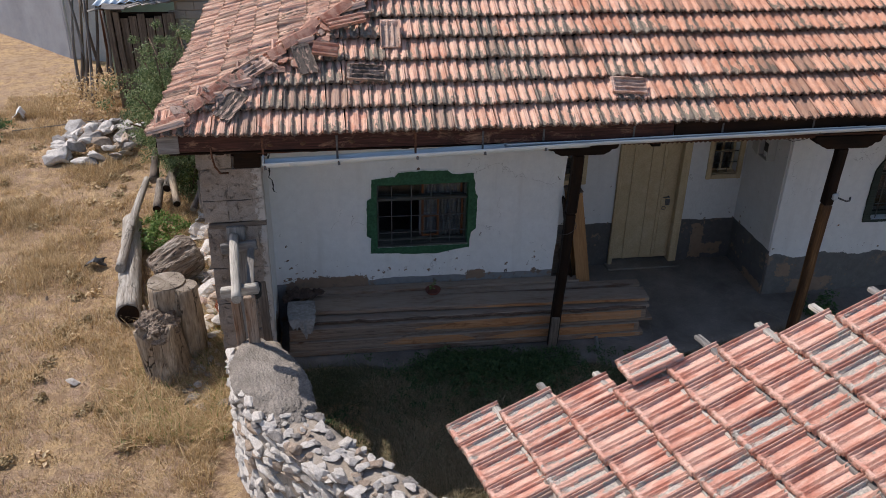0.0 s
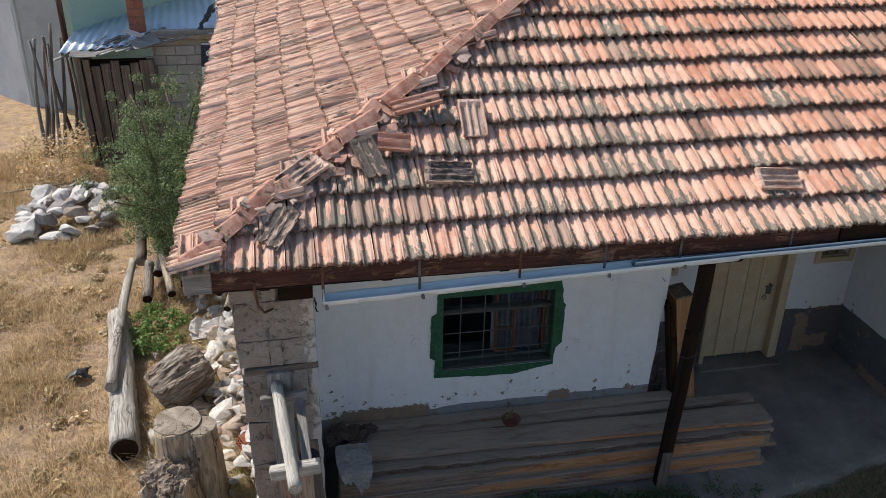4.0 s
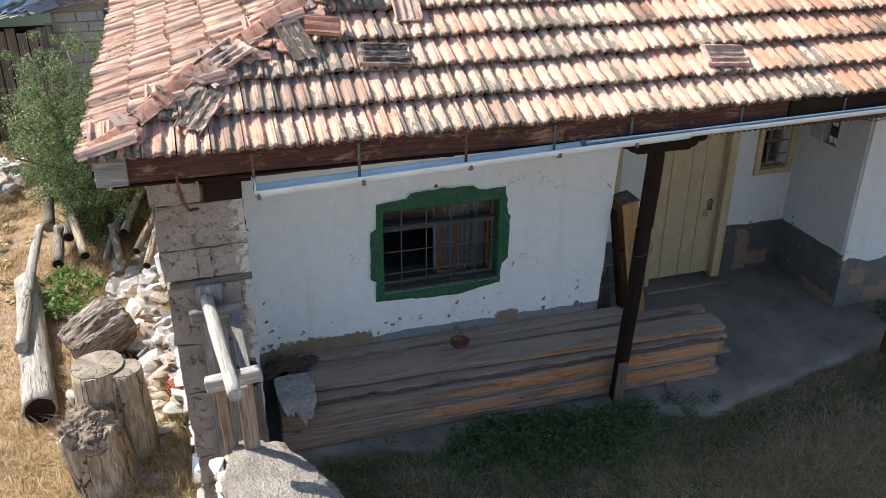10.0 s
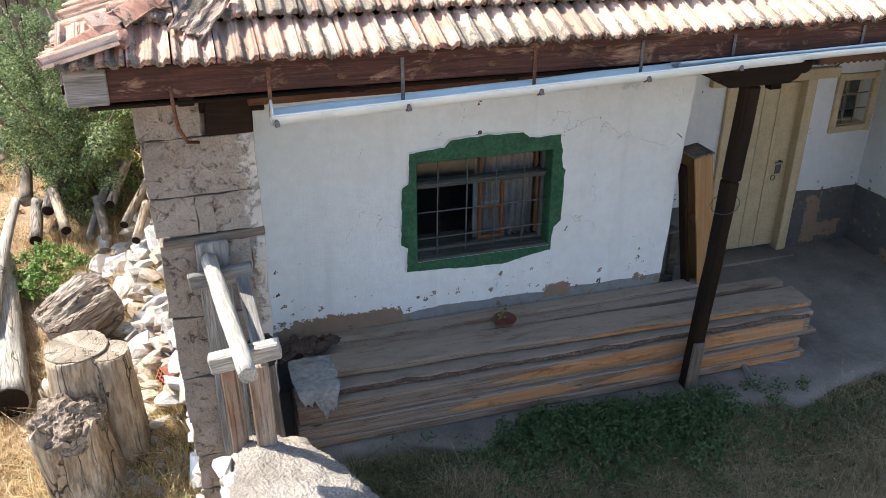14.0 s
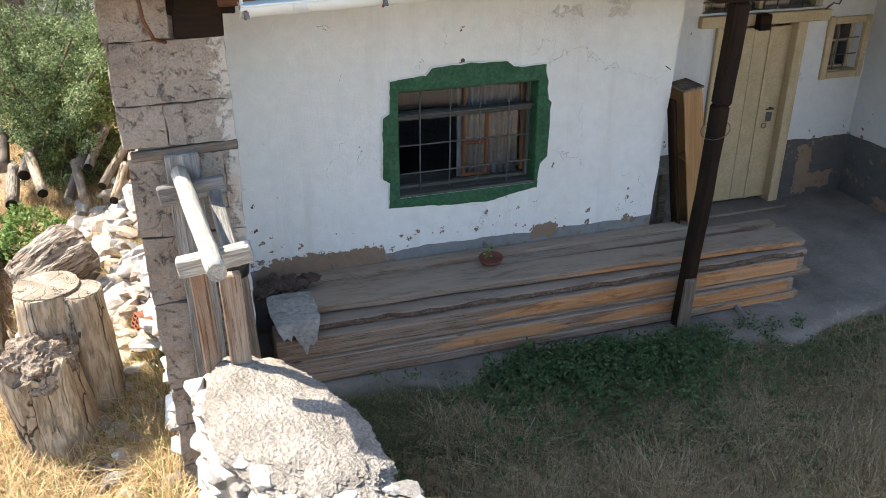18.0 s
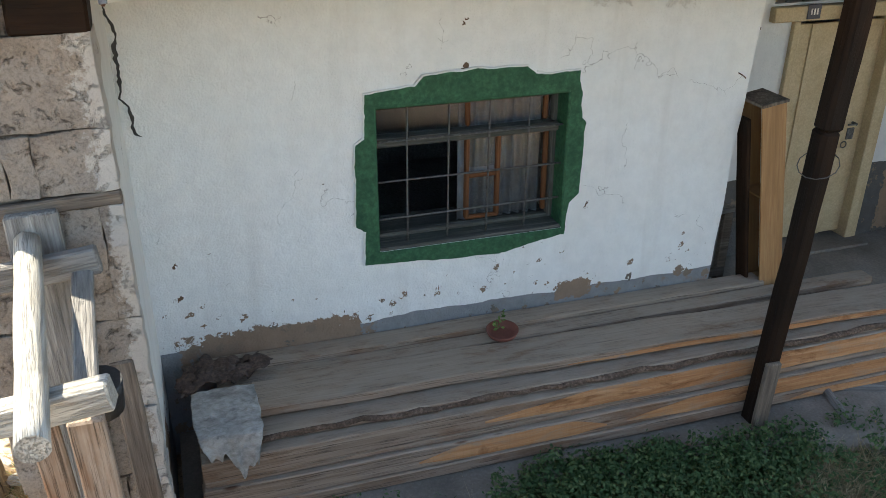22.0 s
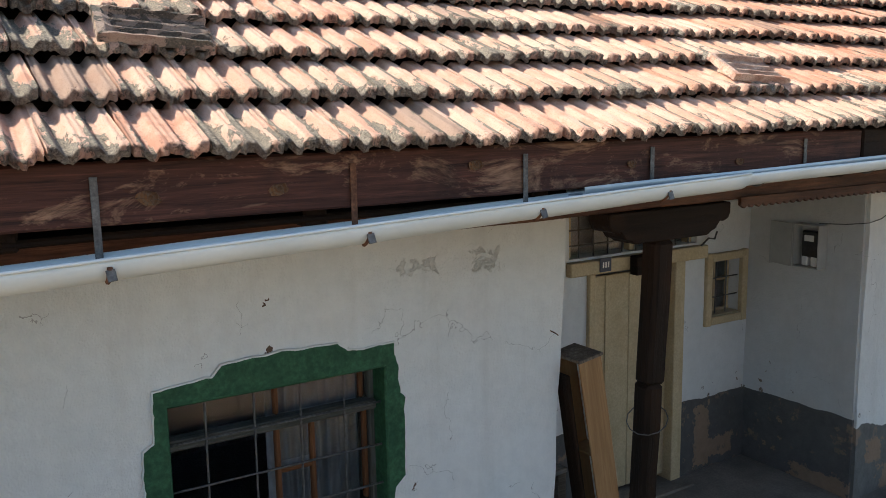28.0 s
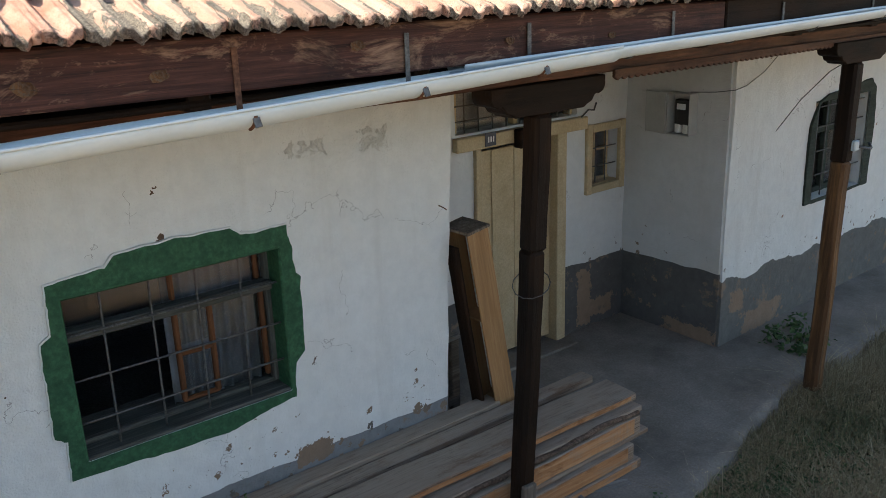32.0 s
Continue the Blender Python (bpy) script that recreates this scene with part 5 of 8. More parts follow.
# hip caps: angular tiles, some slipped, with broken pieces round them
def cap_mesh(seed, n=0.40, w=0.105, high=0.062):
    """A ridge tile bent to a blunt angle, one end chipped."""
    r = random.Random(seed)
    prof = [(1.0, 0.0), (0.93, 0.012), (0.52, 0.54), (0.08, 0.97), (0.0, 1.0), (-0.08, 0.97), (-0.52, 0.54), (-0.93, 0.012), (-1.0, 0.0)]
    vs, fs = [], []
    k = len(prof)
    fr = (0, 0.04, 0.35, 0.7, 0.96, 1)
    for j, f in enumerate(fr):
        for y, z in prof:
            chip = 0.030 * r.random() * (j in (0, 1) and r.random() < 0.5)
            vs.append((n * (f - 0.5) + chip, w * y * (1 - 0.12 * f), high * z - 0.004 * (j == 0)))
    b = len(vs)
    vs += [(x, y * 0.86, z - 0.015) for x, y, z in vs]
    for j in range(len(fr) - 1):
        for i in range(k - 1):
            q = (j * k + i, j * k + i + 1, (j + 1) * k + i + 1, (j + 1) * k + i)
            fs.append(q[::-1])
            fs.append(tuple(v + b for v in q))
        e = j * k + k - 1
        fs += [(j * k, (j + 1) * k, (j + 1) * k + b, j * k + b), (e, e + b, e + k + b, e + k)]
    e = (len(fr) - 1) * k
    for i in range(k - 1):
        fs += [(i, i + 1, i + 1 + b, i + b), (e + i + 1, e + i, e + i + b, e + i + 1 + b)]
    me = bpy.data.meshes.new("hip_tile")
    me.from_pydata(vs, [], fs)
    me.update()
    me.materials.append(CLAY_RED)
    return me


hipd = Vector((1.25, 1.0, 0.53)).normalized()
hip = tagged(thing("hip_ridge", (-1.0, -1.5, 3.25), "hip of the roof capped with slipped red ridge tiles", "roof", kind="structure"))


def hip_at(d):
    return Vector((-1.02, -1.5, 3.235)) + hipd * d


# place along the hip, lift, sideways, yaw, length
for n_, (d, dz, off, yaw, ln) in enumerate(((0.24, 0.085, 0.0, -9, 0.34), (0.53, 0.10, 0.0, 2, 0.24), (0.84, 0.115, 0.02, 9, 0.42), (1.10, 0.10, 0.0, -14, 0.16), (1.62, 0.10, 0.0, -6, 0.20), (1.92, 0.135, -0.02, -6, 0.44), (2.20, 0.10, 0.05, 14, 0.22), (2.52, 0.13, 0.0, -6, 0.42), (2.95, 0.12, -0.02, 4, 0.40), (3.32, 0.13, 0.02, -4, 0.42), (3.70, 0.12, 0.0, 3, 0.40), (4.08, 0.13, 0.0, -2, 0.42), (4.47, 0.12, 0.0, 2, 0.40), (4.86, 0.13, 0.0, -2, 0.42), (5.25, 0.13, 0.0, 2, 0.42))):
    p = hip_at(d) + Vector((-off, off, dz))
    m = span(p - hipd * 0.1, p + hipd * 0.1) @ Euler((radians(R.uniform(-6, 6)), radians(R.uniform(-4, 3)), radians(yaw))).to_matrix().to_4x4()
    link_mesh("hip_tile", cap_mesh(n_, ln), None, hip, "", m)


def shard(x, y, lift, yaw, a, b, material, tilt=(0, 0), seed=0):
    """A broken flake of tile with ragged edges, lying on the front slope."""
    r = random.Random(seed)
    n = 11
    top = []
    for i in range(n):
        t = 2 * math.pi * i / n
        e = 1 / max(abs(math.cos(t)), abs(math.sin(t))) * r.uniform(0.72, 1.0)
        top.append((a / 2 * e * math.cos(t), b / 2 * e * math.sin(t)))
    vs = [(0, 0, 0.014)] + [(px, py, 0.012 + r.uniform(-0.004, 0.004)) for px, py in top] + [(px * 0.97, py * 0.97, -0.004) for px, py in top]
    fs = [(0, 1 + i, 1 + (i + 1) % n) for i in range(n)] + [(1 + i, 1 + n + i, 1 + n + (i + 1) % n, 1 + (i + 1) % n) for i in range(n)]
    m = FRONT @ Matrix.Translation((x, (y + 1.5) / math.cos(PITCH), lift)) @ Euler((radians(tilt[0]), radians(tilt[1]), radians(yaw))).to_matrix().to_4x4()
    return pyd("broken_tile", vs, fs, material, hip, "", m)


for n_ in range(46):
    d = (0.35, 0.75, 1.05, 1.25, 1.45, 1.6, 1.75, 2.05, 2.25, 2.45, 2.7, 3.0, 3.4)[n_ % 13] + R.uniform(-0.14, 0.14)
    p = hip_at(d) + Vector((R.uniform(-0.14, 0.18), R.uniform(-0.22, 0.06), 0))
    side = p.x < hip_x(p.y)
    shard(p.x, p.y, R.uniform(0.075, 0.115) + (0.03 if side else 0.0), R.uniform(0, 360), R.uniform(0.06, 0.24), R.uniform(0.05, 0.13), (CLAY_RED, CLAY, CLAY_BLACK, CLAY_BLACK)[n_ % 4], (R.uniform(-18, 18), R.uniform(-18, 18)), n_)


def tray_mesh(seed, w, n, worn=0.02, ribs=True):
    """An interlocking tile lying on its back: a shallow tray with clay rims and two ribs."""
    r = random.Random(seed)
    ys = [n * j / 14 for j in range(15)]
    xs = [-0.5, -0.46, -0.44, -0.40, -0.20, -0.15, -0.10, -0.05, 0.05, 0.12, 0.17, 0.22, 0.38, 0.43, 0.46, 0.5]
    prof = {-0.5: 1, -0.46: 1, -0.44: 0.2, -0.15: 0.55, -0.10: 0.5, 0.12: 0.5, 0.17: 0.55, 0.43: 0.2, 0.46: 1, 0.5: 1}
    vs, fs, mats = [], [], []
    for j, y in enumerate(ys):
        for x in xs:
            h = 0.030 * prof.get(x, 0.0) * (1.0 if ribs else 0.35 + 0.3 * wob((x * 4, y * 9, seed), 2.0))
            if j >= 13 or j == 0:
                h = (0.026 if ribs else 0.012) if j >= 13 else max(h * 0.6, 0.008)
            e = worn * wob((x * 5, seed, 0), 2.0) if j == 0 else (0.4 * worn * wob((x * 5, seed, 3), 2.0) if j == 14 else 0.0)
            vs.append((x * w, y + e - n / 2, h + 0.006 * wob((x * 6, y * 14, seed), 2.0)))
    m = len(xs)
    b = len(vs)
    vs += [(x, y, -0.008) for x, y, z in vs]
    for j in range(14):
        for i in range(m - 1):
            q = j * m + i
            fs.append((q, q + 1, q + 1 + m, q + m))
            mats.append(0 if i in (0, m - 2) or j >= 12 else 1)
            fs.append(tuple(v + b for v in (q + m, q + 1 + m, q + 1, q)))
            mats.append(0)
    for i in range(m - 1):
        for q in (i, 14 * m + i):
            fs.append((q, q + 1, q + 1 + b, q + b))
            mats.append(0)
    for j in range(14):
        for q in (j * m, j * m + m - 1):
            fs.append((q, q + m, q + m + b, q + b))
            mats.append(0)
    me = bpy.data.meshes.new("loose_roof_tile")
    me.from_pydata(vs, [], fs)
    me.update()
    bm = bmesh.new()
    bm.from_mesh(me)
    bmesh.ops.recalc_face_normals(bm, faces=bm.faces[:])
    bm.to_mesh(me)
    bm.free()
    me.materials.append(CLAY_RIM)
    me.materials.append(CLAY_BLACK)
    me.polygons.foreach_set("material_index", mats if ribs else [1] * len(mats))
    return me


def loose_tile(n_, x, y, axis, lift, tilt, label, back=True, w=0.215, n=0.39, ribs=True):
    """A tile lying loose on the front slope; axis is the turn of its length from the eave line."""
    if back:
        me = tray_mesh(n_, w, n, ribs=ribs, worn=0.02 if ribs else 0.06)
        shift = Matrix.Identity(4)
    else:
        me = with_mat(tile_mesh("loose_roof_tile", w, 300 + n_, worn=0.012, length=n), CLAY_RED)
        shift = Matrix.Translation((-w / 2, -n / 2, 0))
    m = FRONT @ Matrix.Translation((x, (y + 1.5) / math.cos(PITCH), lift)) @ Euler((radians(tilt[0]), radians(tilt[1]), radians(axis - 90))).to_matrix().to_4x4() @ shift
    return tagged(link_mesh("loose_roof_tile", me, None, None, "", m), label, "roof tile", "loose tiles on the roof")


for n_, row in enumerate((
        (1.13, -0.80, 175, 0.104, (2, -3), "blackened clay tile lying upside down across the course"),
        (3.96, -1.05, 176, 0.104, (2, -3), "blackened clay tile lying upside down near the eave"),
        (-0.05, -0.73, 37, 0.118, (4, -6), "blackened upside-down tile lying along the hip"),
        (-0.26, -1.18, 57, 0.118, (7, 2), "crumbling black tile fallen below the hip", True, 0.20, 0.36, False),
        (0.50, -0.62, 106, 0.13, (5, 2), "black lichened tile lying on its back by the hip", True, 0.20, 0.40, False),
        (1.44, -0.27, 88, 0.104, (4, 0), "upside-down tile with pink rims lying up the slope"),
        (0.72, -0.50, 172, 0.118, (3, -6), "red clay tile turned across the course by the hip", False, 0.17, 0.27),
        (0.97, -0.13, 12, 0.13, (4, -8), "clay tile lying slanted along the hip", False, 0.16, 0.42))):
    loose_tile(n_, *row)

# ---- eaves ----
eave = thing("eaves", (2.0, -1.4, 3.0), "dark red fascia boards under the tiles", "eaves", kind="structure")
beam("fascia", (-0.98, -1.43, 3.19), (4.4, -1.43, 3.175), 0.030, 0.185, FASCIA, eave, "dark red weathered fascia board", rough=0.006)
beam("fascia", (4.41, -1.43, 3.175), (13.3, -1.43, 3.19), 0.030, 0.185, BLACKWOOD, eave, rough=0.006)
beam("fascia", (-0.99, -1.36, 3.17), (-0.99, 10.4, 3.15), 0.04, 0.14, GREYWOOD, eave, "grey weathered side fascia", rough=0.005)
beam("fascia_end", (-0.985, -1.452, 3.19), (-0.78, -1.453, 3.187), 0.018, 0.19, GREYWOOD, eave, "grey bare end of the fascia", rough=0.004)
for z, y in ((3.05, -1.28), (3.04, -1.1)):
    beam("soffit_board", (-0.9, y, z), (13.2, y, z), 0.17, 0.025, BLACKWOOD, eave, rough=0.004)
for i in range(14):
    x = -0.4 + 0.95 * i
    beam("rafter_tail", (x, -1.36, 3.08), (x, 0.0, 3.06), 0.09, 0.11, BLACKWOOD, eave, rough=0.006, seed=i)
beam("wall_plate", (-0.6, -0.92, 2.96), (0.05, -0.92, 2.93), 0.16, 0.15, BLACKWOOD, eave, rough=0.01)
# black block filling the open gap, standing in for the shade inside it
part("wood_stub", box(0.27, 0.20, 0.24, 0.012, (3, 1, 2), 0.012), BLACKWOOD, eave, m=trs(-0.165, -0.93, 2.85, 0, 3, 0))

for x, z, w in ((0.12, 3.15, 0.030), (0.45, 3.16, 0.034), (0.94, 3.165, 0.036), (1.34, 3.165, 0.034), (2.09, 3.205, 0.032), (2.85, 3.17, 0.026), (3.5, 3.15, 0.026)):
    part("knot", rod_bm(0.006, w, w * 0.9, 14, 1, 0.25, x, 2.0, 0, 0.62), KNOT, eave, "brown ringed knot in the board", trs(x, -1.447, z, 0, 0, 90) @ Matrix.Rotation(radians(90 + 20 * math.sin(x * 9)), 4, "X"))

porch_beam = beam("porch_beam", (-0.05, -0.98, 2.965), (13.0, -0.98, 2.985), 0.13, 0.12, REDBEAM, None, rough=0.008)
tagged(porch_beam, "dark red porch beam carried by the posts", "beam", kind="structure")
trim = thing("scalloped_trim", (8, -1.06, 2.88), "dark red board with a toothed lower edge under the porch beam", "trim", kind="structure")
vs, fs = [], []
n = 320
for i in range(n + 1):
    x = 3.98 + 9.0 * i / n
    for y in (-1.07, -1.05):
        vs += [(x, y, 2.925), (x, y, 2.885 - (0.018 if i % 2 else 0.0))]
for i in range(n):
    b = 4 * i
    fs += [(b, b + 1, b + 5, b + 4), (b + 2, b + 6, b + 7, b + 3), (b + 1, b + 3, b + 7, b + 5), (b, b + 4, b + 6, b + 2)]
pyd("toothed_board", vs, fs, REDBEAM, trim)


def post(name, bx, by, tx, ty, z0, z1, lower, label):
    t = thing(name, (bx, by, z0), label, "post", "porch posts")
    d = Vector((tx - bx, ty - by, z1 - z0))
    knee = Vector((bx, by, z0)) + d * 0.72
    foot = Vector((bx, by, z0))
    top = foot + d
    beam("shaft", foot + d * 0.0, knee, 0.120, 0.120, lower, t, rough=0.010, seed=bx, bevel=0.022)
    beam("shaft", knee - d * 0.004, top, 0.124, 0.124, BLACKWOOD, t, rough=0.008, seed=bx + 3, bevel=0.02)
    bm = bmesh.new()
    half = [(0.42, 0.16), (0.42, 0.105), (0.405, 0.075), (0.37, 0.062), (0.345, 0.066), (0.33, 0.05), (0.315, 0.028), (0.28, 0.018), (0.255, 0.0)]
    prof = [(-x, z) for x, z in half] + half[::-1]
    a = [bm.verts.new((x, -0.075, z)) for x, z in prof]
    b = [bm.verts.new((x, 0.075, z)) for x, z in prof]
    bm.faces.new(a)
    bm.faces.new(b[::-1])
    for i in range(len(prof)):
        j = (i + 1) % len(prof)
        bm.faces.new((a[j], a[i], b[i], b[j]))
    bmesh.ops.recalc_face_normals(bm, faces=bm.faces[:])
    bmesh.ops.bevel(bm, geom=bm.edges[:], offset=0.006, segments=1, affect="EDGES")
    part("capital", bm, BLACKWOOD, t, "carved dark wooden bracket", trs(top.x + 0.02, top.y, top.z))
    return t


p1 = post("porch_post", 3.43, -0.885, 3.53, -0.94, 0.07, 2.74, BLACKWOOD, "dark tarred wooden porch post with carved bracket")
beam("splice", (3.405, -0.968, 0.06), (3.425, -0.972, 0.56), 0.105, 0.035, SHEDWOOD, p1.children[0], "brown board nailed to the foot", rough=0.006, seed=8)
wire("wire_loop", [(3.47 + 0.105 * math.cos(a * 0.5), -0.945 + 0.105 * math.sin(a * 0.5), 1.80 + 0.05 * math.sin(a * 0.5 + 1)) for a in range(14)], 0.003, IRON, p1.children[0], "twisted wire round the post")
POSTWOOD = wood("amber_post", (0.03, 0.015, 0.008), (0.12, 0.058, 0.024), (0.36, 0.19, 0.075), 0.7, 9.0, 0.7, stain=(0.02, 0.012, 0.008))
p2 = post("porch_post", 6.62, -1.02, 6.70, -1.02, 0.10, 2.74, POSTWOOD, "tarred porch post worn to amber wood, with carved bracket")
wire("clamp_arm", [(6.75, -1.09, 2.11), (6.79, -1.13, 2.10), (6.84, -1.155, 2.085), (6.89, -1.14, 2.085), (6.91, -1.11, 2.115)], 0.011, IRON, p2.children[0], "bent steel bracket arm", 8)
part("clamp", box(0.07, 0.05, 0.08, 0.01), ZINC, p2.children[0], "steel clamp", trs(6.72, -1.09, 2.12))


# ---- gutters ----
def trough(name, p0, p1, r, material, parent, wall=0.003, label="", n=28):
    a, b = Vector(p0), Vector(p1)
    vs, fs = [], []
    k = 13
    for i in range(n + 1):
        c = a.lerp(b, i / n) + Vector((0, 0.0015 * math.sin(i * 0.9), 0.0015 * math.sin(i * 0.6)))
        for rr in (r, r - wall):
            for j in range(k):
                t = math.pi + math.pi * j / (k - 1)
                vs.append((c.x, c.y + rr * math.cos(t), c.z + rr * math.sin(t)))
    m = 2 * k
    for i in range(n):
        for j in range(k - 1):
            q = i * m + j
            fs.append((q, q + 1, q + 1 + m, q + m))
            q += k
            fs.append((q + m, q + 1 + m, q + 1, q))
        for j in (0, k - 1):
            q = i * m + j
            fs.append((q, q + m, q + m + k, q + k))
    for i in (0, n):
        q = i * m
        for j in range(k - 1):
            fs.append((q + j, q + j + 1, q + j + 1 + k, q + j + k))
    return pyd(name, vs, fs, material, parent, label, None, True)


g1 = thing("gutter", (1.7, -1.45, 3.0), "white plastic half-round gutter hung from rusty straps", "gutter", "eaves gutters")
ch1 = trough("channel", (0.03, -1.470, 2.985), (3.45, -1.483, 3.104), 0.072, PVC, g1, n=40)
rod("rim", (0.03, -1.543, 2.986), (3.45, -1.556, 3.105), 0.006, 0.006, PVC, ch1, "rolled front rim", 8, 10, 0.0)
bm = rod_bm(0.05, 0.074, 0.074, 20, 1, 0)
part("end_cap", bm, PVC, g1, m=trs(0.04, -1.462, 2.988, 0, 0, 0, 0.25, 1, 0.9))
for x in (0.30,):
    trough("sleeve", (x, -1.470, 2.986 + 0.0348 * x), (x + 0.10, -1.470, 2.988 + 0.0348 * x), 0.0755, PVC, g1, n=2)
for x in (0.055, 0.80, 1.61, 2.32, 2.97):
    z = 2.985 + 0.0348 * x
    wire("bracket", [(x, -1.471 + 0.077 * math.cos(math.pi * (1.10 + 0.30 * j / 5)), z + 0.077 * math.sin(math.pi * (1.10 + 0.30 * j / 5))) for j in range(6)], 0.008, RUST, ch1, "rusty hook under the gutter", 6)
    beam("clip", (x, -1.545, z - 0.030), (x + 0.004, -1.555, z - 0.062), 0.026, 0.006, IRON, ch1, "dark bent clip", rough=0.001, bevel=0.001)
g2 = thing("gutter", (8, -1.45, 3.05), "blue-grey metal half-round gutter lapping the plastic one", "gutter", "eaves gutters")
ch2 = trough("channel", (2.55, -1.452, 3.10), (6.6, -1.445, 3.175), 0.058, ZINC, g2, n=30)
trough("channel", (6.5, -1.452, 3.17), (13.2, -1.45, 3.22), 0.060, ZINC, g2, n=30)
trough("channel", (3.42, -1.478, 3.10), (6.9, -1.468, 3.165), 0.060, PVC, g2, n=30)
for i in range(12):
    x = 3.6 + 0.82 * i
    wire("bracket", [(x, -1.455 + 0.066 * math.cos(math.pi + math.pi * j / 8), 3.10 + 0.016 * (x - 3.5) + 0.066 * math.sin(math.pi + math.pi * j / 8)) for j in range(9)], 0.005, IRON, ch2)
for k_, x in enumerate((0.04, 1.60, 0.79, 2.31, 2.96, 3.95, 4.95, 6.0, 7.1, 8.2)):
    beam("strap", (x, -1.453, 3.235), (x, -1.453, 2.955 + 0.0348 * x if x < 3.5 else 3.10), 0.022, 0.004, RUST if k_ < 2 else IRON, g1 if x < 3.5 else g2, rough=0.002, bevel=0.001)
hk = tagged(wire("iron_strap", [(-0.475, -1.458, 3.17), (-0.47, -1.458, 3.05), (-0.46, -1.40, 2.92), (-0.42, -1.30, 2.80), (-0.36, -1.18, 2.755)], 0.011, RUST), "rusty bent iron strap hanging from the fascia", "iron strap")

# ---- near outbuilding roof ----
near = thing("roof_near", (3.5, -7.5, 2.4), "lean-to roof of newer red interlocking clay tiles on bare battens", "roof", kind="structure")
nv = [NEAR @ Vector(p) for p in ((5.50, 0.17, 0), (12.5, 0.17, 0), (12.5, 6.4, 0), (8.1, 6.4, 0))]
pyd("deck", nv + [p - Vector((0, 0, 0.03)) for p in nv], [(0, 1, 2, 3), (7, 6, 5, 4), (0, 4, 5, 1), (1, 5, 6, 2), (2, 6, 7, 3), (3, 7, 4, 0)], SHEDWOOD, near)
VERGE = (5.235, 5.40, 5.555, 5.76, 5.84, 5.93, 6.10, 6.22, 6.36, 6.48, 6.60, 6.74, 6.86, 7.0, 7.12, 7.25)
extra = []
for i in range(16):
    for j in range(0, 28):
        m = lay(Matrix.Translation((0, 0, 0.010 * wob((i, j, 0), 0.3))) @ NEAR, VERGE[i] + j * 0.2275, 0.124 + i * 0.36, rt, 0.050, 0.8)
        me = TILES_N[rt.randrange(5)]
        if i < 12 and j < 20:
            link_mesh("roof_tile", me, None, near, "", m)
        else:
            extra.append((me, m))
join_tiles("roof_tiles", extra, CLAY_NEW_J, near)
m = NEAR @ Matrix.Translation((5.60, 0.124 + 3.35 * 0.36, 0.105)) @ Euler((radians(-5), radians(3), radians(-4))).to_matrix().to_4x4()
tagged(link_mesh("loose_roof_tile", TILES_N[0].copy(), None, None, "", m), "red clay tile lying displaced at the roof verge", "roof tile")
for i in range(14):
    s = 0.124 + i * 0.36 + 0.37
    e = (0.02, 0.12, 0.08, 0.02, 0.16, 0.06, 0.12, 0.1, 0.08, 0.1, 0.06, 0.04, 0.1, 0.08)[i]
    beam("batten", NEAR @ Vector((VERGE[i] - e, s, 0.012)), NEAR @ Vector((12.0, s, 0.012)), 0.055, 0.035, BONE if i % 3 != 1 else GREYWOOD, near, "pale sawn batten end", rough=0.004, seed=i)
for a in (5.9, 8.2, 10.5):
    beam("rafter", NEAR @ Vector((a, 0.15, -0.08)), NEAR @ Vector((a + (1.6 if a < 6 else 0), 6.2, -0.08)), 0.09, 0.10, GREYWOOD, near, rough=0.008, seed=a)
tagged(beam("wall_near", (2.05, -5.45, 1.0), (6.6, -5.75, 1.0), 0.35, 2.2, MORTAR, None, rough=0.02), "rough mud-mortared wall of the lean-to", "wall", kind="structure")
tagged(beam("wall_near_end", (2.0, -5.7, 0.95), (3.4, -11.3, 0.95), 0.35, 2.1, MORTAR, None, rough=0.02), "rough mud-mortared end wall of the lean-to", "wall", kind="structure")

# ---- timber pile ----
pile = "sawn beams stacked along the wall"


def timber(p0, p1, w, h, top, label, seed, bark=None, face=(), roll=0.0, rough=0.006):
    t = thing("timber_beam", p0, label, "beam", pile)
    body = beam("body", p0, p1, w, h, top, t, rough=rough, seed=seed, bevel=0.006, freq=2.0, roll=roll)
    a, b = Vector(p0), Vector(p1)
    d = (b - a).normalized()
    side = Vector((d.y, -d.x, 0))
    for n_, (f0, f1, tall) in enumerate(face):
        q = side * (w / 2 + 0.0015)
        a2, b2 = a.lerp(b, f0), a.lerp(b, f1)
        n = (b2 - a2).length
        fb = box(n, 0.006, h * tall, 0.001, (36, 0, 0), 0.003, seed + n_)
        for v in fb.verts:
            u_ = v.co.x / n + 0.5
            edge = min(1.0, 0.10 + 4.0 * u_) * (1.0 if f1 > 0.97 else min(1.0, 0.10 + 5.0 * (1 - u_)))
            v.co.z = v.co.z * (edge + 0.10 * wob((v.co.x * 5, 0, seed), 1.0)) - (1 - edge) * 0.2 * h
        part("cut_face", fb, FRESH, body, "amber freshly sawn face", span(a2 + q, b2 + q))
    if bark:
        q = side * (w / 2 + 0.004) + Vector((0, 0, h * 0.06))
        part("bark", box((b - a).length * 0.98, 0.03, h * 0.7, 0.008, (40, 0, 1), 0.022, seed, 9.0), BARK, body, "rough bark left on the edge", span(a + q, b + q))
    return t


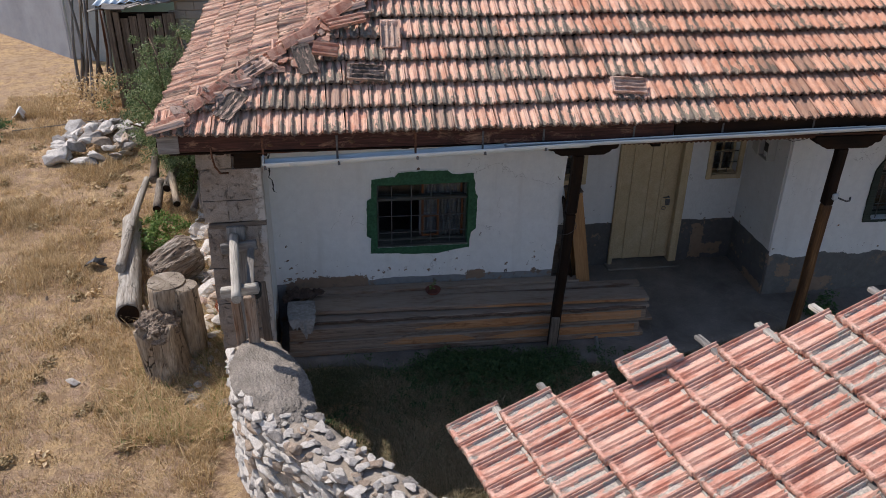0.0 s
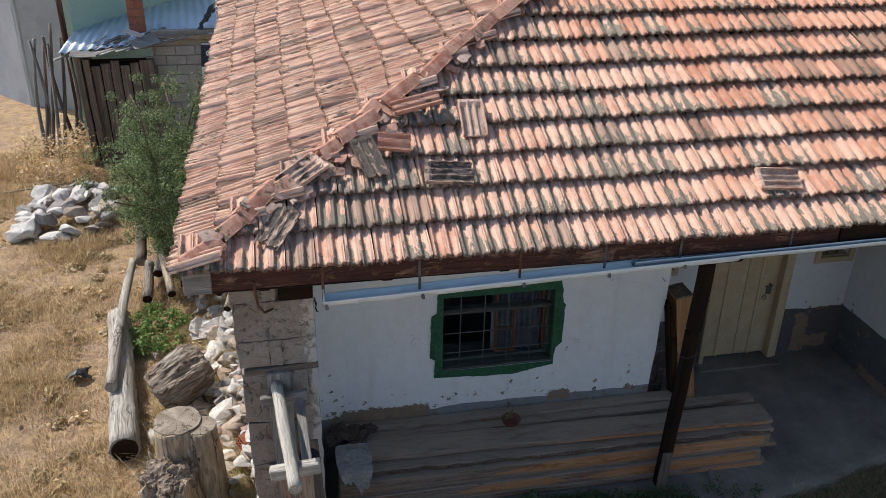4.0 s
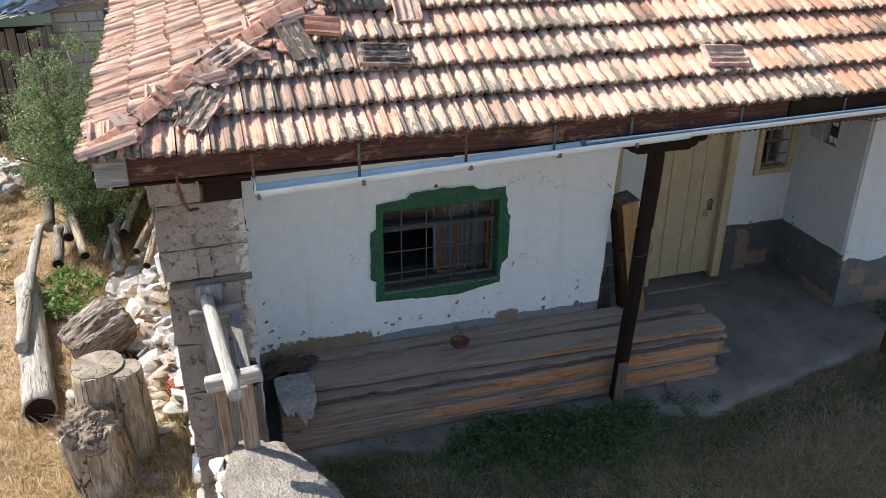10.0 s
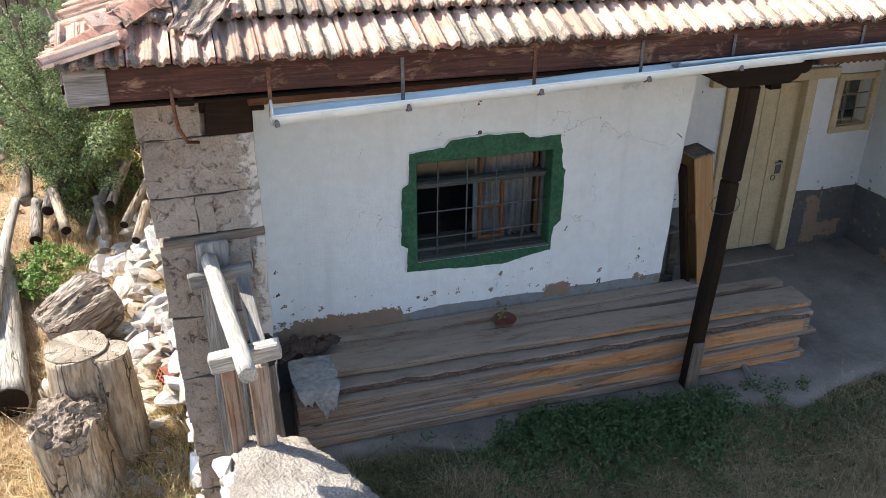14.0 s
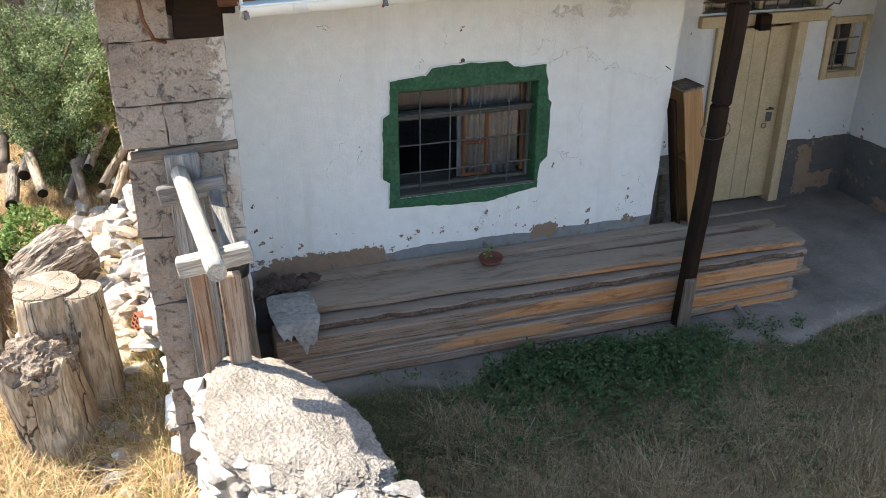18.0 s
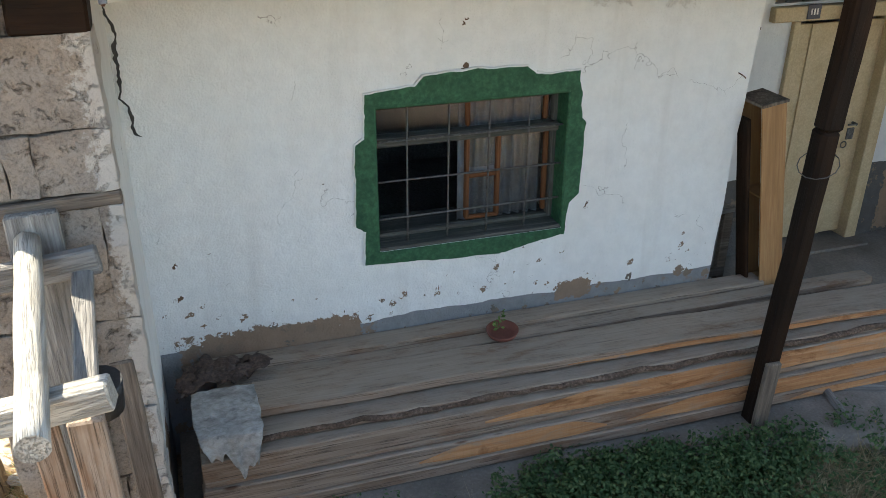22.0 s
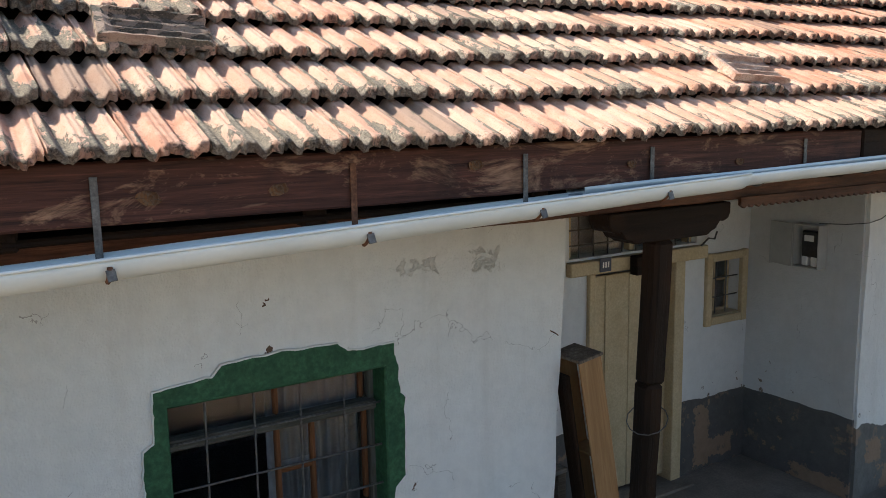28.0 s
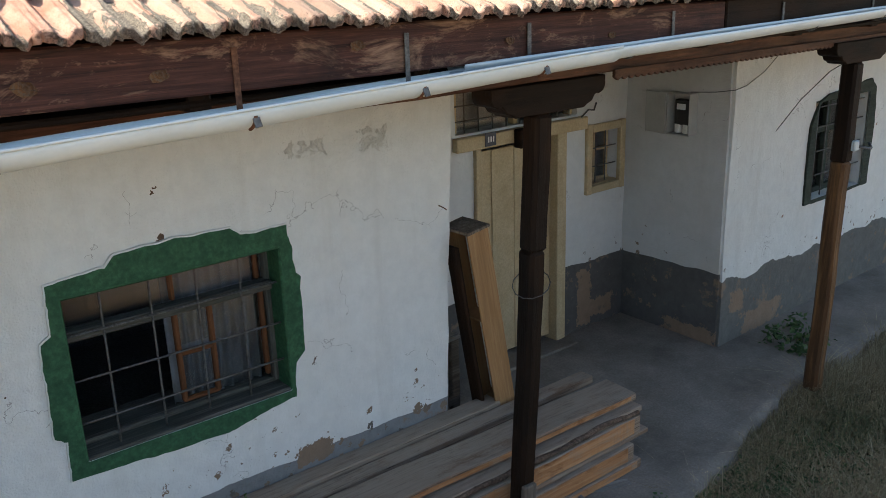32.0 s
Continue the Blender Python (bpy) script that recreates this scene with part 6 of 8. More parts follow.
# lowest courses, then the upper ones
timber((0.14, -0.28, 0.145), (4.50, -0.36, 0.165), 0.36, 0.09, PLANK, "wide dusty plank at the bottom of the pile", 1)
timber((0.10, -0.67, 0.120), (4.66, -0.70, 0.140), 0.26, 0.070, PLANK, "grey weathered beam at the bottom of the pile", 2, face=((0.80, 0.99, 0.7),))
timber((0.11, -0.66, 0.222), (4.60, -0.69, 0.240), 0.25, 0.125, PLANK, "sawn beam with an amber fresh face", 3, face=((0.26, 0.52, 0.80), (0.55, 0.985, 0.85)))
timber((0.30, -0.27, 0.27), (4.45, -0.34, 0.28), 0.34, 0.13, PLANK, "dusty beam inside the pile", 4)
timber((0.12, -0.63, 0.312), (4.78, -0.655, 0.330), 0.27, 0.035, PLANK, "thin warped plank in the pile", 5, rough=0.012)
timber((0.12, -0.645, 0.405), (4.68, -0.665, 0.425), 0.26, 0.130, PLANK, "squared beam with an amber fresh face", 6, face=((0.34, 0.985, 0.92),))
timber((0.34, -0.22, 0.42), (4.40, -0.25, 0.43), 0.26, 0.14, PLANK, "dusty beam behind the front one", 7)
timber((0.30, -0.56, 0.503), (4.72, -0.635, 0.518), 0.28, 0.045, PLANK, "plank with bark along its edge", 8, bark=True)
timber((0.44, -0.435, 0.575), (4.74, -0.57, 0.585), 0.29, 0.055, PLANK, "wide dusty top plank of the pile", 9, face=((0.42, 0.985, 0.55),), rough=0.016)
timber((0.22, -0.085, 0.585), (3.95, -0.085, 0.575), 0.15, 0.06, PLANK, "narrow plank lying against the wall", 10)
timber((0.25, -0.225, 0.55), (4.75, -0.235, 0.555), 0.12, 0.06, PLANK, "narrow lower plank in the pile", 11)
st = thing("wood_offcut", (4.1, -0.85, 0.03), "round stick under the end of the timber pile", "stick")
rod("body", (4.06, -0.70, 0.125), (3.97, -1.10, 0.105), 0.03, 0.028, GREYWOOD, st)
st = thing("wood_offcut", (4.4, -0.9, 0.03), "thin board offcut on the concrete", "board")
beam("body", (4.18, -0.80, 0.108), (4.45, -0.90, 0.105), 0.07, 0.02, GREYWOOD, st)
for x in (0.7, 2.4):
    st = thing("bearer", (x, -0.45, 0.05), "short wooden bearer under the timber pile", "bearer", "bearers under the pile")
    beam("body", (x, -0.12, 0.088), (x, -0.66, 0.085), 0.09, 0.03, GREYWOOD, st)

# dish with a seedling
dish = thing("clay_dish", (1.97, -0.22, 0.64), "shallow red clay dish with a few green sprigs on the planks", "dish")
bm = bmesh.new()
prof = [(0.0, 0.0), (0.075, 0.0), (0.10, 0.02), (0.115, 0.055), (0.108, 0.055), (0.094, 0.025), (0.07, 0.012), (0.0, 0.012)]
loops = [[bm.verts.new((r * math.cos(a * math.pi / 14), r * math.sin(a * math.pi / 14), z)) for a in range(28)] for r, z in prof if r > 0]
for a, b in zip(loops, loops[1:]):
    for i in range(28):
        bm.faces.new((a[i], a[(i + 1) % 28], b[(i + 1) % 28], b[i])).smooth = True
bm.faces.new(loops[0][::-1])
bm.faces.new(loops[-1])
part("bowl", bm, POT, dish, m=trs(1.965, -0.27, 0.604, 5, -3, 0, 0.88))


def leafy(center, spread, n, size, rnd, up=0.3, squash=1.0):
    """Loose leaves about a centre: verts and faces."""
    vs, fs = [], []
    for _ in range(n):
        d = Vector((rnd.gauss(0, 1), rnd.gauss(0, 1), rnd.gauss(0, 1) * squash))
        d = d.normalized() * spread * rnd.uniform(0.15, 1.0) ** 0.6
        p = Vector(center) + Vector((d.x, d.y, d.z * squash))
        nrm = (d.normalized() + Vector((rnd.gauss(0, 0.6), rnd.gauss(0, 0.6), up + rnd.gauss(0, 0.5)))).normalized()
        t = nrm.orthogonal().normalized()
        t.rotate(Matrix.Rotation(rnd.uniform(0, 6.28), 3, nrm))
        w = nrm.cross(t)
        s = size * rnd.uniform(0.6, 1.3)
        b = len(vs)
        vs += [p, p + t * s * 0.5 + w * s * 0.28 + nrm * s * 0.08, p + t * s, p + t * s * 0.5 - w * s * 0.28 + nrm * s * 0.08]
        fs.append((b, b + 1, b + 2, b + 3))
    return vs, fs


def leaves(name, clumps, material, parent, label="", seed=1):
    rnd = random.Random(seed)
    vs, fs = [], []
    for c, spread, n, size, up, sq in clumps:
        v, f_ = leafy(c, spread, n, size, rnd, up, sq)
        b = len(vs)
        vs += v
        fs += [tuple(i + b for i in q) for q in f_]
    return pyd(name, vs, fs, material, parent, label)


leaves("sprig", [((1.95, -0.22, 0.66), 0.03, 14, 0.03, 0.8, 1.2), ((1.985, -0.20, 0.70), 0.03, 10, 0.03, 0.8, 1.3)], NETTLE, dish, "green sprigs")


# sack and rag at the pile's end; the rag stands for bark pieces
def drape(name, grid, material, label, category, seed, crumple=0.02, thick=0.006, freq=9.0):
    """A cloth or sheet over a grid of corner points, crumpled."""
    nu, nv = len(grid) - 1, len(grid[0]) - 1
    sub = 10
    vs, fs = [], []
    nu2, nv2 = nu * sub, nv * sub
    for i in range(nu2 + 1):
        for j in range(nv2 + 1):
            u, v = min(i // sub, nu - 1), min(j // sub, nv - 1)
            a, b = i / sub - u, j / sub - v
            p = Vector(grid[u][v]).lerp(Vector(grid[u + 1][v]), a).lerp(Vector(grid[u][v + 1]).lerp(Vector(grid[u + 1][v + 1]), a), b)
            q = p * freq
            vs.append(p + Vector((wob(q, 1, seed), wob(q, 1, seed + 5), wob(q, 1, seed + 11))) * crumple + Vector((wob(q, 2.7, seed), wob(q, 2.7, seed + 5), 0)) * crumple * 0.5)
    for i in range(nu2):
        for j in range(nv2):
            a = i * (nv2 + 1) + j
            fs.append((a, a + 1, a + nv2 + 2, a + nv2 + 1))
    ob = pyd(name, vs, fs, material, None, "", None, True)
    md = ob.modifiers.new("thickness", "SOLIDIFY")
    md.thickness = thick
    return tagged(ob, label, category)


vs, fs = [], []
nu, nv = 44, 50
for i in range(nu + 1):
    u = i / nu
    drop = 0.30 - 0.22 * abs(u - 0.75) + 0.04 * math.sin(13 * u) + 0.02 * math.sin(31 * u)
    for j in range(nv + 1):
        v = j / nv
        s = v * (0.30 + drop)
        if s < 0.37:
            y, z = -0.40 - s, 0.665 - 0.10 * s
        else:
            y, z = -0.775 - 0.03 * min(1, (s - 0.37) * 4), 0.628 - (s - 0.37)
        hang = max(0.0, min(1.0, (s - 0.31) * 4))
        fold = 0.030 * hang * (abs(math.sin(7.5 * u + 1.5 * v)) + 0.4 * math.sin(19 * u - 4 * v))
        p = Vector((0.11 + 0.34 * u + 0.12 * hang * v * (0.6 - u), y - fold - 0.01, z))
        vs.append(p + Vector((wob(p, 14, 3), wob(p, 14, 7), wob(p, 14, 11))) * 0.010 + Vector((0, wob(p, 38, 5), wob(p, 38, 9))) * 0.005)
for i in range(nu):
    for j in range(nv):
        a = i * (nv + 1) + j
        fs.append((a, a + 1, a + nv + 2, a + nv + 1))
sk = pyd("sack", vs, fs, SACK, None, "", None, True)
md = sk.modifiers.new("thickness", "SOLIDIFY")
md.thickness = 0.004
tagged(sk, "soiled grey cement sack draped over the beam ends", "sack")
drape("rag", [[(0.08, -0.12, 0.65), (0.22, -0.07, 0.665), (0.36, -0.12, 0.67), (0.50, -0.10, 0.65)], [(0.06, -0.26, 0.65), (0.20, -0.21, 0.69), (0.34, -0.24, 0.66), (0.58, -0.20, 0.65)], [(0.05, -0.38, 0.62), (0.17, -0.33, 0.655), (0.30, -0.36, 0.665), (0.42, -0.30, 0.65)]],
      HIDE, "dark brown crumpled sheet standing for bark pieces on the planks", "rag", 6, 0.036, 0.005, 22.0)

# ---- leaning crate and bits in the recess ----
crate = thing("tall_crate", (3.95, -0.1, 0.05), "tall narrow wooden crate leaning against the wall end", "crate")
CRATE = wood("varnished_pine", (0.22, 0.11, 0.045), (0.40, 0.22, 0.095), (0.50, 0.30, 0.145), 0.8, 14.0, 0.65, 0.3, 0.002, stain=(0.30, 0.17, 0.08))
LEAN = span((4.095, -0.02, 0.09), (3.80, 0.0, 1.86))
half = 0.896
part("front_panel", box(2 * half, 0.175, 0.016, 0.003, (8, 1, 0), 0.002), CRATE, crate, "orange varnished front", LEAN @ trs(0, 0, 0.118))
part("back_panel", box(2 * half, 0.175, 0.016, 0.003, (8, 1, 0), 0.002), CRATE, crate, "", LEAN @ trs(0, 0, -0.118))
part("side_panel", box(2 * half, 0.014, 0.215, 0.003, (8, 0, 1), 0.002), CRATE, crate, "", LEAN @ trs(0, -0.08, 0))
part("lining", box(1.4 * half, 0.008, 0.20, 0.002), WHITEPLASTIC, crate, "pale board inside the open side", LEAN @ trs(0.22, -0.066, 0))
part("top_panel", box(0.020, 0.195, 0.275, 0.004, (0, 1, 1), 0.002), SHEDWOOD, crate, "dusty brown top", LEAN @ trs(half + 0.011, 0, 0))
part("bottom_panel", box(0.016, 0.16, 0.21, 0.003), CRATE, crate, "", LEAN @ trs(-half + 0.01, 0, 0))
for z in (-0.45, 0.25):
    part("shelf", box(0.014, 0.13, 0.21, 0.002), CRATE, crate, "", LEAN @ trs(z, 0, 0))
bd = thing("leaning_board", (3.72, 0.1, 0.05), "dark board leaning inside the recess", "board")
beam("body", (3.945, -0.02, 0.09), (3.682, 0.0, 1.76), 0.028, 0.12, BLACKWOOD, bd)
sb = thing("wooden_stand", (3.78, 0.12, 0.08), "small old wooden stand in the recess", "stand")
part("top", box(0.20, 0.28, 0.03, 0.005, (1, 1, 0), 0.004), GREYWOOD, sb, m=trs(3.75, 0.29, 1.02, 0, 0, 5))
for x in (3.69, 3.82):
    for y in (0.19, 0.39):
        part("leg", box(0.07, 0.05, 0.93, 0.006, (0, 0, 3), 0.005, x), SHEDWOOD, sb, m=trs(x, y, 0.54))
for z in (0.25, 0.55):
    part("rail", box(0.16, 0.03, 0.06, 0.004), SHEDWOOD, sb, m=trs(3.755, 0.155, z))

# ---- meter box, number plate, bell box, wires ----
mb = thing("meter_box", (6.55, 0.35, 2.06), "grey electric meter box with its lid standing open", "meter box")
for y in (0.235, 0.465):
    part("side", box(0.12, 0.008, 0.35, 0.002), BOXGREY, mb, m=trs(6.56, y, 2.235))
for z in (2.06, 2.41):
    part("side", box(0.12, 0.238, 0.008, 0.002), BOXGREY, mb, m=trs(6.56, 0.35, z))
part("back", box(0.008, 0.23, 0.35), BOXGREY, mb, m=trs(6.612, 0.35, 2.235))
part("lid", box(0.010, 0.26, 0.36, 0.003, (0, 1, 1), 0.002), BOXGREY, mb, "open hinged lid", trs(6.515, 0.595, 2.235, 0, 0, -12))
part("meter", box(0.07, 0.15, 0.22, 0.012), BLACK, mb, "black meter", trs(6.57, 0.34, 2.25))
part("dial", box(0.006, 0.09, 0.05, 0.004), WHITEPLASTIC, mb, m=trs(6.533, 0.34, 2.30))
for y in (0.30, 0.38):
    part("fuse", box(0.05, 0.05, 0.09, 0.006), WHITEPLASTIC, mb, "white fuse holder", trs(6.565, y, 2.115))
npl = thing("number_plate", (5.0, 0.93, 2.17), "small dark blue enamel house number plate", "sign")
part("plate", box(0.12, 0.006, 0.11, 0.018), NAVY, npl, m=trs(4.87, 0.931, 2.18))
for i in range(3):
    part("bar", box(0.012, 0.003, 0.045), WHITEPLASTIC, npl, m=trs(4.845 + 0.026 * i, 0.9265, 2.18))
bb = thing("wooden_block", (5.32, 0.92, 2.15), "dark wooden block fixed to the lintel", "block")
part("body", box(0.13, 0.09, 0.15, 0.008, (1, 0, 1), 0.003), BLACKWOOD, bb, m=trs(5.19, 0.89, 2.15))
tagged(wire("cable", [(6.60, 0.30, 2.42), (6.59, 0.05, 2.44), (6.60, -0.13, 2.47), (6.75, -0.13, 2.49), (7.0, -0.13, 2.58), (7.2, -0.13, 2.70), (7.45, -0.13, 2.70), (7.9, -0.125, 2.76)], 0.004, IRON), "thin dark cable slung along the whitewashed wall", "cable")
tagged(wire("cable", [(6.90, -1.0, 2.80), (7.0, -0.7, 2.62), (7.15, -0.4, 2.36), (7.25, -0.14, 2.05)], 0.004, IRON), "thin cable hanging from the porch beam", "cable")
tagged(wire("cable", [(5.94, 0.94, 2.22), (6.02, 0.93, 2.28), (6.08, 0.92, 2.27), (6.12, 0.93, 2.33)], 0.008, IRON), "twisted wire end at the lintel", "cable")
nail = tagged(wire("nail", [(3.585, 0.0, 2.05), (3.585, -0.05, 2.045), (3.60, -0.06, 2.03)], 0.004, RUST), "bent rusty nail in the whitewashed wall", "nail")

# ---- old timbers by the wing wall ----
gate = thing("old_gate_timbers", (-0.3, -1.4, 0.0), "weathered upright boards and bleached pole lashed to the wall end", "timber frame")
beam("upright", (-0.33, -1.08, -0.3), (-0.36, -1.07, 2.07), 0.20, 0.05, GREYWOOD, gate, "grey upright board against the stone", rough=0.008, seed=2)
beam("cross_piece", (-0.52, -1.20, 1.86), (-0.13, -1.20, 1.90), 0.06, 0.11, GREYWOOD, gate, "split grey cross piece", rough=0.01, seed=5)
rod("pole", (-0.385, -1.10, 1.96), (-0.275, -2.30, 1.86), 0.050, 0.050, BONE, gate, "bleached cracked pole", 14, 14, 0.10, 3)
beam("cross_piece", (-0.46, -1.98, 1.76), (-0.08, -2.02, 1.82), 0.085, 0.10, BONE, gate, "bleached squared cross piece", rough=0.008, seed=9)
beam("rail", (-0.20, -1.12, 1.86), (-0.17, -1.95, 1.72), 0.08, 0.05, GREYWOOD, gate, "blue-grey rail below the pole", rough=0.01, seed=12)
beam("upright", (-0.17, -1.80, -0.1), (-0.20, -1.84, 1.62), 0.12, 0.06, PLANK, gate, "brown squared upright", rough=0.006, seed=14)
beam("upright", (-0.31, -1.70, -0.3), (-0.36, -1.72, 1.60), 0.10, 0.04, PLANK, gate, "brown upright board", rough=0.006, seed=15)
beam("upright", (-0.05, -1.45, 0.0), (-0.12, -1.25, 1.45), 0.10, 0.03, SHEDWOOD, gate, "thin leaning dark slat", rough=0.006, seed=17)
tub = thing("black_bucket", (-0.15, -1.72, 1.55), "black plastic pot wedged on the upright", "bucket")
part("body", rod_bm(0.13, 0.075, 0.085, 16, 2, 0), BLACK, tub, m=span((-0.155, -1.72, 1.56), (-0.155, -1.74, 1.69)))

# ---- garden wall ----
def along(d):
    """A point on the garden wall's line, d metres from its start, and its direction."""
    for a, b in zip(FENCE, FENCE[1:]):
        n = (b - a).length
        if d <= n:
            return a + (b - a) * (d / n), (b - a) / n
        d -= n
    return FENCE[-1], (FENCE[-1] - FENCE[-2]).normalized()


total = sum((b - a).length for a, b in zip(FENCE, FENCE[1:]))


def wall_half(d):
    return 0.27 - 0.03 * min(1, d / 2)


bm = bmesh.new()
rings = []
N = 70
for i in range(N + 1):
    d = total * i / N
    c, t = along(d)
    nrm = Vector((t.y, -t.x))
    w = wall_half(d) + 0.02 * wob((d, 0, 0), 2.0)
    top = 0.93 + 0.05 * wob((d, 3, 0), 1.3) - 0.05 * min(1, d / 3)
    loop = []
    for k in range(13):
        f = k / 12
        if f < 0.33:
            o, z = 1.0 + 0.10 * (1 - f / 0.33), -0.55 + (top + 0.55 - 0.06) * (f / 0.33)
        elif f > 0.67:
            o, z = -1.0 - 0.06 * (f - 0.67) / 0.33, -0.55 + (top + 0.55 - 0.06) * ((1 - f) / 0.33)
        else:
            g_ = (f - 0.33) / 0.34
            o, z = math.cos(g_ * math.pi), top - 0.05 + 0.07 * math.sin(g_ * math.pi)
        p = c + Vector((-t.y, t.x)) * o * w
        q = (p.x + 0.015 * wob((d, k, 0), 3.0), p.y + 0.015 * wob((d, k, 5), 3.0), z + 0.015 * wob((d, k, 9), 2.5))
        loop.append(bm.verts.new(q))
    rings.append(loop)
for a, b in zip(rings, rings[1:]):
    for k in range(12):
        bm.faces.new((a[k], b[k], b[k + 1], a[k + 1]))
bm.faces.new(rings[0])
bm.faces.new(rings[-1][::-1])
bmesh.ops.recalc_face_normals(bm, faces=bm.faces[:])
gw = tagged(part("garden_wall", bm, MORTAR, None, smooth=True), "curving rubble garden wall of pale stones in mud mortar", "wall", kind="structure")
# smooth cap on the first stretch
bm = bmesh.new()
bmesh.ops.create_icosphere(bm, subdivisions=6, radius=1.0)
for v in bm.verts:
    p = v.co
    dd = 1 + 0.12 * wob(p, 1.3, 2) + 0.08 * wob(p, 3.5, 5) + 0.05 * wob(p, 9.0, 5) + 0.05 * abs(wob(p, 19.0, 5)) + 0.035 * wob(p, 40.0, 7)
    v.co = Vector((p.x * 0.36, p.y * 0.76, p.z * 0.14)) * dd
    if v.co.z < -0.03:
        v.co.z = -0.03
part("cement_cap", bm, CAP, gw, "rough sandy cement cap on the wall end", trs(0.0, -2.42, 0.91, 3, 2, 22), False)
rg = random.Random(11)
mats = (LIME, LIME, LIME2, LIME, LIME, LIME3)
d = 0.05
nst = 0
while d < total - 0.6:
    c, t = along(d)
    nrm = Vector((t.y, -t.x))
    yard = nrm if fence_side(*(c + nrm * 0.3)) < 0 else -nrm
    ang = math.degrees(math.atan2(t.y, t.x))
    z = -0.48
    while z < 0.90:
        h = rg.uniform(0.06, 0.15)
        p = c + yard * (wall_half(d) - 0.005 + 0.03 * (0.9 - z) / 1.4) + t * rg.uniform(-0.05, 0.05)
        if rg.random() < 0.92:
            stone(trs(p.x, p.y, z + h / 2, rg.uniform(-10, 10), rg.uniform(-20, 20), ang + rg.uniform(-9, 9), rg.uniform(0.15, 0.28), rg.uniform(0.13, 0.17), h * 1.6), mats[rg.randrange(6)], gw)
            nst += 1
        z += h * 1.05
    if d > 0.95:
        for _ in range(7):
            o = rg.uniform(-0.95, 0.95)
            p = c + yard * wall_half(d) * o + t * rg.uniform(-0.06, 0.06)
            s = rg.uniform(0.06, 0.16)
            stone(trs(p.x, p.y, 0.885 + 0.05 * (1 - o * o) + rg.uniform(-0.02, 0.02), rg.uniform(-14, 14), rg.uniform(-14, 14), rg.uniform(0, 360), s * 1.25, s, s * 0.55), mats[rg.randrange(6)], gw)
    d += 0.15
for x, y, z, s in ((-0.42, -2.12, 0.93, 0.16), (-0.30, -1.88, 0.95, 0.12), (0.22, -2.62, 0.95, 0.14), (0.05, -3.0, 0.92, 0.2), (-0.24, -1.80, 1.0, 0.1)):
    stone(trs(x, y, z, 10, 20, 30, s, s * 0.8, s * 0.7), LIME, gw)

# ---- rubble of the side wall ----
sidew = bpy.data.objects["wall_wing_core"]
for i in range(255):
    y = -0.66 + 4.5 * (i % 15) / 14 + rg.uniform(-0.12, 0.12)
    z = -0.35 + 3.2 * (i // 15) / 16 + rg.uniform(-0.08, 0.08)
    s = rg.uniform(0.16, 0.32)
    stone(trs(-0.595 + rg.uniform(-0.03, 0.02), y, z, rg.uniform(-10, 10), rg.uniform(-10, 10), 90 + rg.uniform(-15, 15), s, 0.20, s * 0.75), mats[rg.randrange(6)], sidew)

# ---- yard: stumps, logs, rubble ----
def stump(name, x, y, z0, h, r, label, seed, jag=0.0, lean=(0, 0), lobes=0.12, material=None):
    t = thing(name, (x, y, z0), label, "tree stump", "stumps in the yard")
    bm = bmesh.new()
    n, k = 18, 40
    rr = random.Random(seed)
    loops = []
    for i in range(n + 1):
        f = i / n
        loop = []
        for j in range(k):
            a = 2 * math.pi * j / k
            rad = r * (1 + lobes * wob((math.cos(a), math.sin(a), f * 0.8), 1.3, seed) + 0.05 * wob((math.cos(a) * 3, math.sin(a) * 3, f), 2.0, seed) + 0.18 * (1 - f) ** 3)
            top = h + jag * (wob((math.cos(a), math.sin(a), 0), 2.5, seed + 4) + 0.5 * wob((math.cos(a), math.sin(a), 0), 7, seed))
            loop.append(bm.verts.new((rad * math.cos(a) + lean[0] * f, rad * math.sin(a) + lean[1] * f, top * f)))
        loops.append(loop)
    for a, b in zip(loops, loops[1:]):
        for j in range(k):
            bm.faces.new((a[j], a[(j + 1) % k], b[(j + 1) % k], b[j])).smooth = True
    last = loops[-1]
    for q in (0.8, 0.55, 0.25):
        nl = []
        for j in range(k):
            v = last[j].co
            base = loops[-1][j].co
            c = Vector((lean[0], lean[1], h))
            p = c.lerp(base, q)
            p.z += jag * 0.9 * wob((p.x, p.y, q), 14.0, seed) - jag * 0.4 * (1 - q)
            nl.append(bm.verts.new(p))
        for j in range(k):
            bm.faces.new((last[j], last[(j + 1) % k], nl[(j + 1) % k], nl[j]))
        last = nl
    bm.faces.new(last)
    # local x is the grain: turn the mesh so the trunk runs along x
    rot = Matrix.Rotation(radians(90), 4, "Y")
    bmesh.ops.transform(bm, matrix=rot, verts=bm.verts)
    tk = part("trunk", bm, material or STUMP, t, "", Matrix.Translation((x, y, z0)) @ rot.inverted())
    return t


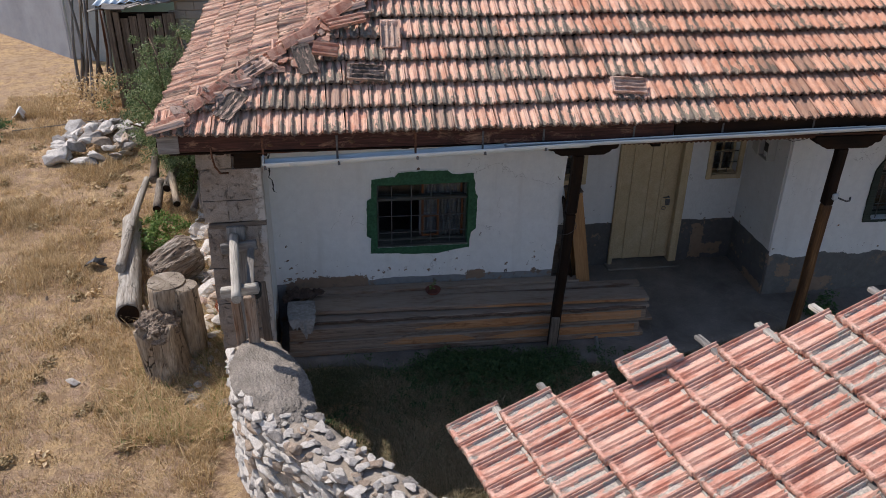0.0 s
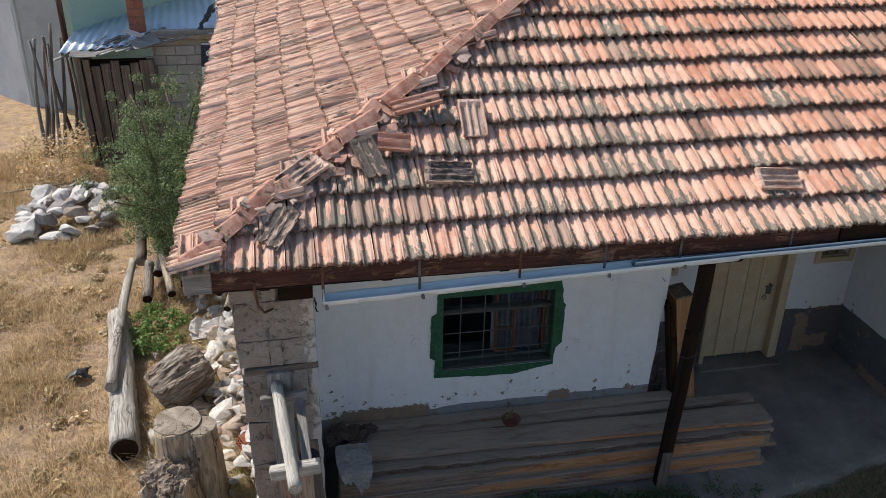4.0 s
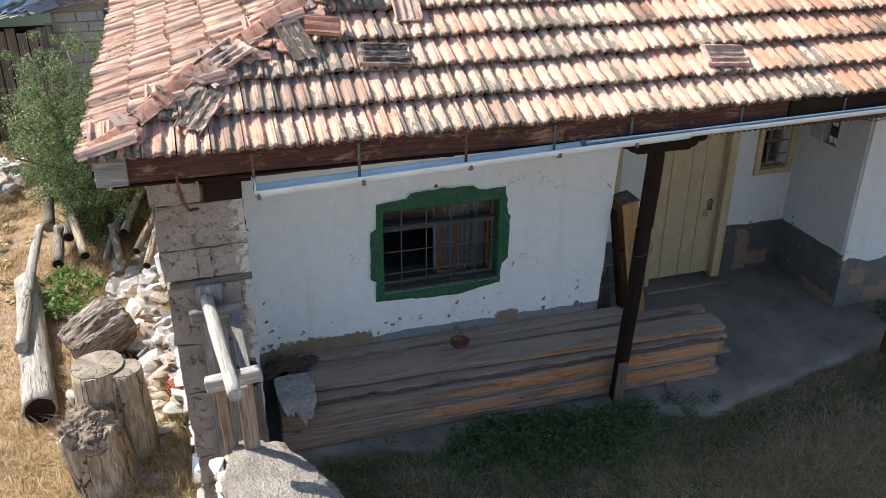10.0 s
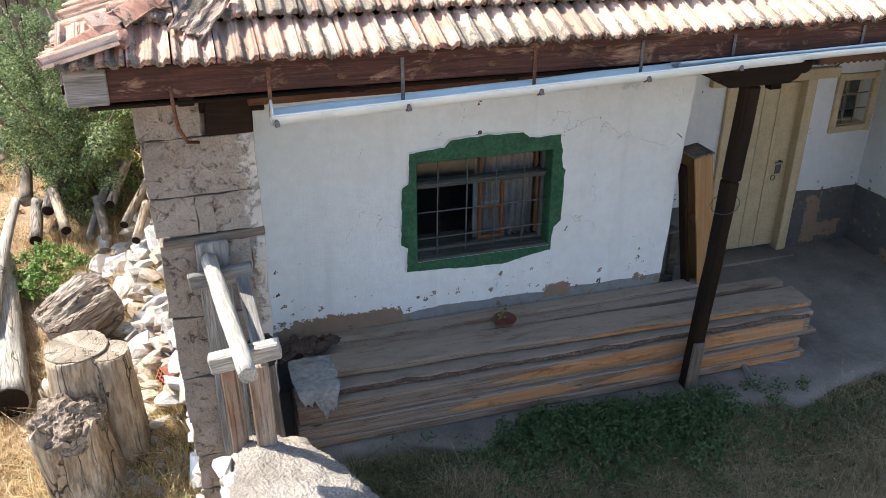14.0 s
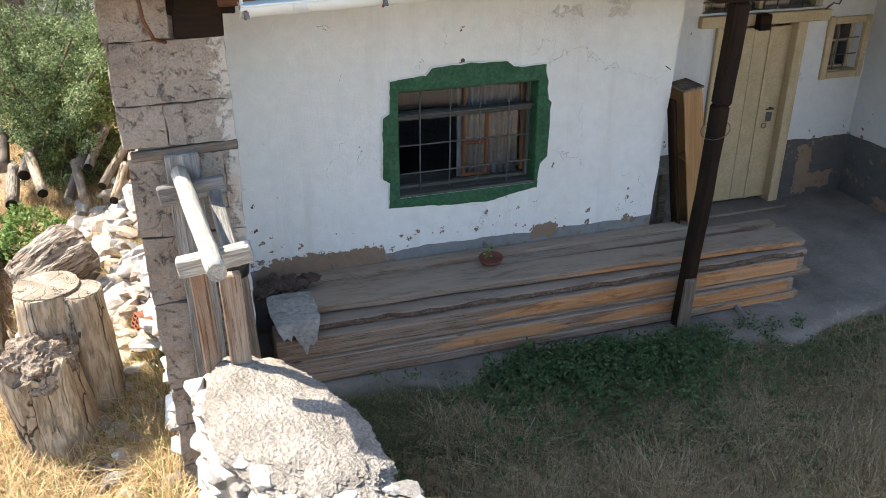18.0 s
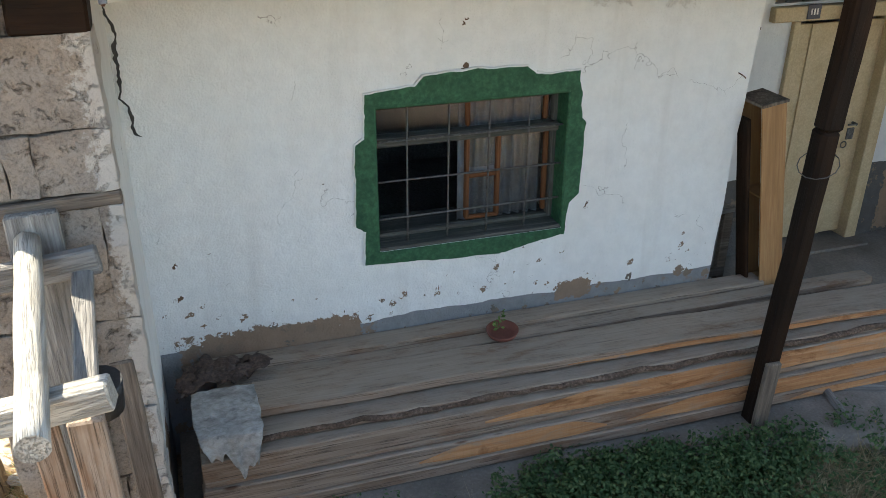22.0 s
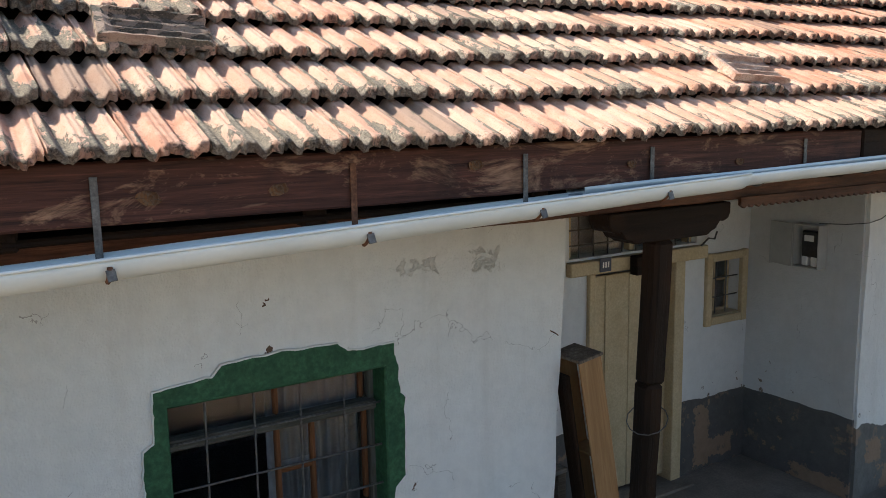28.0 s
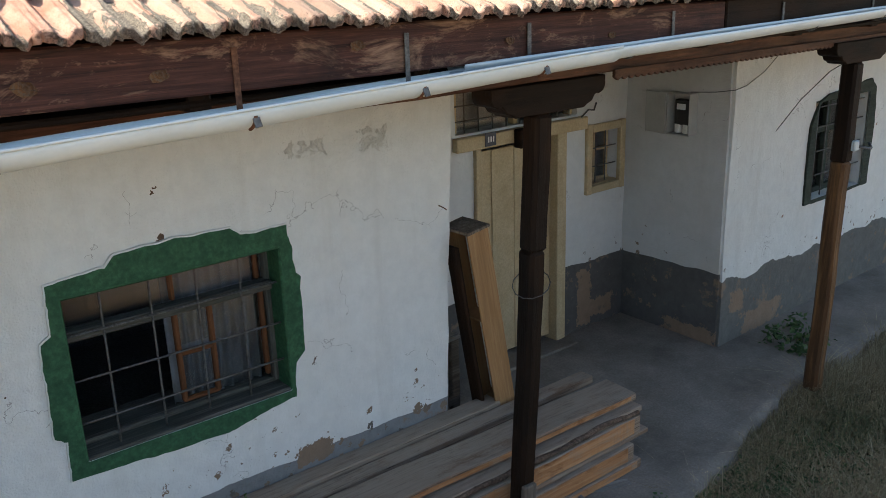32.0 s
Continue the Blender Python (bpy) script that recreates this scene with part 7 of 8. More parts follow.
s1 = stump("tree_stump", -1.49, 0.22, -0.5, 1.18, 0.245, "tall weathered double tree stump with a flat sawn top", 3, 0.0, (0.03, 0.03), 0.16)
s1b = part("second_stem", rod_bm(1.14, 0.195, 0.160, 24, 12, 0.14, 8.0), STUMP, s1, "smaller joined stem", span((-1.20, 0.14, -0.48), (-1.22, 0.15, 0.66)))
part("sawn_top", rod_bm(0.012, 0.242, 0.235, 26, 1, 0.08, 3.0), RINGS, s1.children[0], "grey sawn top with rings", span((-1.46, 0.25, 0.678), (-1.46, 0.25, 0.692)))
part("sawn_top", rod_bm(0.012, 0.154, 0.150, 20, 1, 0.08, 3.0), RINGS, s1b, "grey sawn top with rings", span((-1.22, 0.15, 0.658), (-1.22, 0.15, 0.668)))
s2 = stump("tree_stump", -1.50, -0.10, -0.52, 0.80, 0.27, "broken rotten tree stump with a jagged top", 9, 0.16, (-0.08, -0.04), 0.20)
bm = bmesh.new()
bmesh.ops.create_icosphere(bm, subdivisions=5, radius=1.0)
for v in bm.verts:
    p = v.co
    big = 0.30 * wob(p, 2.2, 4)
    fib = abs(wob((p.x * 3.0 + p.z * 2, p.y * 9.0, p.z * 3.0), 1.0, 8))
    v.co = Vector((p.x * 0.255, p.y * 0.25, p.z * 0.15)) * (1.0 + big) + p * (0.040 * fib + 0.020 * abs(wob(p, 11.0, 3)) + 0.008 * wob(p, 24.0, 5))
part("rotten_top", bm, ROT, s2.children[0], "crumbling grey-brown rotten crown", trs(-1.57, -0.13, 0.25, 14, -14, 30))
rs = random.Random(17)
for n_ in range(12):
    a_, q_ = rs.uniform(0, 6.28), rs.uniform(0.10, 0.24)
    p = Vector((-1.55 + q_ * math.cos(a_), -0.11 + q_ * math.sin(a_), 0.22))
    tip = p + Vector((rs.gauss(0, 0.07), rs.gauss(0, 0.07), rs.uniform(0.10, 0.19)))
    rod("splinter", p, tip, rs.uniform(0.03, 0.05), 0.008, (ROT, STUMP)[n_ % 2], s2.children[0], "", 7, 4, 0.5, n_)
root = thing("root_block", (-1.70, 2.2, -0.3), "gnarled split root block lying on the rubble", "root")
bm = bmesh.new()
bmesh.ops.create_icosphere(bm, subdivisions=5, radius=1.0)
for v in bm.verts:
    p = v.co
    ridge = 0.10 * wob((p.x * 0.8, p.y * 3.2, p.z * 3.2), 1.0, 6) + 0.07 * wob((p.x * 1.1, p.y * 7, p.z * 7), 1.0, 9) + 0.025 * wob((p.x * 2, p.y * 16, p.z * 16), 1.0, 2)
    f_ = (1 + 0.16 * wob(p, 1.1, 3) + 1.5 * ridge) * (0.55 + 0.45 / max(abs(p.y), abs(p.z), 0.6))
    x_ = max(-0.82, min(0.86, p.x))
    v.co = Vector((x_ * 0.50 + 0.03 * wob((p.y * 4, p.z * 4, 1), 1.0, 2), p.y * 0.33 * f_, p.z * 0.32 * f_ + 0.08 * p.x * p.x))
part("body", bm, ROOTWOOD, root, m=trs(-1.64, 2.02, 0.0, 25, -20, 24, 0.86), smooth=False)
lg = thing("log", (-2.5, 2.5, -0.4), "thick grey log lying in the dry grass", "log", "logs in the yard")
rod("trunk", (-2.24, 1.15, -0.33), (-2.72, 4.25, -0.34), 0.175, 0.16, LOGWOOD, lg, "", 22, 20, 0.12, 4)
# near-black end disc paints the shade on the face turned from the sun
part("cut_end", rod_bm(0.012, 0.15, 0.15, 20, 1, 0.06, 2.0), BLACKWOOD, lg.children[0], "cut end painted black for its shade", span((-2.237, 1.135, -0.33), (-2.239, 1.148, -0.33)))
pl = thing("pole", (-2.6, 4, -0.2), "long grey pole resting on the thick log", "pole", "logs in the yard")
rod("shaft", (-2.50, 2.12, -0.11), (-2.66, 5.6, -0.12), 0.075, 0.06, LOGWOOD, pl, "", 14, 22, 0.05, 5, 0.03)
for i, (x, y, z, yaw, n, r) in enumerate(((-2.52, 5.5, -0.10, 4, 0.9, 0.085), (-2.20, 4.95, -0.04, -8, 0.8, 0.08), (-1.95, 4.35, -0.08, 12, 0.9, 0.065), (-1.55, 4.75, 0.06, -16, 1.0, 0.065), (-1.42, 4.60, 0.10, -14, 1.0, 0.06), (-1.25, 4.0, 0.06, -20, 0.9, 0.055), (-1.70, 4.4, -0.22, -10, 0.8, 0.055), (-2.35, 4.6, -0.28, 2, 0.8, 0.08), (-1.12, 3.6, 0.02, -12, 0.7, 0.055), (-1.48, 4.1, -0.12, 8, 0.8, 0.06))):
    t = thing("short_log", (x, y, z - r), "short dry log in the heap beside the bush", "log", "logs by the bush")
    dv = Vector((math.sin(radians(-yaw)), math.cos(radians(yaw)), 0.25)) * n
    rod("body", (x, y, z), Vector((x, y, z)) + dv, r, r * 0.95, (SHEDWOOD, ROOTWOOD, STUMP)[i % 3], t, "", 12, 6, 0.14, i)
    # flat discs; the black ones stand for the shade in hollow ends
    part("cut_end", rod_bm(0.01, r * 0.9, r * 0.9, 12, 1, 0.05, i), BLACKWOOD if i % 3 else RINGS, t.children[0], "end disc, black ones standing for a shaded hollow", span(Vector((x, y, z)) - dv * 0.012, Vector((x, y, z)) - dv * 0.002))


def heap(name, label, n, spot, size, seed, category="rubble"):
    t = thing(name, spot(0.5, 0.5), label, category, kind="")
    q = random.Random(seed)
    for i in range(n):
        u, v = q.random(), q.random()
        x, y, z = spot(u, v)
        s = q.uniform(*size) * (1.0 if q.random() < 0.75 else 1.55)
        stone(trs(x, y, z + s * 0.15, q.uniform(-40, 40), q.uniform(-40, 40), q.uniform(0, 360), s, s * q.uniform(0.6, 1.0), s * q.uniform(0.45, 0.8)), (LIME, LIME, LIME3, LIME2, LIME, LIME3)[q.randrange(6)], t, ROCKS if q.random() < 0.85 else ROUND)
    return t


def by_house(u, v):
    y = 0.2 + 4.3 * v
    x = -0.72 - (0.85 if v > 0.25 else 0.4) * u ** 1.2
    return x, y, max(ground_z(x, y), -0.42) + 0.03 + 0.38 * (1 - u) ** 2


heap("rubble_heap", "heap of pale fallen stones against the house wall", 115, by_house, (0.12, 0.34), 4)
big = random.Random(31)
for n_ in range(34):
    x, y = -0.74 - 0.75 * big.random() ** 1.3, 0.3 + 3.6 * big.random()
    s = big.uniform(0.24, 0.42)
    t = thing("building_stone", (x, y, max(ground_z(x, y), -0.4)), "squared pale building stone fallen on the rubble", "stone", "fallen stones")
    stone(trs(x, y, max(ground_z(x, y), -0.4) + 0.16 + 0.22 * max(0, x + 1.2), big.uniform(-25, 25), big.uniform(-25, 25), big.uniform(0, 360), s, s * 0.72, s * 0.62), (LIME, LIME2, LIME3, LIME4)[n_ % 4], t)


def far_heap(u, v):
    a, r = u * 6.283, math.sqrt(v)
    x, y = -4.15 + 0.85 * r * math.cos(a), 8.35 + 1.2 * r * math.sin(a)
    return x, y, -0.45 + 0.34 * (1 - r)


heap("stone_heap", "heap of pale field stones in the yard", 70, far_heap, (0.24, 0.46), 8, "stones")


for i, (x, y, s) in enumerate(((-2.71, -0.25, 0.20), (-1.75, 0.0, 0.15), (-1.9, -0.6, 0.12), (-0.95, -0.75, 0.14), (-2.0, 1.5, 0.24), (-1.95, 2.7, 0.26), (-2.1, 3.3, 0.2), (-3.0, 0.6, 0.08), (-2.1, 0.9, 0.1), (-3.6, 2.0, 0.09), (-1.0, 0.15, 0.2), (-3.4, -1.0, 0.07))):
    stone(trs(x, y, ground_z(x, y) + s * 0.15, 12 * i, 20, 70 * i, s, s * 0.8, s * 0.55), (LIME, LIME2)[i % 2], None, None, "field_stone")
    tagged(scene.collection.objects[-1], "loose pale stone lying on the dry ground", "stone", "loose stones in the yard")
hb = thing("hollow_brick", (-0.8, 0.55, 0.05), "broken red hollow brick on the rubble", "brick")
for i in range(4):
    part("web", box(0.20, 0.012, 0.13, 0.002), BRICK, hb, m=trs(-0.80, 0.50, 0.12, 18, 12, 35) @ Matrix.Translation((0, -0.06 + 0.04 * i, 0)))
for i in range(4):
    part("web", box(0.20, 0.12, 0.010, 0.002), BRICK, hb, m=trs(-0.80, 0.50, 0.12, 18, 12, 35) @ Matrix.Translation((0, 0, -0.06 + 0.04 * i)))


def by_foot(u, v):
    x, y = -1.25 + 0.6 * u, -1.1 + 1.5 * v
    return x, y, ground_z(x, y) + 0.02


heap("debris_heap", "scatter of small stones and clods at the wall foot", 46, by_foot, (0.05, 0.17), 12)
cont = thing("plastic_canister", (-0.69, -0.4, -0.4), "dirty white plastic canister by the wall foot", "canister")
part("body", rod_bm(0.26, 0.055, 0.05, 14, 4, 0.03), WHITEPLASTIC, cont, m=span((-0.69, -0.42, -0.34), (-0.66, -0.36, -0.10)))
part("spout", rod_bm(0.04, 0.02, 0.018, 10, 1, 0), WHITEPLASTIC, cont, m=span((-0.66, -0.36, -0.10), (-0.655, -0.35, -0.06)))
drape("plastic_bag", [[(-1.22, 0.28, -0.36), (-1.08, 0.30, -0.28), (-0.98, 0.34, -0.38)], [(-1.20, 0.12, -0.38), (-1.08, 0.14, -0.30), (-0.96, 0.18, -0.40)]], YELLOW, "crumpled yellow plastic bag in the rubble", "bag", 4, 0.04)
drape("plastic_bag", [[(-3.22, 3.05, -0.46), (-3.10, 3.05, -0.34), (-2.95, 3.10, -0.45)], [(-3.24, 2.85, -0.47), (-3.08, 2.85, -0.36), (-2.92, 2.88, -0.47)]], BLACK, "crumpled black plastic bag on the dry grass", "bag", 8, 0.05)
drape("plastic_bag", [[(-6.45, 10.6, -0.46), (-6.3, 10.6, -0.25), (-6.2, 10.6, -0.46)], [(-6.45, 10.3, -0.46), (-6.3, 10.3, -0.3), (-6.2, 10.3, -0.46)]], WHITEPLASTIC, "crumpled pale plastic bag far in the yard", "bag", 12, 0.05)
for i, (a, b) in enumerate((((-1.15, -0.1, -0.42), (-0.85, -0.35, -0.40)), ((-0.95, 0.2, -0.35), (-0.78, -0.2, -0.38)), ((-1.9, -0.9, -0.47), (-1.7, -1.25, -0.47)), ((-6.2, 9.4, -0.44), (-4.4, 9.9, -0.42)))):
    t = thing("stick", a, "dry stick on the ground", "stick", "sticks in the yard")
    rod("body", a, b, 0.035 if i == 0 else 0.015, 0.03 if i == 0 else 0.012, (STUMP, GREYWOOD)[i % 2], t, "", 8, 4)

# ---- bush and weeds ----
bush = thing("bush", (-1.7, 6.0, -0.5), "dense green bush growing against the house wall", "bush")
rb = random.Random(21)
stems = []
for i in range(26):
    a = rb.uniform(0, 6.28)
    base = Vector((-1.75 + 0.35 * math.cos(a), 6.2 + 0.8 * math.sin(a), -0.5))
    tip = Vector((-1.75 + rb.uniform(-1.05, 0.8), 6.4 + rb.uniform(-1.7, 2.2), rb.uniform(0.6, 2.05)))
    mid = base.lerp(tip, 0.5) + Vector((rb.gauss(0, 0.1), rb.gauss(0, 0.1), 0.15))
    wire("stem", [base, base.lerp(mid, 0.5), mid, mid.lerp(tip, 0.5), tip], 0.014, BARK, bush)
    stems.append((base, mid, tip))
cl = []
for base, mid, tip in stems:
    for _ in range(34):
        f = rb.uniform(0.10, 1.05)
        p = (base.lerp(mid, f * 2) if f < 0.5 else mid.lerp(tip, f * 2 - 1)) + Vector((rb.gauss(0, 0.20), rb.gauss(0, 0.26), rb.gauss(0, 0.16)))
        p.x = min(p.x, -0.72)
        cl.append((p, rb.uniform(0.10, 0.22), 140, 0.038, 0.5, 0.85))
leaves("crown", cl, LEAF, bush, "small green leaves", 3)
low = []
for i in range(70):
    low.append(((rb.uniform(-2.2, -0.8), rb.uniform(5.1, 6.3), rb.uniform(0.05, 0.95)), rb.uniform(0.10, 0.18), 70, 0.05, 0.5, 0.8))
YELLOWLEAF = foliage("yellowing_leaves", (0.085, 0.12, 0.03), (0.17, 0.20, 0.055), (0.27, 0.27, 0.09))
leaves("crown", low, YELLOWLEAF, bush, "yellowing lower leaves", 5)
nt = thing("nettle_patch", (-2.1, 3.7, -0.45), "patch of bright green nettles among logs and stones", "weeds", kind="stuff")
leaves("leaf_mass", [((rb.uniform(-2.45, -1.75), rb.uniform(3.2, 4.3), rb.uniform(-0.42, -0.12)), 0.09, 36, 0.06, 0.9, 0.8) for _ in range(46)], NETTLE, nt, "", 8)
sh = thing("dry_shrub", (-4.9, 10.2, -0.5), "straw-coloured dry shrub by the shed", "shrub", kind="stuff")
leaves("leaf_mass", [((rb.uniform(-5.4, -4.1), rb.uniform(9.2, 11.2), rb.uniform(-0.4, 0.45)), 0.22, 60, 0.07, 0.6, 1.2) for _ in range(40)], STRAW, sh, "", 9)
leaves("leaf_mass", [((rb.uniform(-7.6, -6.3), rb.uniform(8.0, 10.0), rb.uniform(-0.48, -0.25)), 0.2, 50, 0.07, 0.6, 0.6) for _ in range(20)], WEED, sh, "", 10)


def blades(name, label, n, spot, height, width, material, seed, lean=0.5):
    """Grass as one mesh of tapering blades."""
    q = random.Random(seed)
    vs, fs = [], []
    while n > 0:
        place = spot(q)
        if place is None:
            continue
        x, y, k = place
        n -= 1
        z = ground_z(x, y) - 0.005
        h = q.uniform(*height) * k
        a = q.uniform(0, 6.283)
        l = abs(q.gauss(0, lean)) * h
        w = width * q.uniform(0.6, 1.3)
        dx, dy = math.cos(a), math.sin(a)
        b = len(vs)
        vs += [(x - dy * w, y + dx * w, z), (x + dy * w, y - dx * w, z), (x + dx * l * 0.4 + dy * w * 0.7, y + dy * l * 0.4 - dx * w * 0.7, z + h * 0.6), (x + dx * l * 0.4 - dy * w * 0.7, y + dy * l * 0.4 + dx * w * 0.7, z + h * 0.6), (x + dx * l, y + dy * l, z + h)]
        fs += [(b, b + 1, b + 2, b + 3), (b + 3, b + 2, b + 4)]
    return tagged(pyd(name, vs, fs, material), label, "grass", kind="stuff")


def yard_spot(q):
    x, y = q.uniform(-7.0, 1.9), q.uniform(-7.5, 12)
    if fence_side(x, y) > -0.35 or x > -0.75:
        return None
    if x > -1.3 and 0 < y < 5.5:
        return None
    c = wob((x, y, 0), 0.9) + 0.6 * wob((x, y, 4), 3.2)
    if c < q.uniform(-0.75, 0.55):
        return None
    return x, y, 0.35 + 0.8 * max(0, c + 0.2)


def foot_spot(q):
    x, y = -0.68 - 1.3 * q.random() ** 1.8, q.uniform(-1.6, 4.6)
    if fence_side(x, y) > -0.28 or (x + 1.45) ** 2 + (y - 0.2) ** 2 < 0.06 or wob((x, y, 1), 2.5) < q.uniform(-0.6, 0.4):
        return None
    return x, y, 1.0


blades("tangled_grass", "tangled dry grass and weeds at the wall foot", 18000, foot_spot, (0.05, 0.24), 0.0040, STRAW, 39, 1.5)
blades("green_grass", "green weeds at the wall foot", 3000, foot_spot, (0.05, 0.2), 0.0050, NETTLE, 41, 1.2)
blades("dry_grass", "bleached dry grass tufts over the yard", 160000, yard_spot, (0.05, 0.20), 0.0042, STRAW, 31, 0.9)
blades("brown_grass", "brown withered grass among the bleached tufts", 60000, yard_spot, (0.04, 0.14), 0.0045, BROWNGRASS, 35, 1.3)


rq = random.Random(51)
for nm, mt, n_, lb in (("straw_tufts", STRAW, 110, "bleached straw tufts scattered over the yard"), ("withered_tufts", BROWNGRASS, 90, "withered brown tufts scattered over the yard")):
    cl = []
    while len(cl) < n_:
        x, y = rq.uniform(-6.5, 1.2), rq.uniform(-6.5, 9.5)
        if fence_side(x, y) < -0.45 and x < -0.8 and not (x > -2.8 and -0.6 < y < 5.0):
            cl.append(((x, y, ground_z(x, y) + 0.03), rq.uniform(0.06, 0.16), 46, 0.075, 1.2, 0.6))
    tagged(leaves(nm, cl, mt, None, "", n_), lb, "grass", kind="stuff")


def court_spot(q):
    x, y = q.uniform(1.0, 8.5), q.uniform(-4.2, -0.80)
    if y > slab_edge(x) + 0.03:
        return None
    return x, y, 1.0


def weedy(q):
    x = q.gauss(2.65, 0.62)
    y = max(slab_edge(x) + 0.10, -1.02) - abs(q.gauss(0, 0.36))
    return (x, y, 1.0)


def browny(q):
    p = court_spot(q)
    if p is None:
        return None
    x, y, k = p
    c = wob((x, y, 2), 1.6)
    d = (x - 2.5) ** 2 / 1.1 + (y + 1.25) ** 2 / 0.25
    if d < 1.0 and q.random() < 0.75 or c < q.uniform(-0.6, 0.4):
        return None
    return x, y, 1.0 + 0.5 * c


blades("brown_grass", "brown dry grass in the shaded court", 95000, browny, (0.03, 0.15), 0.0026, COURTGRASS, 33, 1.8)


def shade_spot(q):
    x, y = q.uniform(0.2, 8.0), q.uniform(-4.5, -1.0)
    if fence_side(x, y) < 0.3 or y > slab_edge(x) or y < -1.75 - 0.5 * wob((x, y, 3), 1.3) and q.random() > 0.14:
        return None
    if wob((x, y, 6), 1.1) + 0.30 * max(-2, 3.0 - x) < q.uniform(-0.7, 0.8):
        return None
    return x, y, 1.0


blades("green_grass", "grey-green tangled grass in the shaded court", 38000, shade_spot, (0.03, 0.12), 0.0045, GREENGRASS, 37, 1.5)
wd = thing("weed_patch", (2.4, -1.4, -0.04), "dark green low weeds along the porch edge", "weeds", kind="stuff")
qw = random.Random(8)
cw = []
for _ in range(900):
    p = weedy(qw)
    if p:
        cw.append(((p[0], p[1], ground_z(p[0], p[1]) + qw.uniform(0.02, 0.20)), qw.uniform(0.05, 0.10), 34, 0.030, 0.8, 0.8))
for _ in range(330):
    x, y = qw.uniform(0.5, 6.0), -1.2 - abs(qw.gauss(0, 0.55))
    cw.append(((x, y, ground_z(x, y) + 0.04), 0.08, 30, 0.034, 0.8, 0.6))
for _ in range(16):
    cw.append(((qw.uniform(7.0, 7.7), qw.uniform(-0.7, -0.3), qw.uniform(0.12, 0.3)), 0.08, 26, 0.06, 0.8, 0.7))
leaves("leaf_mass", cw, WEED, wd, "", 12)
tagged(leaves("seed_heads", [((x, y, ground_z(x, y) + qw.uniform(0.06, 0.2)), 0.03, 4, 0.014, 1.0, 1.0) for x, y in ((qw.uniform(0.8, 6.5), qw.uniform(-3.0, -1.15)) for _ in range(180))], STRAW, None, "", 14), "tiny pale seed heads over the weeds", "weeds", kind="stuff")
fl = thing("flat_slab", (8.4, -0.5, 0.1), "broken grey paving slab by the far wall", "slab")
part("body", box(0.45, 0.35, 0.05, 0.008, (2, 2, 0), 0.012), CONCRETE, fl, m=trs(8.45, -0.45, 0.13, 4, 3, 20))
fl = thing("flat_slab", (8.9, -0.7, 0.1), "broken grey paving slab by the far wall", "slab")
part("body", box(0.40, 0.33, 0.05, 0.008, (2, 2, 0), 0.012), CONCRETE, fl, m=trs(8.95, -0.62, 0.13, -3, 3, -8))

# ---- shed and neighbours behind ----
shed = thing("shed", (-3.4, 11.3, -0.5), "ramshackle dark board shed with loose roof laths", "shed")
for x0, x1, z1 in ((-4.12, -4.02, 1.95), (-3.96, -3.86, 1.80), (-2.72, -2.58, 1.75)):
    beam("post", (x0 + 0.06, 11.0, -0.55), (x0, 11.0, z1), 0.12, 0.11, SHEDWOOD, shed, rough=0.02, seed=x0)
for i in range(6):
    x = -3.80 + 0.19 * i
    beam("board", (x + 0.02, 11.06, -0.5), (x, 11.06, 1.62 + 0.05 * (i % 3)), 0.17, 0.025, SHEDWOOD, shed, rough=0.006, seed=i)
# black sheet stands for the shade inside the shed
part("dark_inside", box(1.5, 0.05, 2.2), BLACKWOOD, shed, m=trs(-3.35, 11.3, 0.6))
for i in range(5):
    beam("side_board", (-4.08, 11.15 + 0.25 * i, -0.5), (-4.10, 11.15 + 0.25 * i, 1.75), 0.04, 0.20, SHEDWOOD, shed, rough=0.008, seed=20 + i)
for i in range(20):
    x, y = -4.45 + 0.085 * i + rb.uniform(-0.08, 0.08), 10.72 + rb.uniform(0, 0.35)
    beam("roof_lath", (x, y, 1.84 + 0.11 * (x + 4.4)), (x + rb.uniform(0.6, 1.5), y + rb.uniform(0.5, 1.1), 2.06 + 0.07 * (x + 4.4) + rb.uniform(0, 0.05)), rb.uniform(0.05, 0.12), 0.022, (GREYWOOD, SHEDWOOD, BONE, GREYWOOD)[i % 4], shed, rough=0.01, seed=i)
part("roof_board", box(0.55, 0.42, 0.02, 0.004, (3, 3, 0), 0.02), GREYWOOD, shed, m=trs(-2.75, 10.9, 2.12, 12, -8, 25))
part("roof_board", box(0.5, 0.3, 0.02, 0.004, (3, 3, 0), 0.02), GREYWOOD, shed, m=trs(-3.95, 10.85, 1.93, 10, 6, 8))
part("roof_board", box(0.46, 0.12, 0.03, 0.004), BONE, shed, m=trs(-2.95, 11.1, 2.25, 10, 6, -40))
for i in range(9):
    x = -4.5 - 0.12 * i + rb.uniform(-0.1, 0.1)
    t = thing("leaning_pole", (x, 11.4, -0.5), "crooked grey pole leaning by the shed", "pole", "poles leaning by the shed")
    rod("body", (x + rb.uniform(-0.3, 0.3), 11.2 + rb.uniform(0, 1.2), -0.5), (x + rb.uniform(-0.25, 0.35), 11.9 + rb.uniform(0, 0.8), rb.uniform(1.3, 2.4)), 0.045, 0.03, (SHEDWOOD, GREYWOOD)[i % 2], t, "", 8, 8, 0.1, i, rb.uniform(-0.12, 0.12))
blk = tagged(part("wall_block", box(1.35, 0.18, 2.75), MORTAR, None, m=trs(-2.0, 11.34, 0.87)), "bare concrete block wall of the neighbouring hut", "wall", kind="structure")
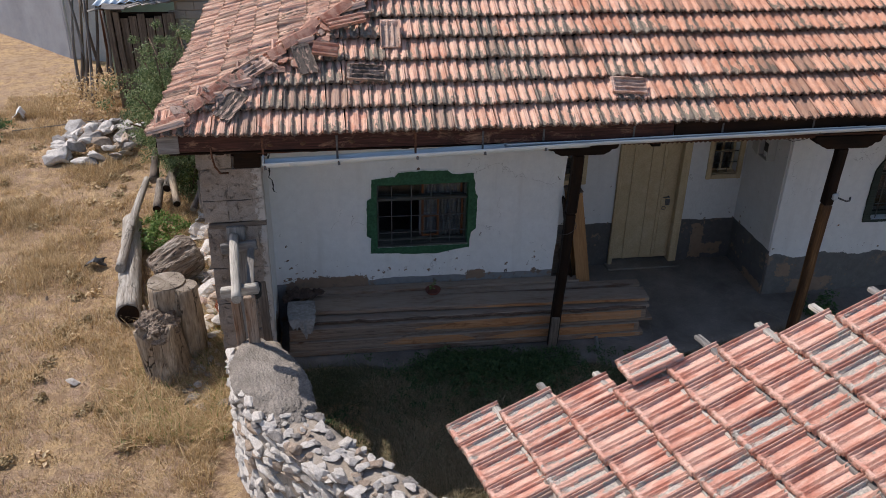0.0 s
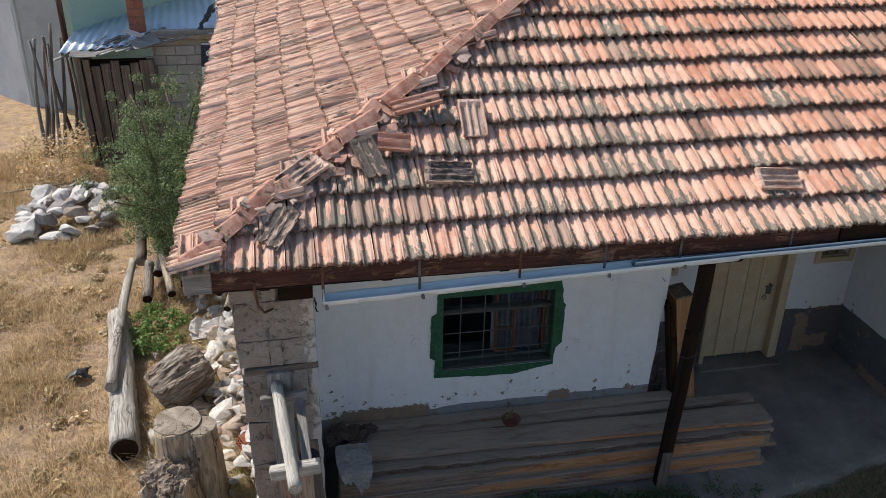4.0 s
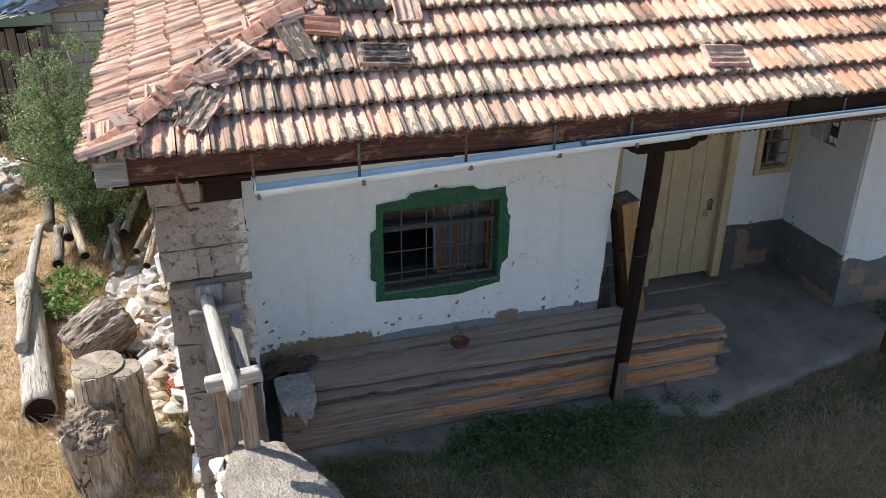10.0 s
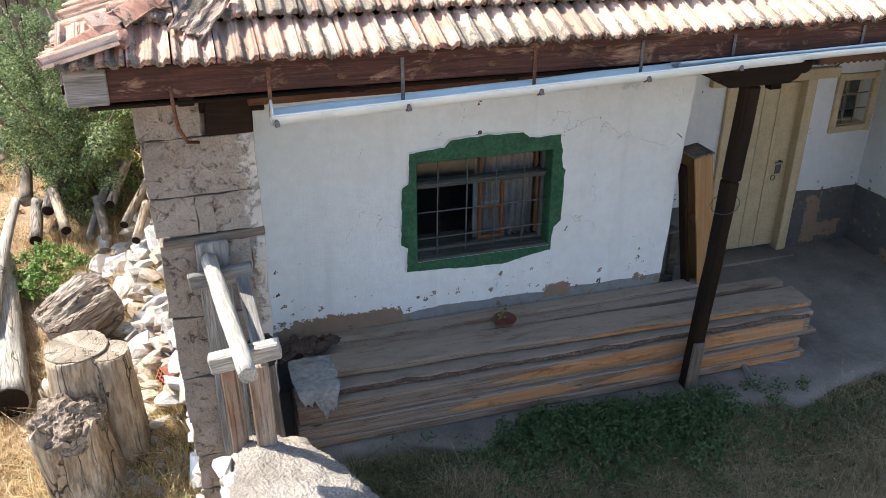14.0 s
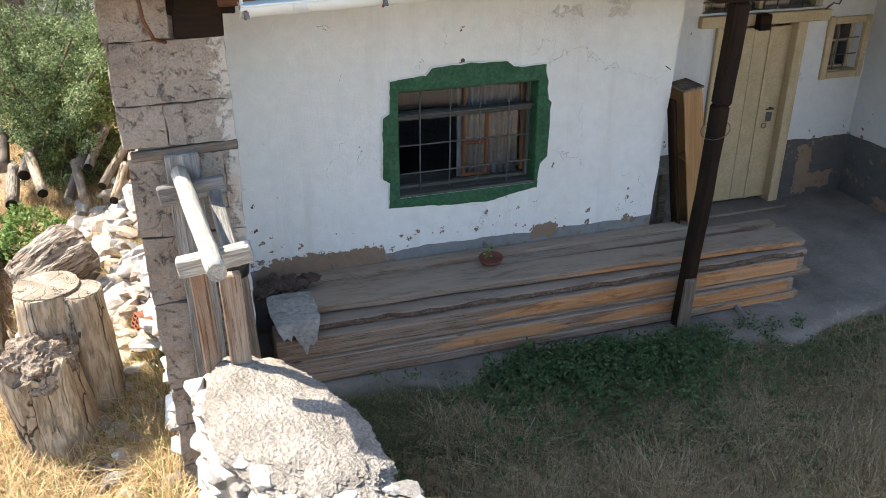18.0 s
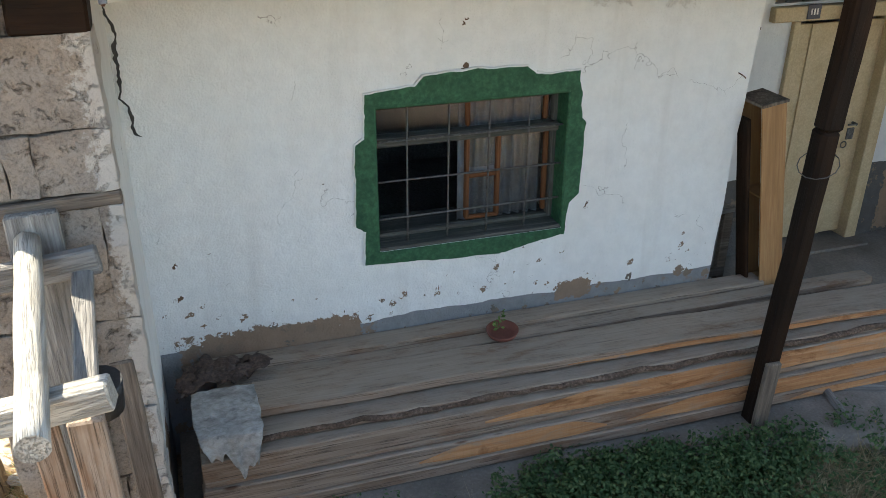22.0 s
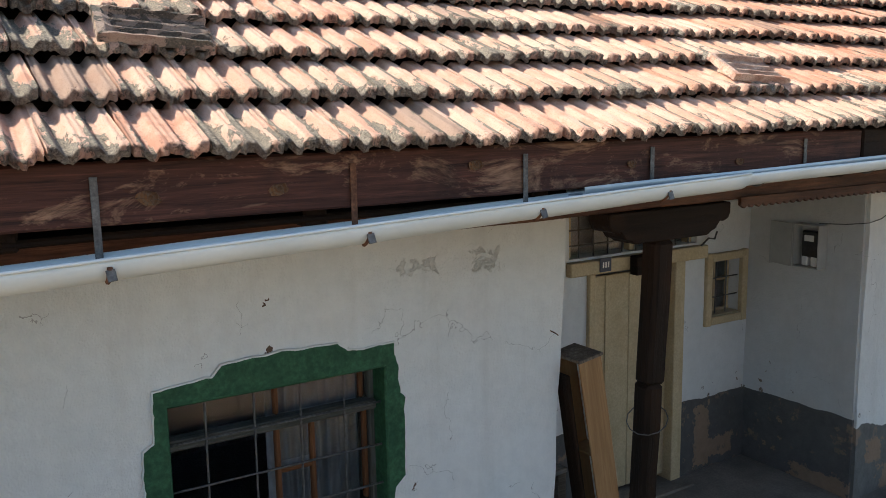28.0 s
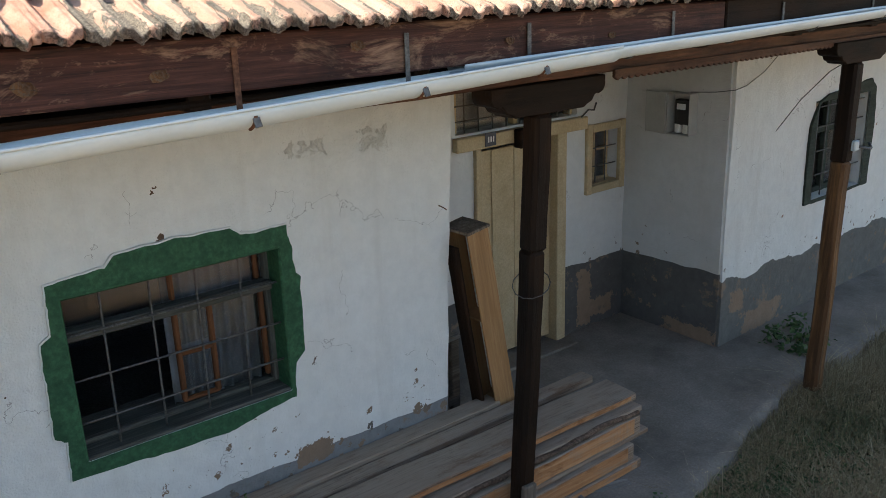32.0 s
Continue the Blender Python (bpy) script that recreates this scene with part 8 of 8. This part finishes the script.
for k in range(12):
    for i in range(4):
        x = -2.62 + 0.40 * i + (0.2 if k % 2 else 0)
        if -2.7 < x < -1.2:
            part("block", box(0.385, 0.05, 0.185, 0.006), CMU, blk, m=trs(x, 11.24, -0.35 + 0.2 * k))
sgn = thing("banner", (-1.45, 11.2, 1.0), "torn dark advertising banner with white figures", "banner")
part("sheet", box(0.62, 0.012, 1.35, 0.002, (4, 0, 6), 0.02, 3), WHITEPLASTIC, sgn, m=trs(-1.42, 11.17, 1.30, 0, 4, 0))
part("band", box(0.60, 0.008, 0.46, 0.001), NAVY, sgn, m=trs(-1.41, 11.155, 1.72, 0, 4, 0))
fc = bpy.data.curves.new("figures", "FONT")
fc.body, fc.size, fc.extrude = "99", 0.30, 0.002
fc.materials.append(WHITEPLASTIC)
fo = new("figures", fc)
fo.parent = sgn
fo.matrix_parent_inverse = WORLD[sgn.name].inverted()
fo.matrix_basis = trs(-1.62, 11.146, 1.64, 90, 0, 0)
for i in range(5):
    part("bar", box(0.05, 0.004, 0.07), NAVY, sgn, m=trs(-1.60 + 0.08 * i, 11.155, 1.40, 0, 4, 0))
tinr = thing("tin_roof", (-3.2, 12.6, 2.3), "bluish corrugated sheet metal roof of the hut", "roof", kind="structure")
vs, fs = [], []
n = 120
nl, nr, fl_, fr_ = Vector((-4.45, 10.95, 1.93)), Vector((-1.1, 11.2, 2.20)), Vector((-4.35, 12.35, 2.08)), Vector((-1.55, 15.8, 2.32))
for i in range(n + 1):
    a, b_ = nl.lerp(nr, i / n), fl_.lerp(fr_, i / n)
    for f in (0, 0.5, 1):
        vs.append(a.lerp(b_, f) + Vector((0, 0, 0.018 * math.sin(i * 0.9))))
for i in range(n):
    for k in range(2):
        b_ = 3 * i + k
        fs.append((b_, b_ + 3, b_ + 4, b_ + 1))
to = pyd("sheet", vs, fs, TIN, tinr, smooth=True)
md = to.modifiers.new("gauge", "SOLIDIFY")
md.thickness = 0.004
for i in range(4):
    beam("edge_board", (-2.75 + 0.3 * i, 11.15 + 0.02 * i, 2.12), (-1.0, 11.2, 2.16 - 0.05 * i), 0.05, 0.07, STUMP, tinr, rough=0.01, seed=i)
ch = thing("chimney", (-3.0, 11.9, 2.2), "narrow red brick chimney on the metal roof", "chimney")
for k in range(10):
    for i in range(2):
        m = trs(-3.0, 11.95, 2.2 + 0.16 * k, 0, 0, 8 + (90 if k % 2 else 0)) @ Matrix.Translation((0, -0.085 + 0.17 * i, 0))
        part("brick", box(0.335, 0.165, 0.150, 0.008), BRICK, ch, m=m)
part("core", box(0.30, 0.30, 1.60), MORTAR, ch, m=trs(-3.0, 11.95, 2.92, 0, 0, 8))
nb = thing("neighbour_house", (-4, 16.5, -0.5), "pale green rendered house wall behind the shed", "house")
part("wall", box(7.6, 0.3, 6.0, 0.0, (6, 0, 5), 0.02), GREENWALL, nb, m=trs(-2.35, 15.45, 2.5, 0, 0, 56))
part("roof", box(8.2, 4.0, 0.2), BRICK, nb, m=trs(-3.6, 16.3, 5.8, 12, 0, 56))
part("drainpipe", rod_bm(5.5, 0.06, 0.06, 10, 2, 0), REDBEAM, nb, "dark red downpipe", span((-4.52, 12.15, -0.4), (-4.52, 12.15, 5.2)))
tagged(part("wall_yard", box(9.0, 0.3, 4.2, 0.02, (30, 0, 14), 0.03, 5, 1.0), RENDER, None, m=trs(-9.2, 18.9, 1.5, 0, 0, -48)), "blue-grey rendered boundary wall beyond the yard", "wall", kind="structure")
tagged(part("wall_yard_end", box(1.6, 0.3, 3.6, 0.02, (6, 0, 14), 0.03, 5, 1.0), RENDER, None, m=trs(-5.6, 15.4, 1.2, 0, 0, -20)), "blue-grey rendered boundary wall behind the shed", "wall", kind="structure")
bag = drape("tarpaulin", [[(-1.75, 11.3, 2.2), (-1.3, 11.25, 2.7), (-0.8, 11.3, 2.9)], [(-1.7, 11.6, 2.3), (-1.3, 11.7, 2.8), (-0.8, 11.7, 3.0)]], BLACK, "black plastic sheet bundled on the hut roof", "tarpaulin", 22, 0.08)
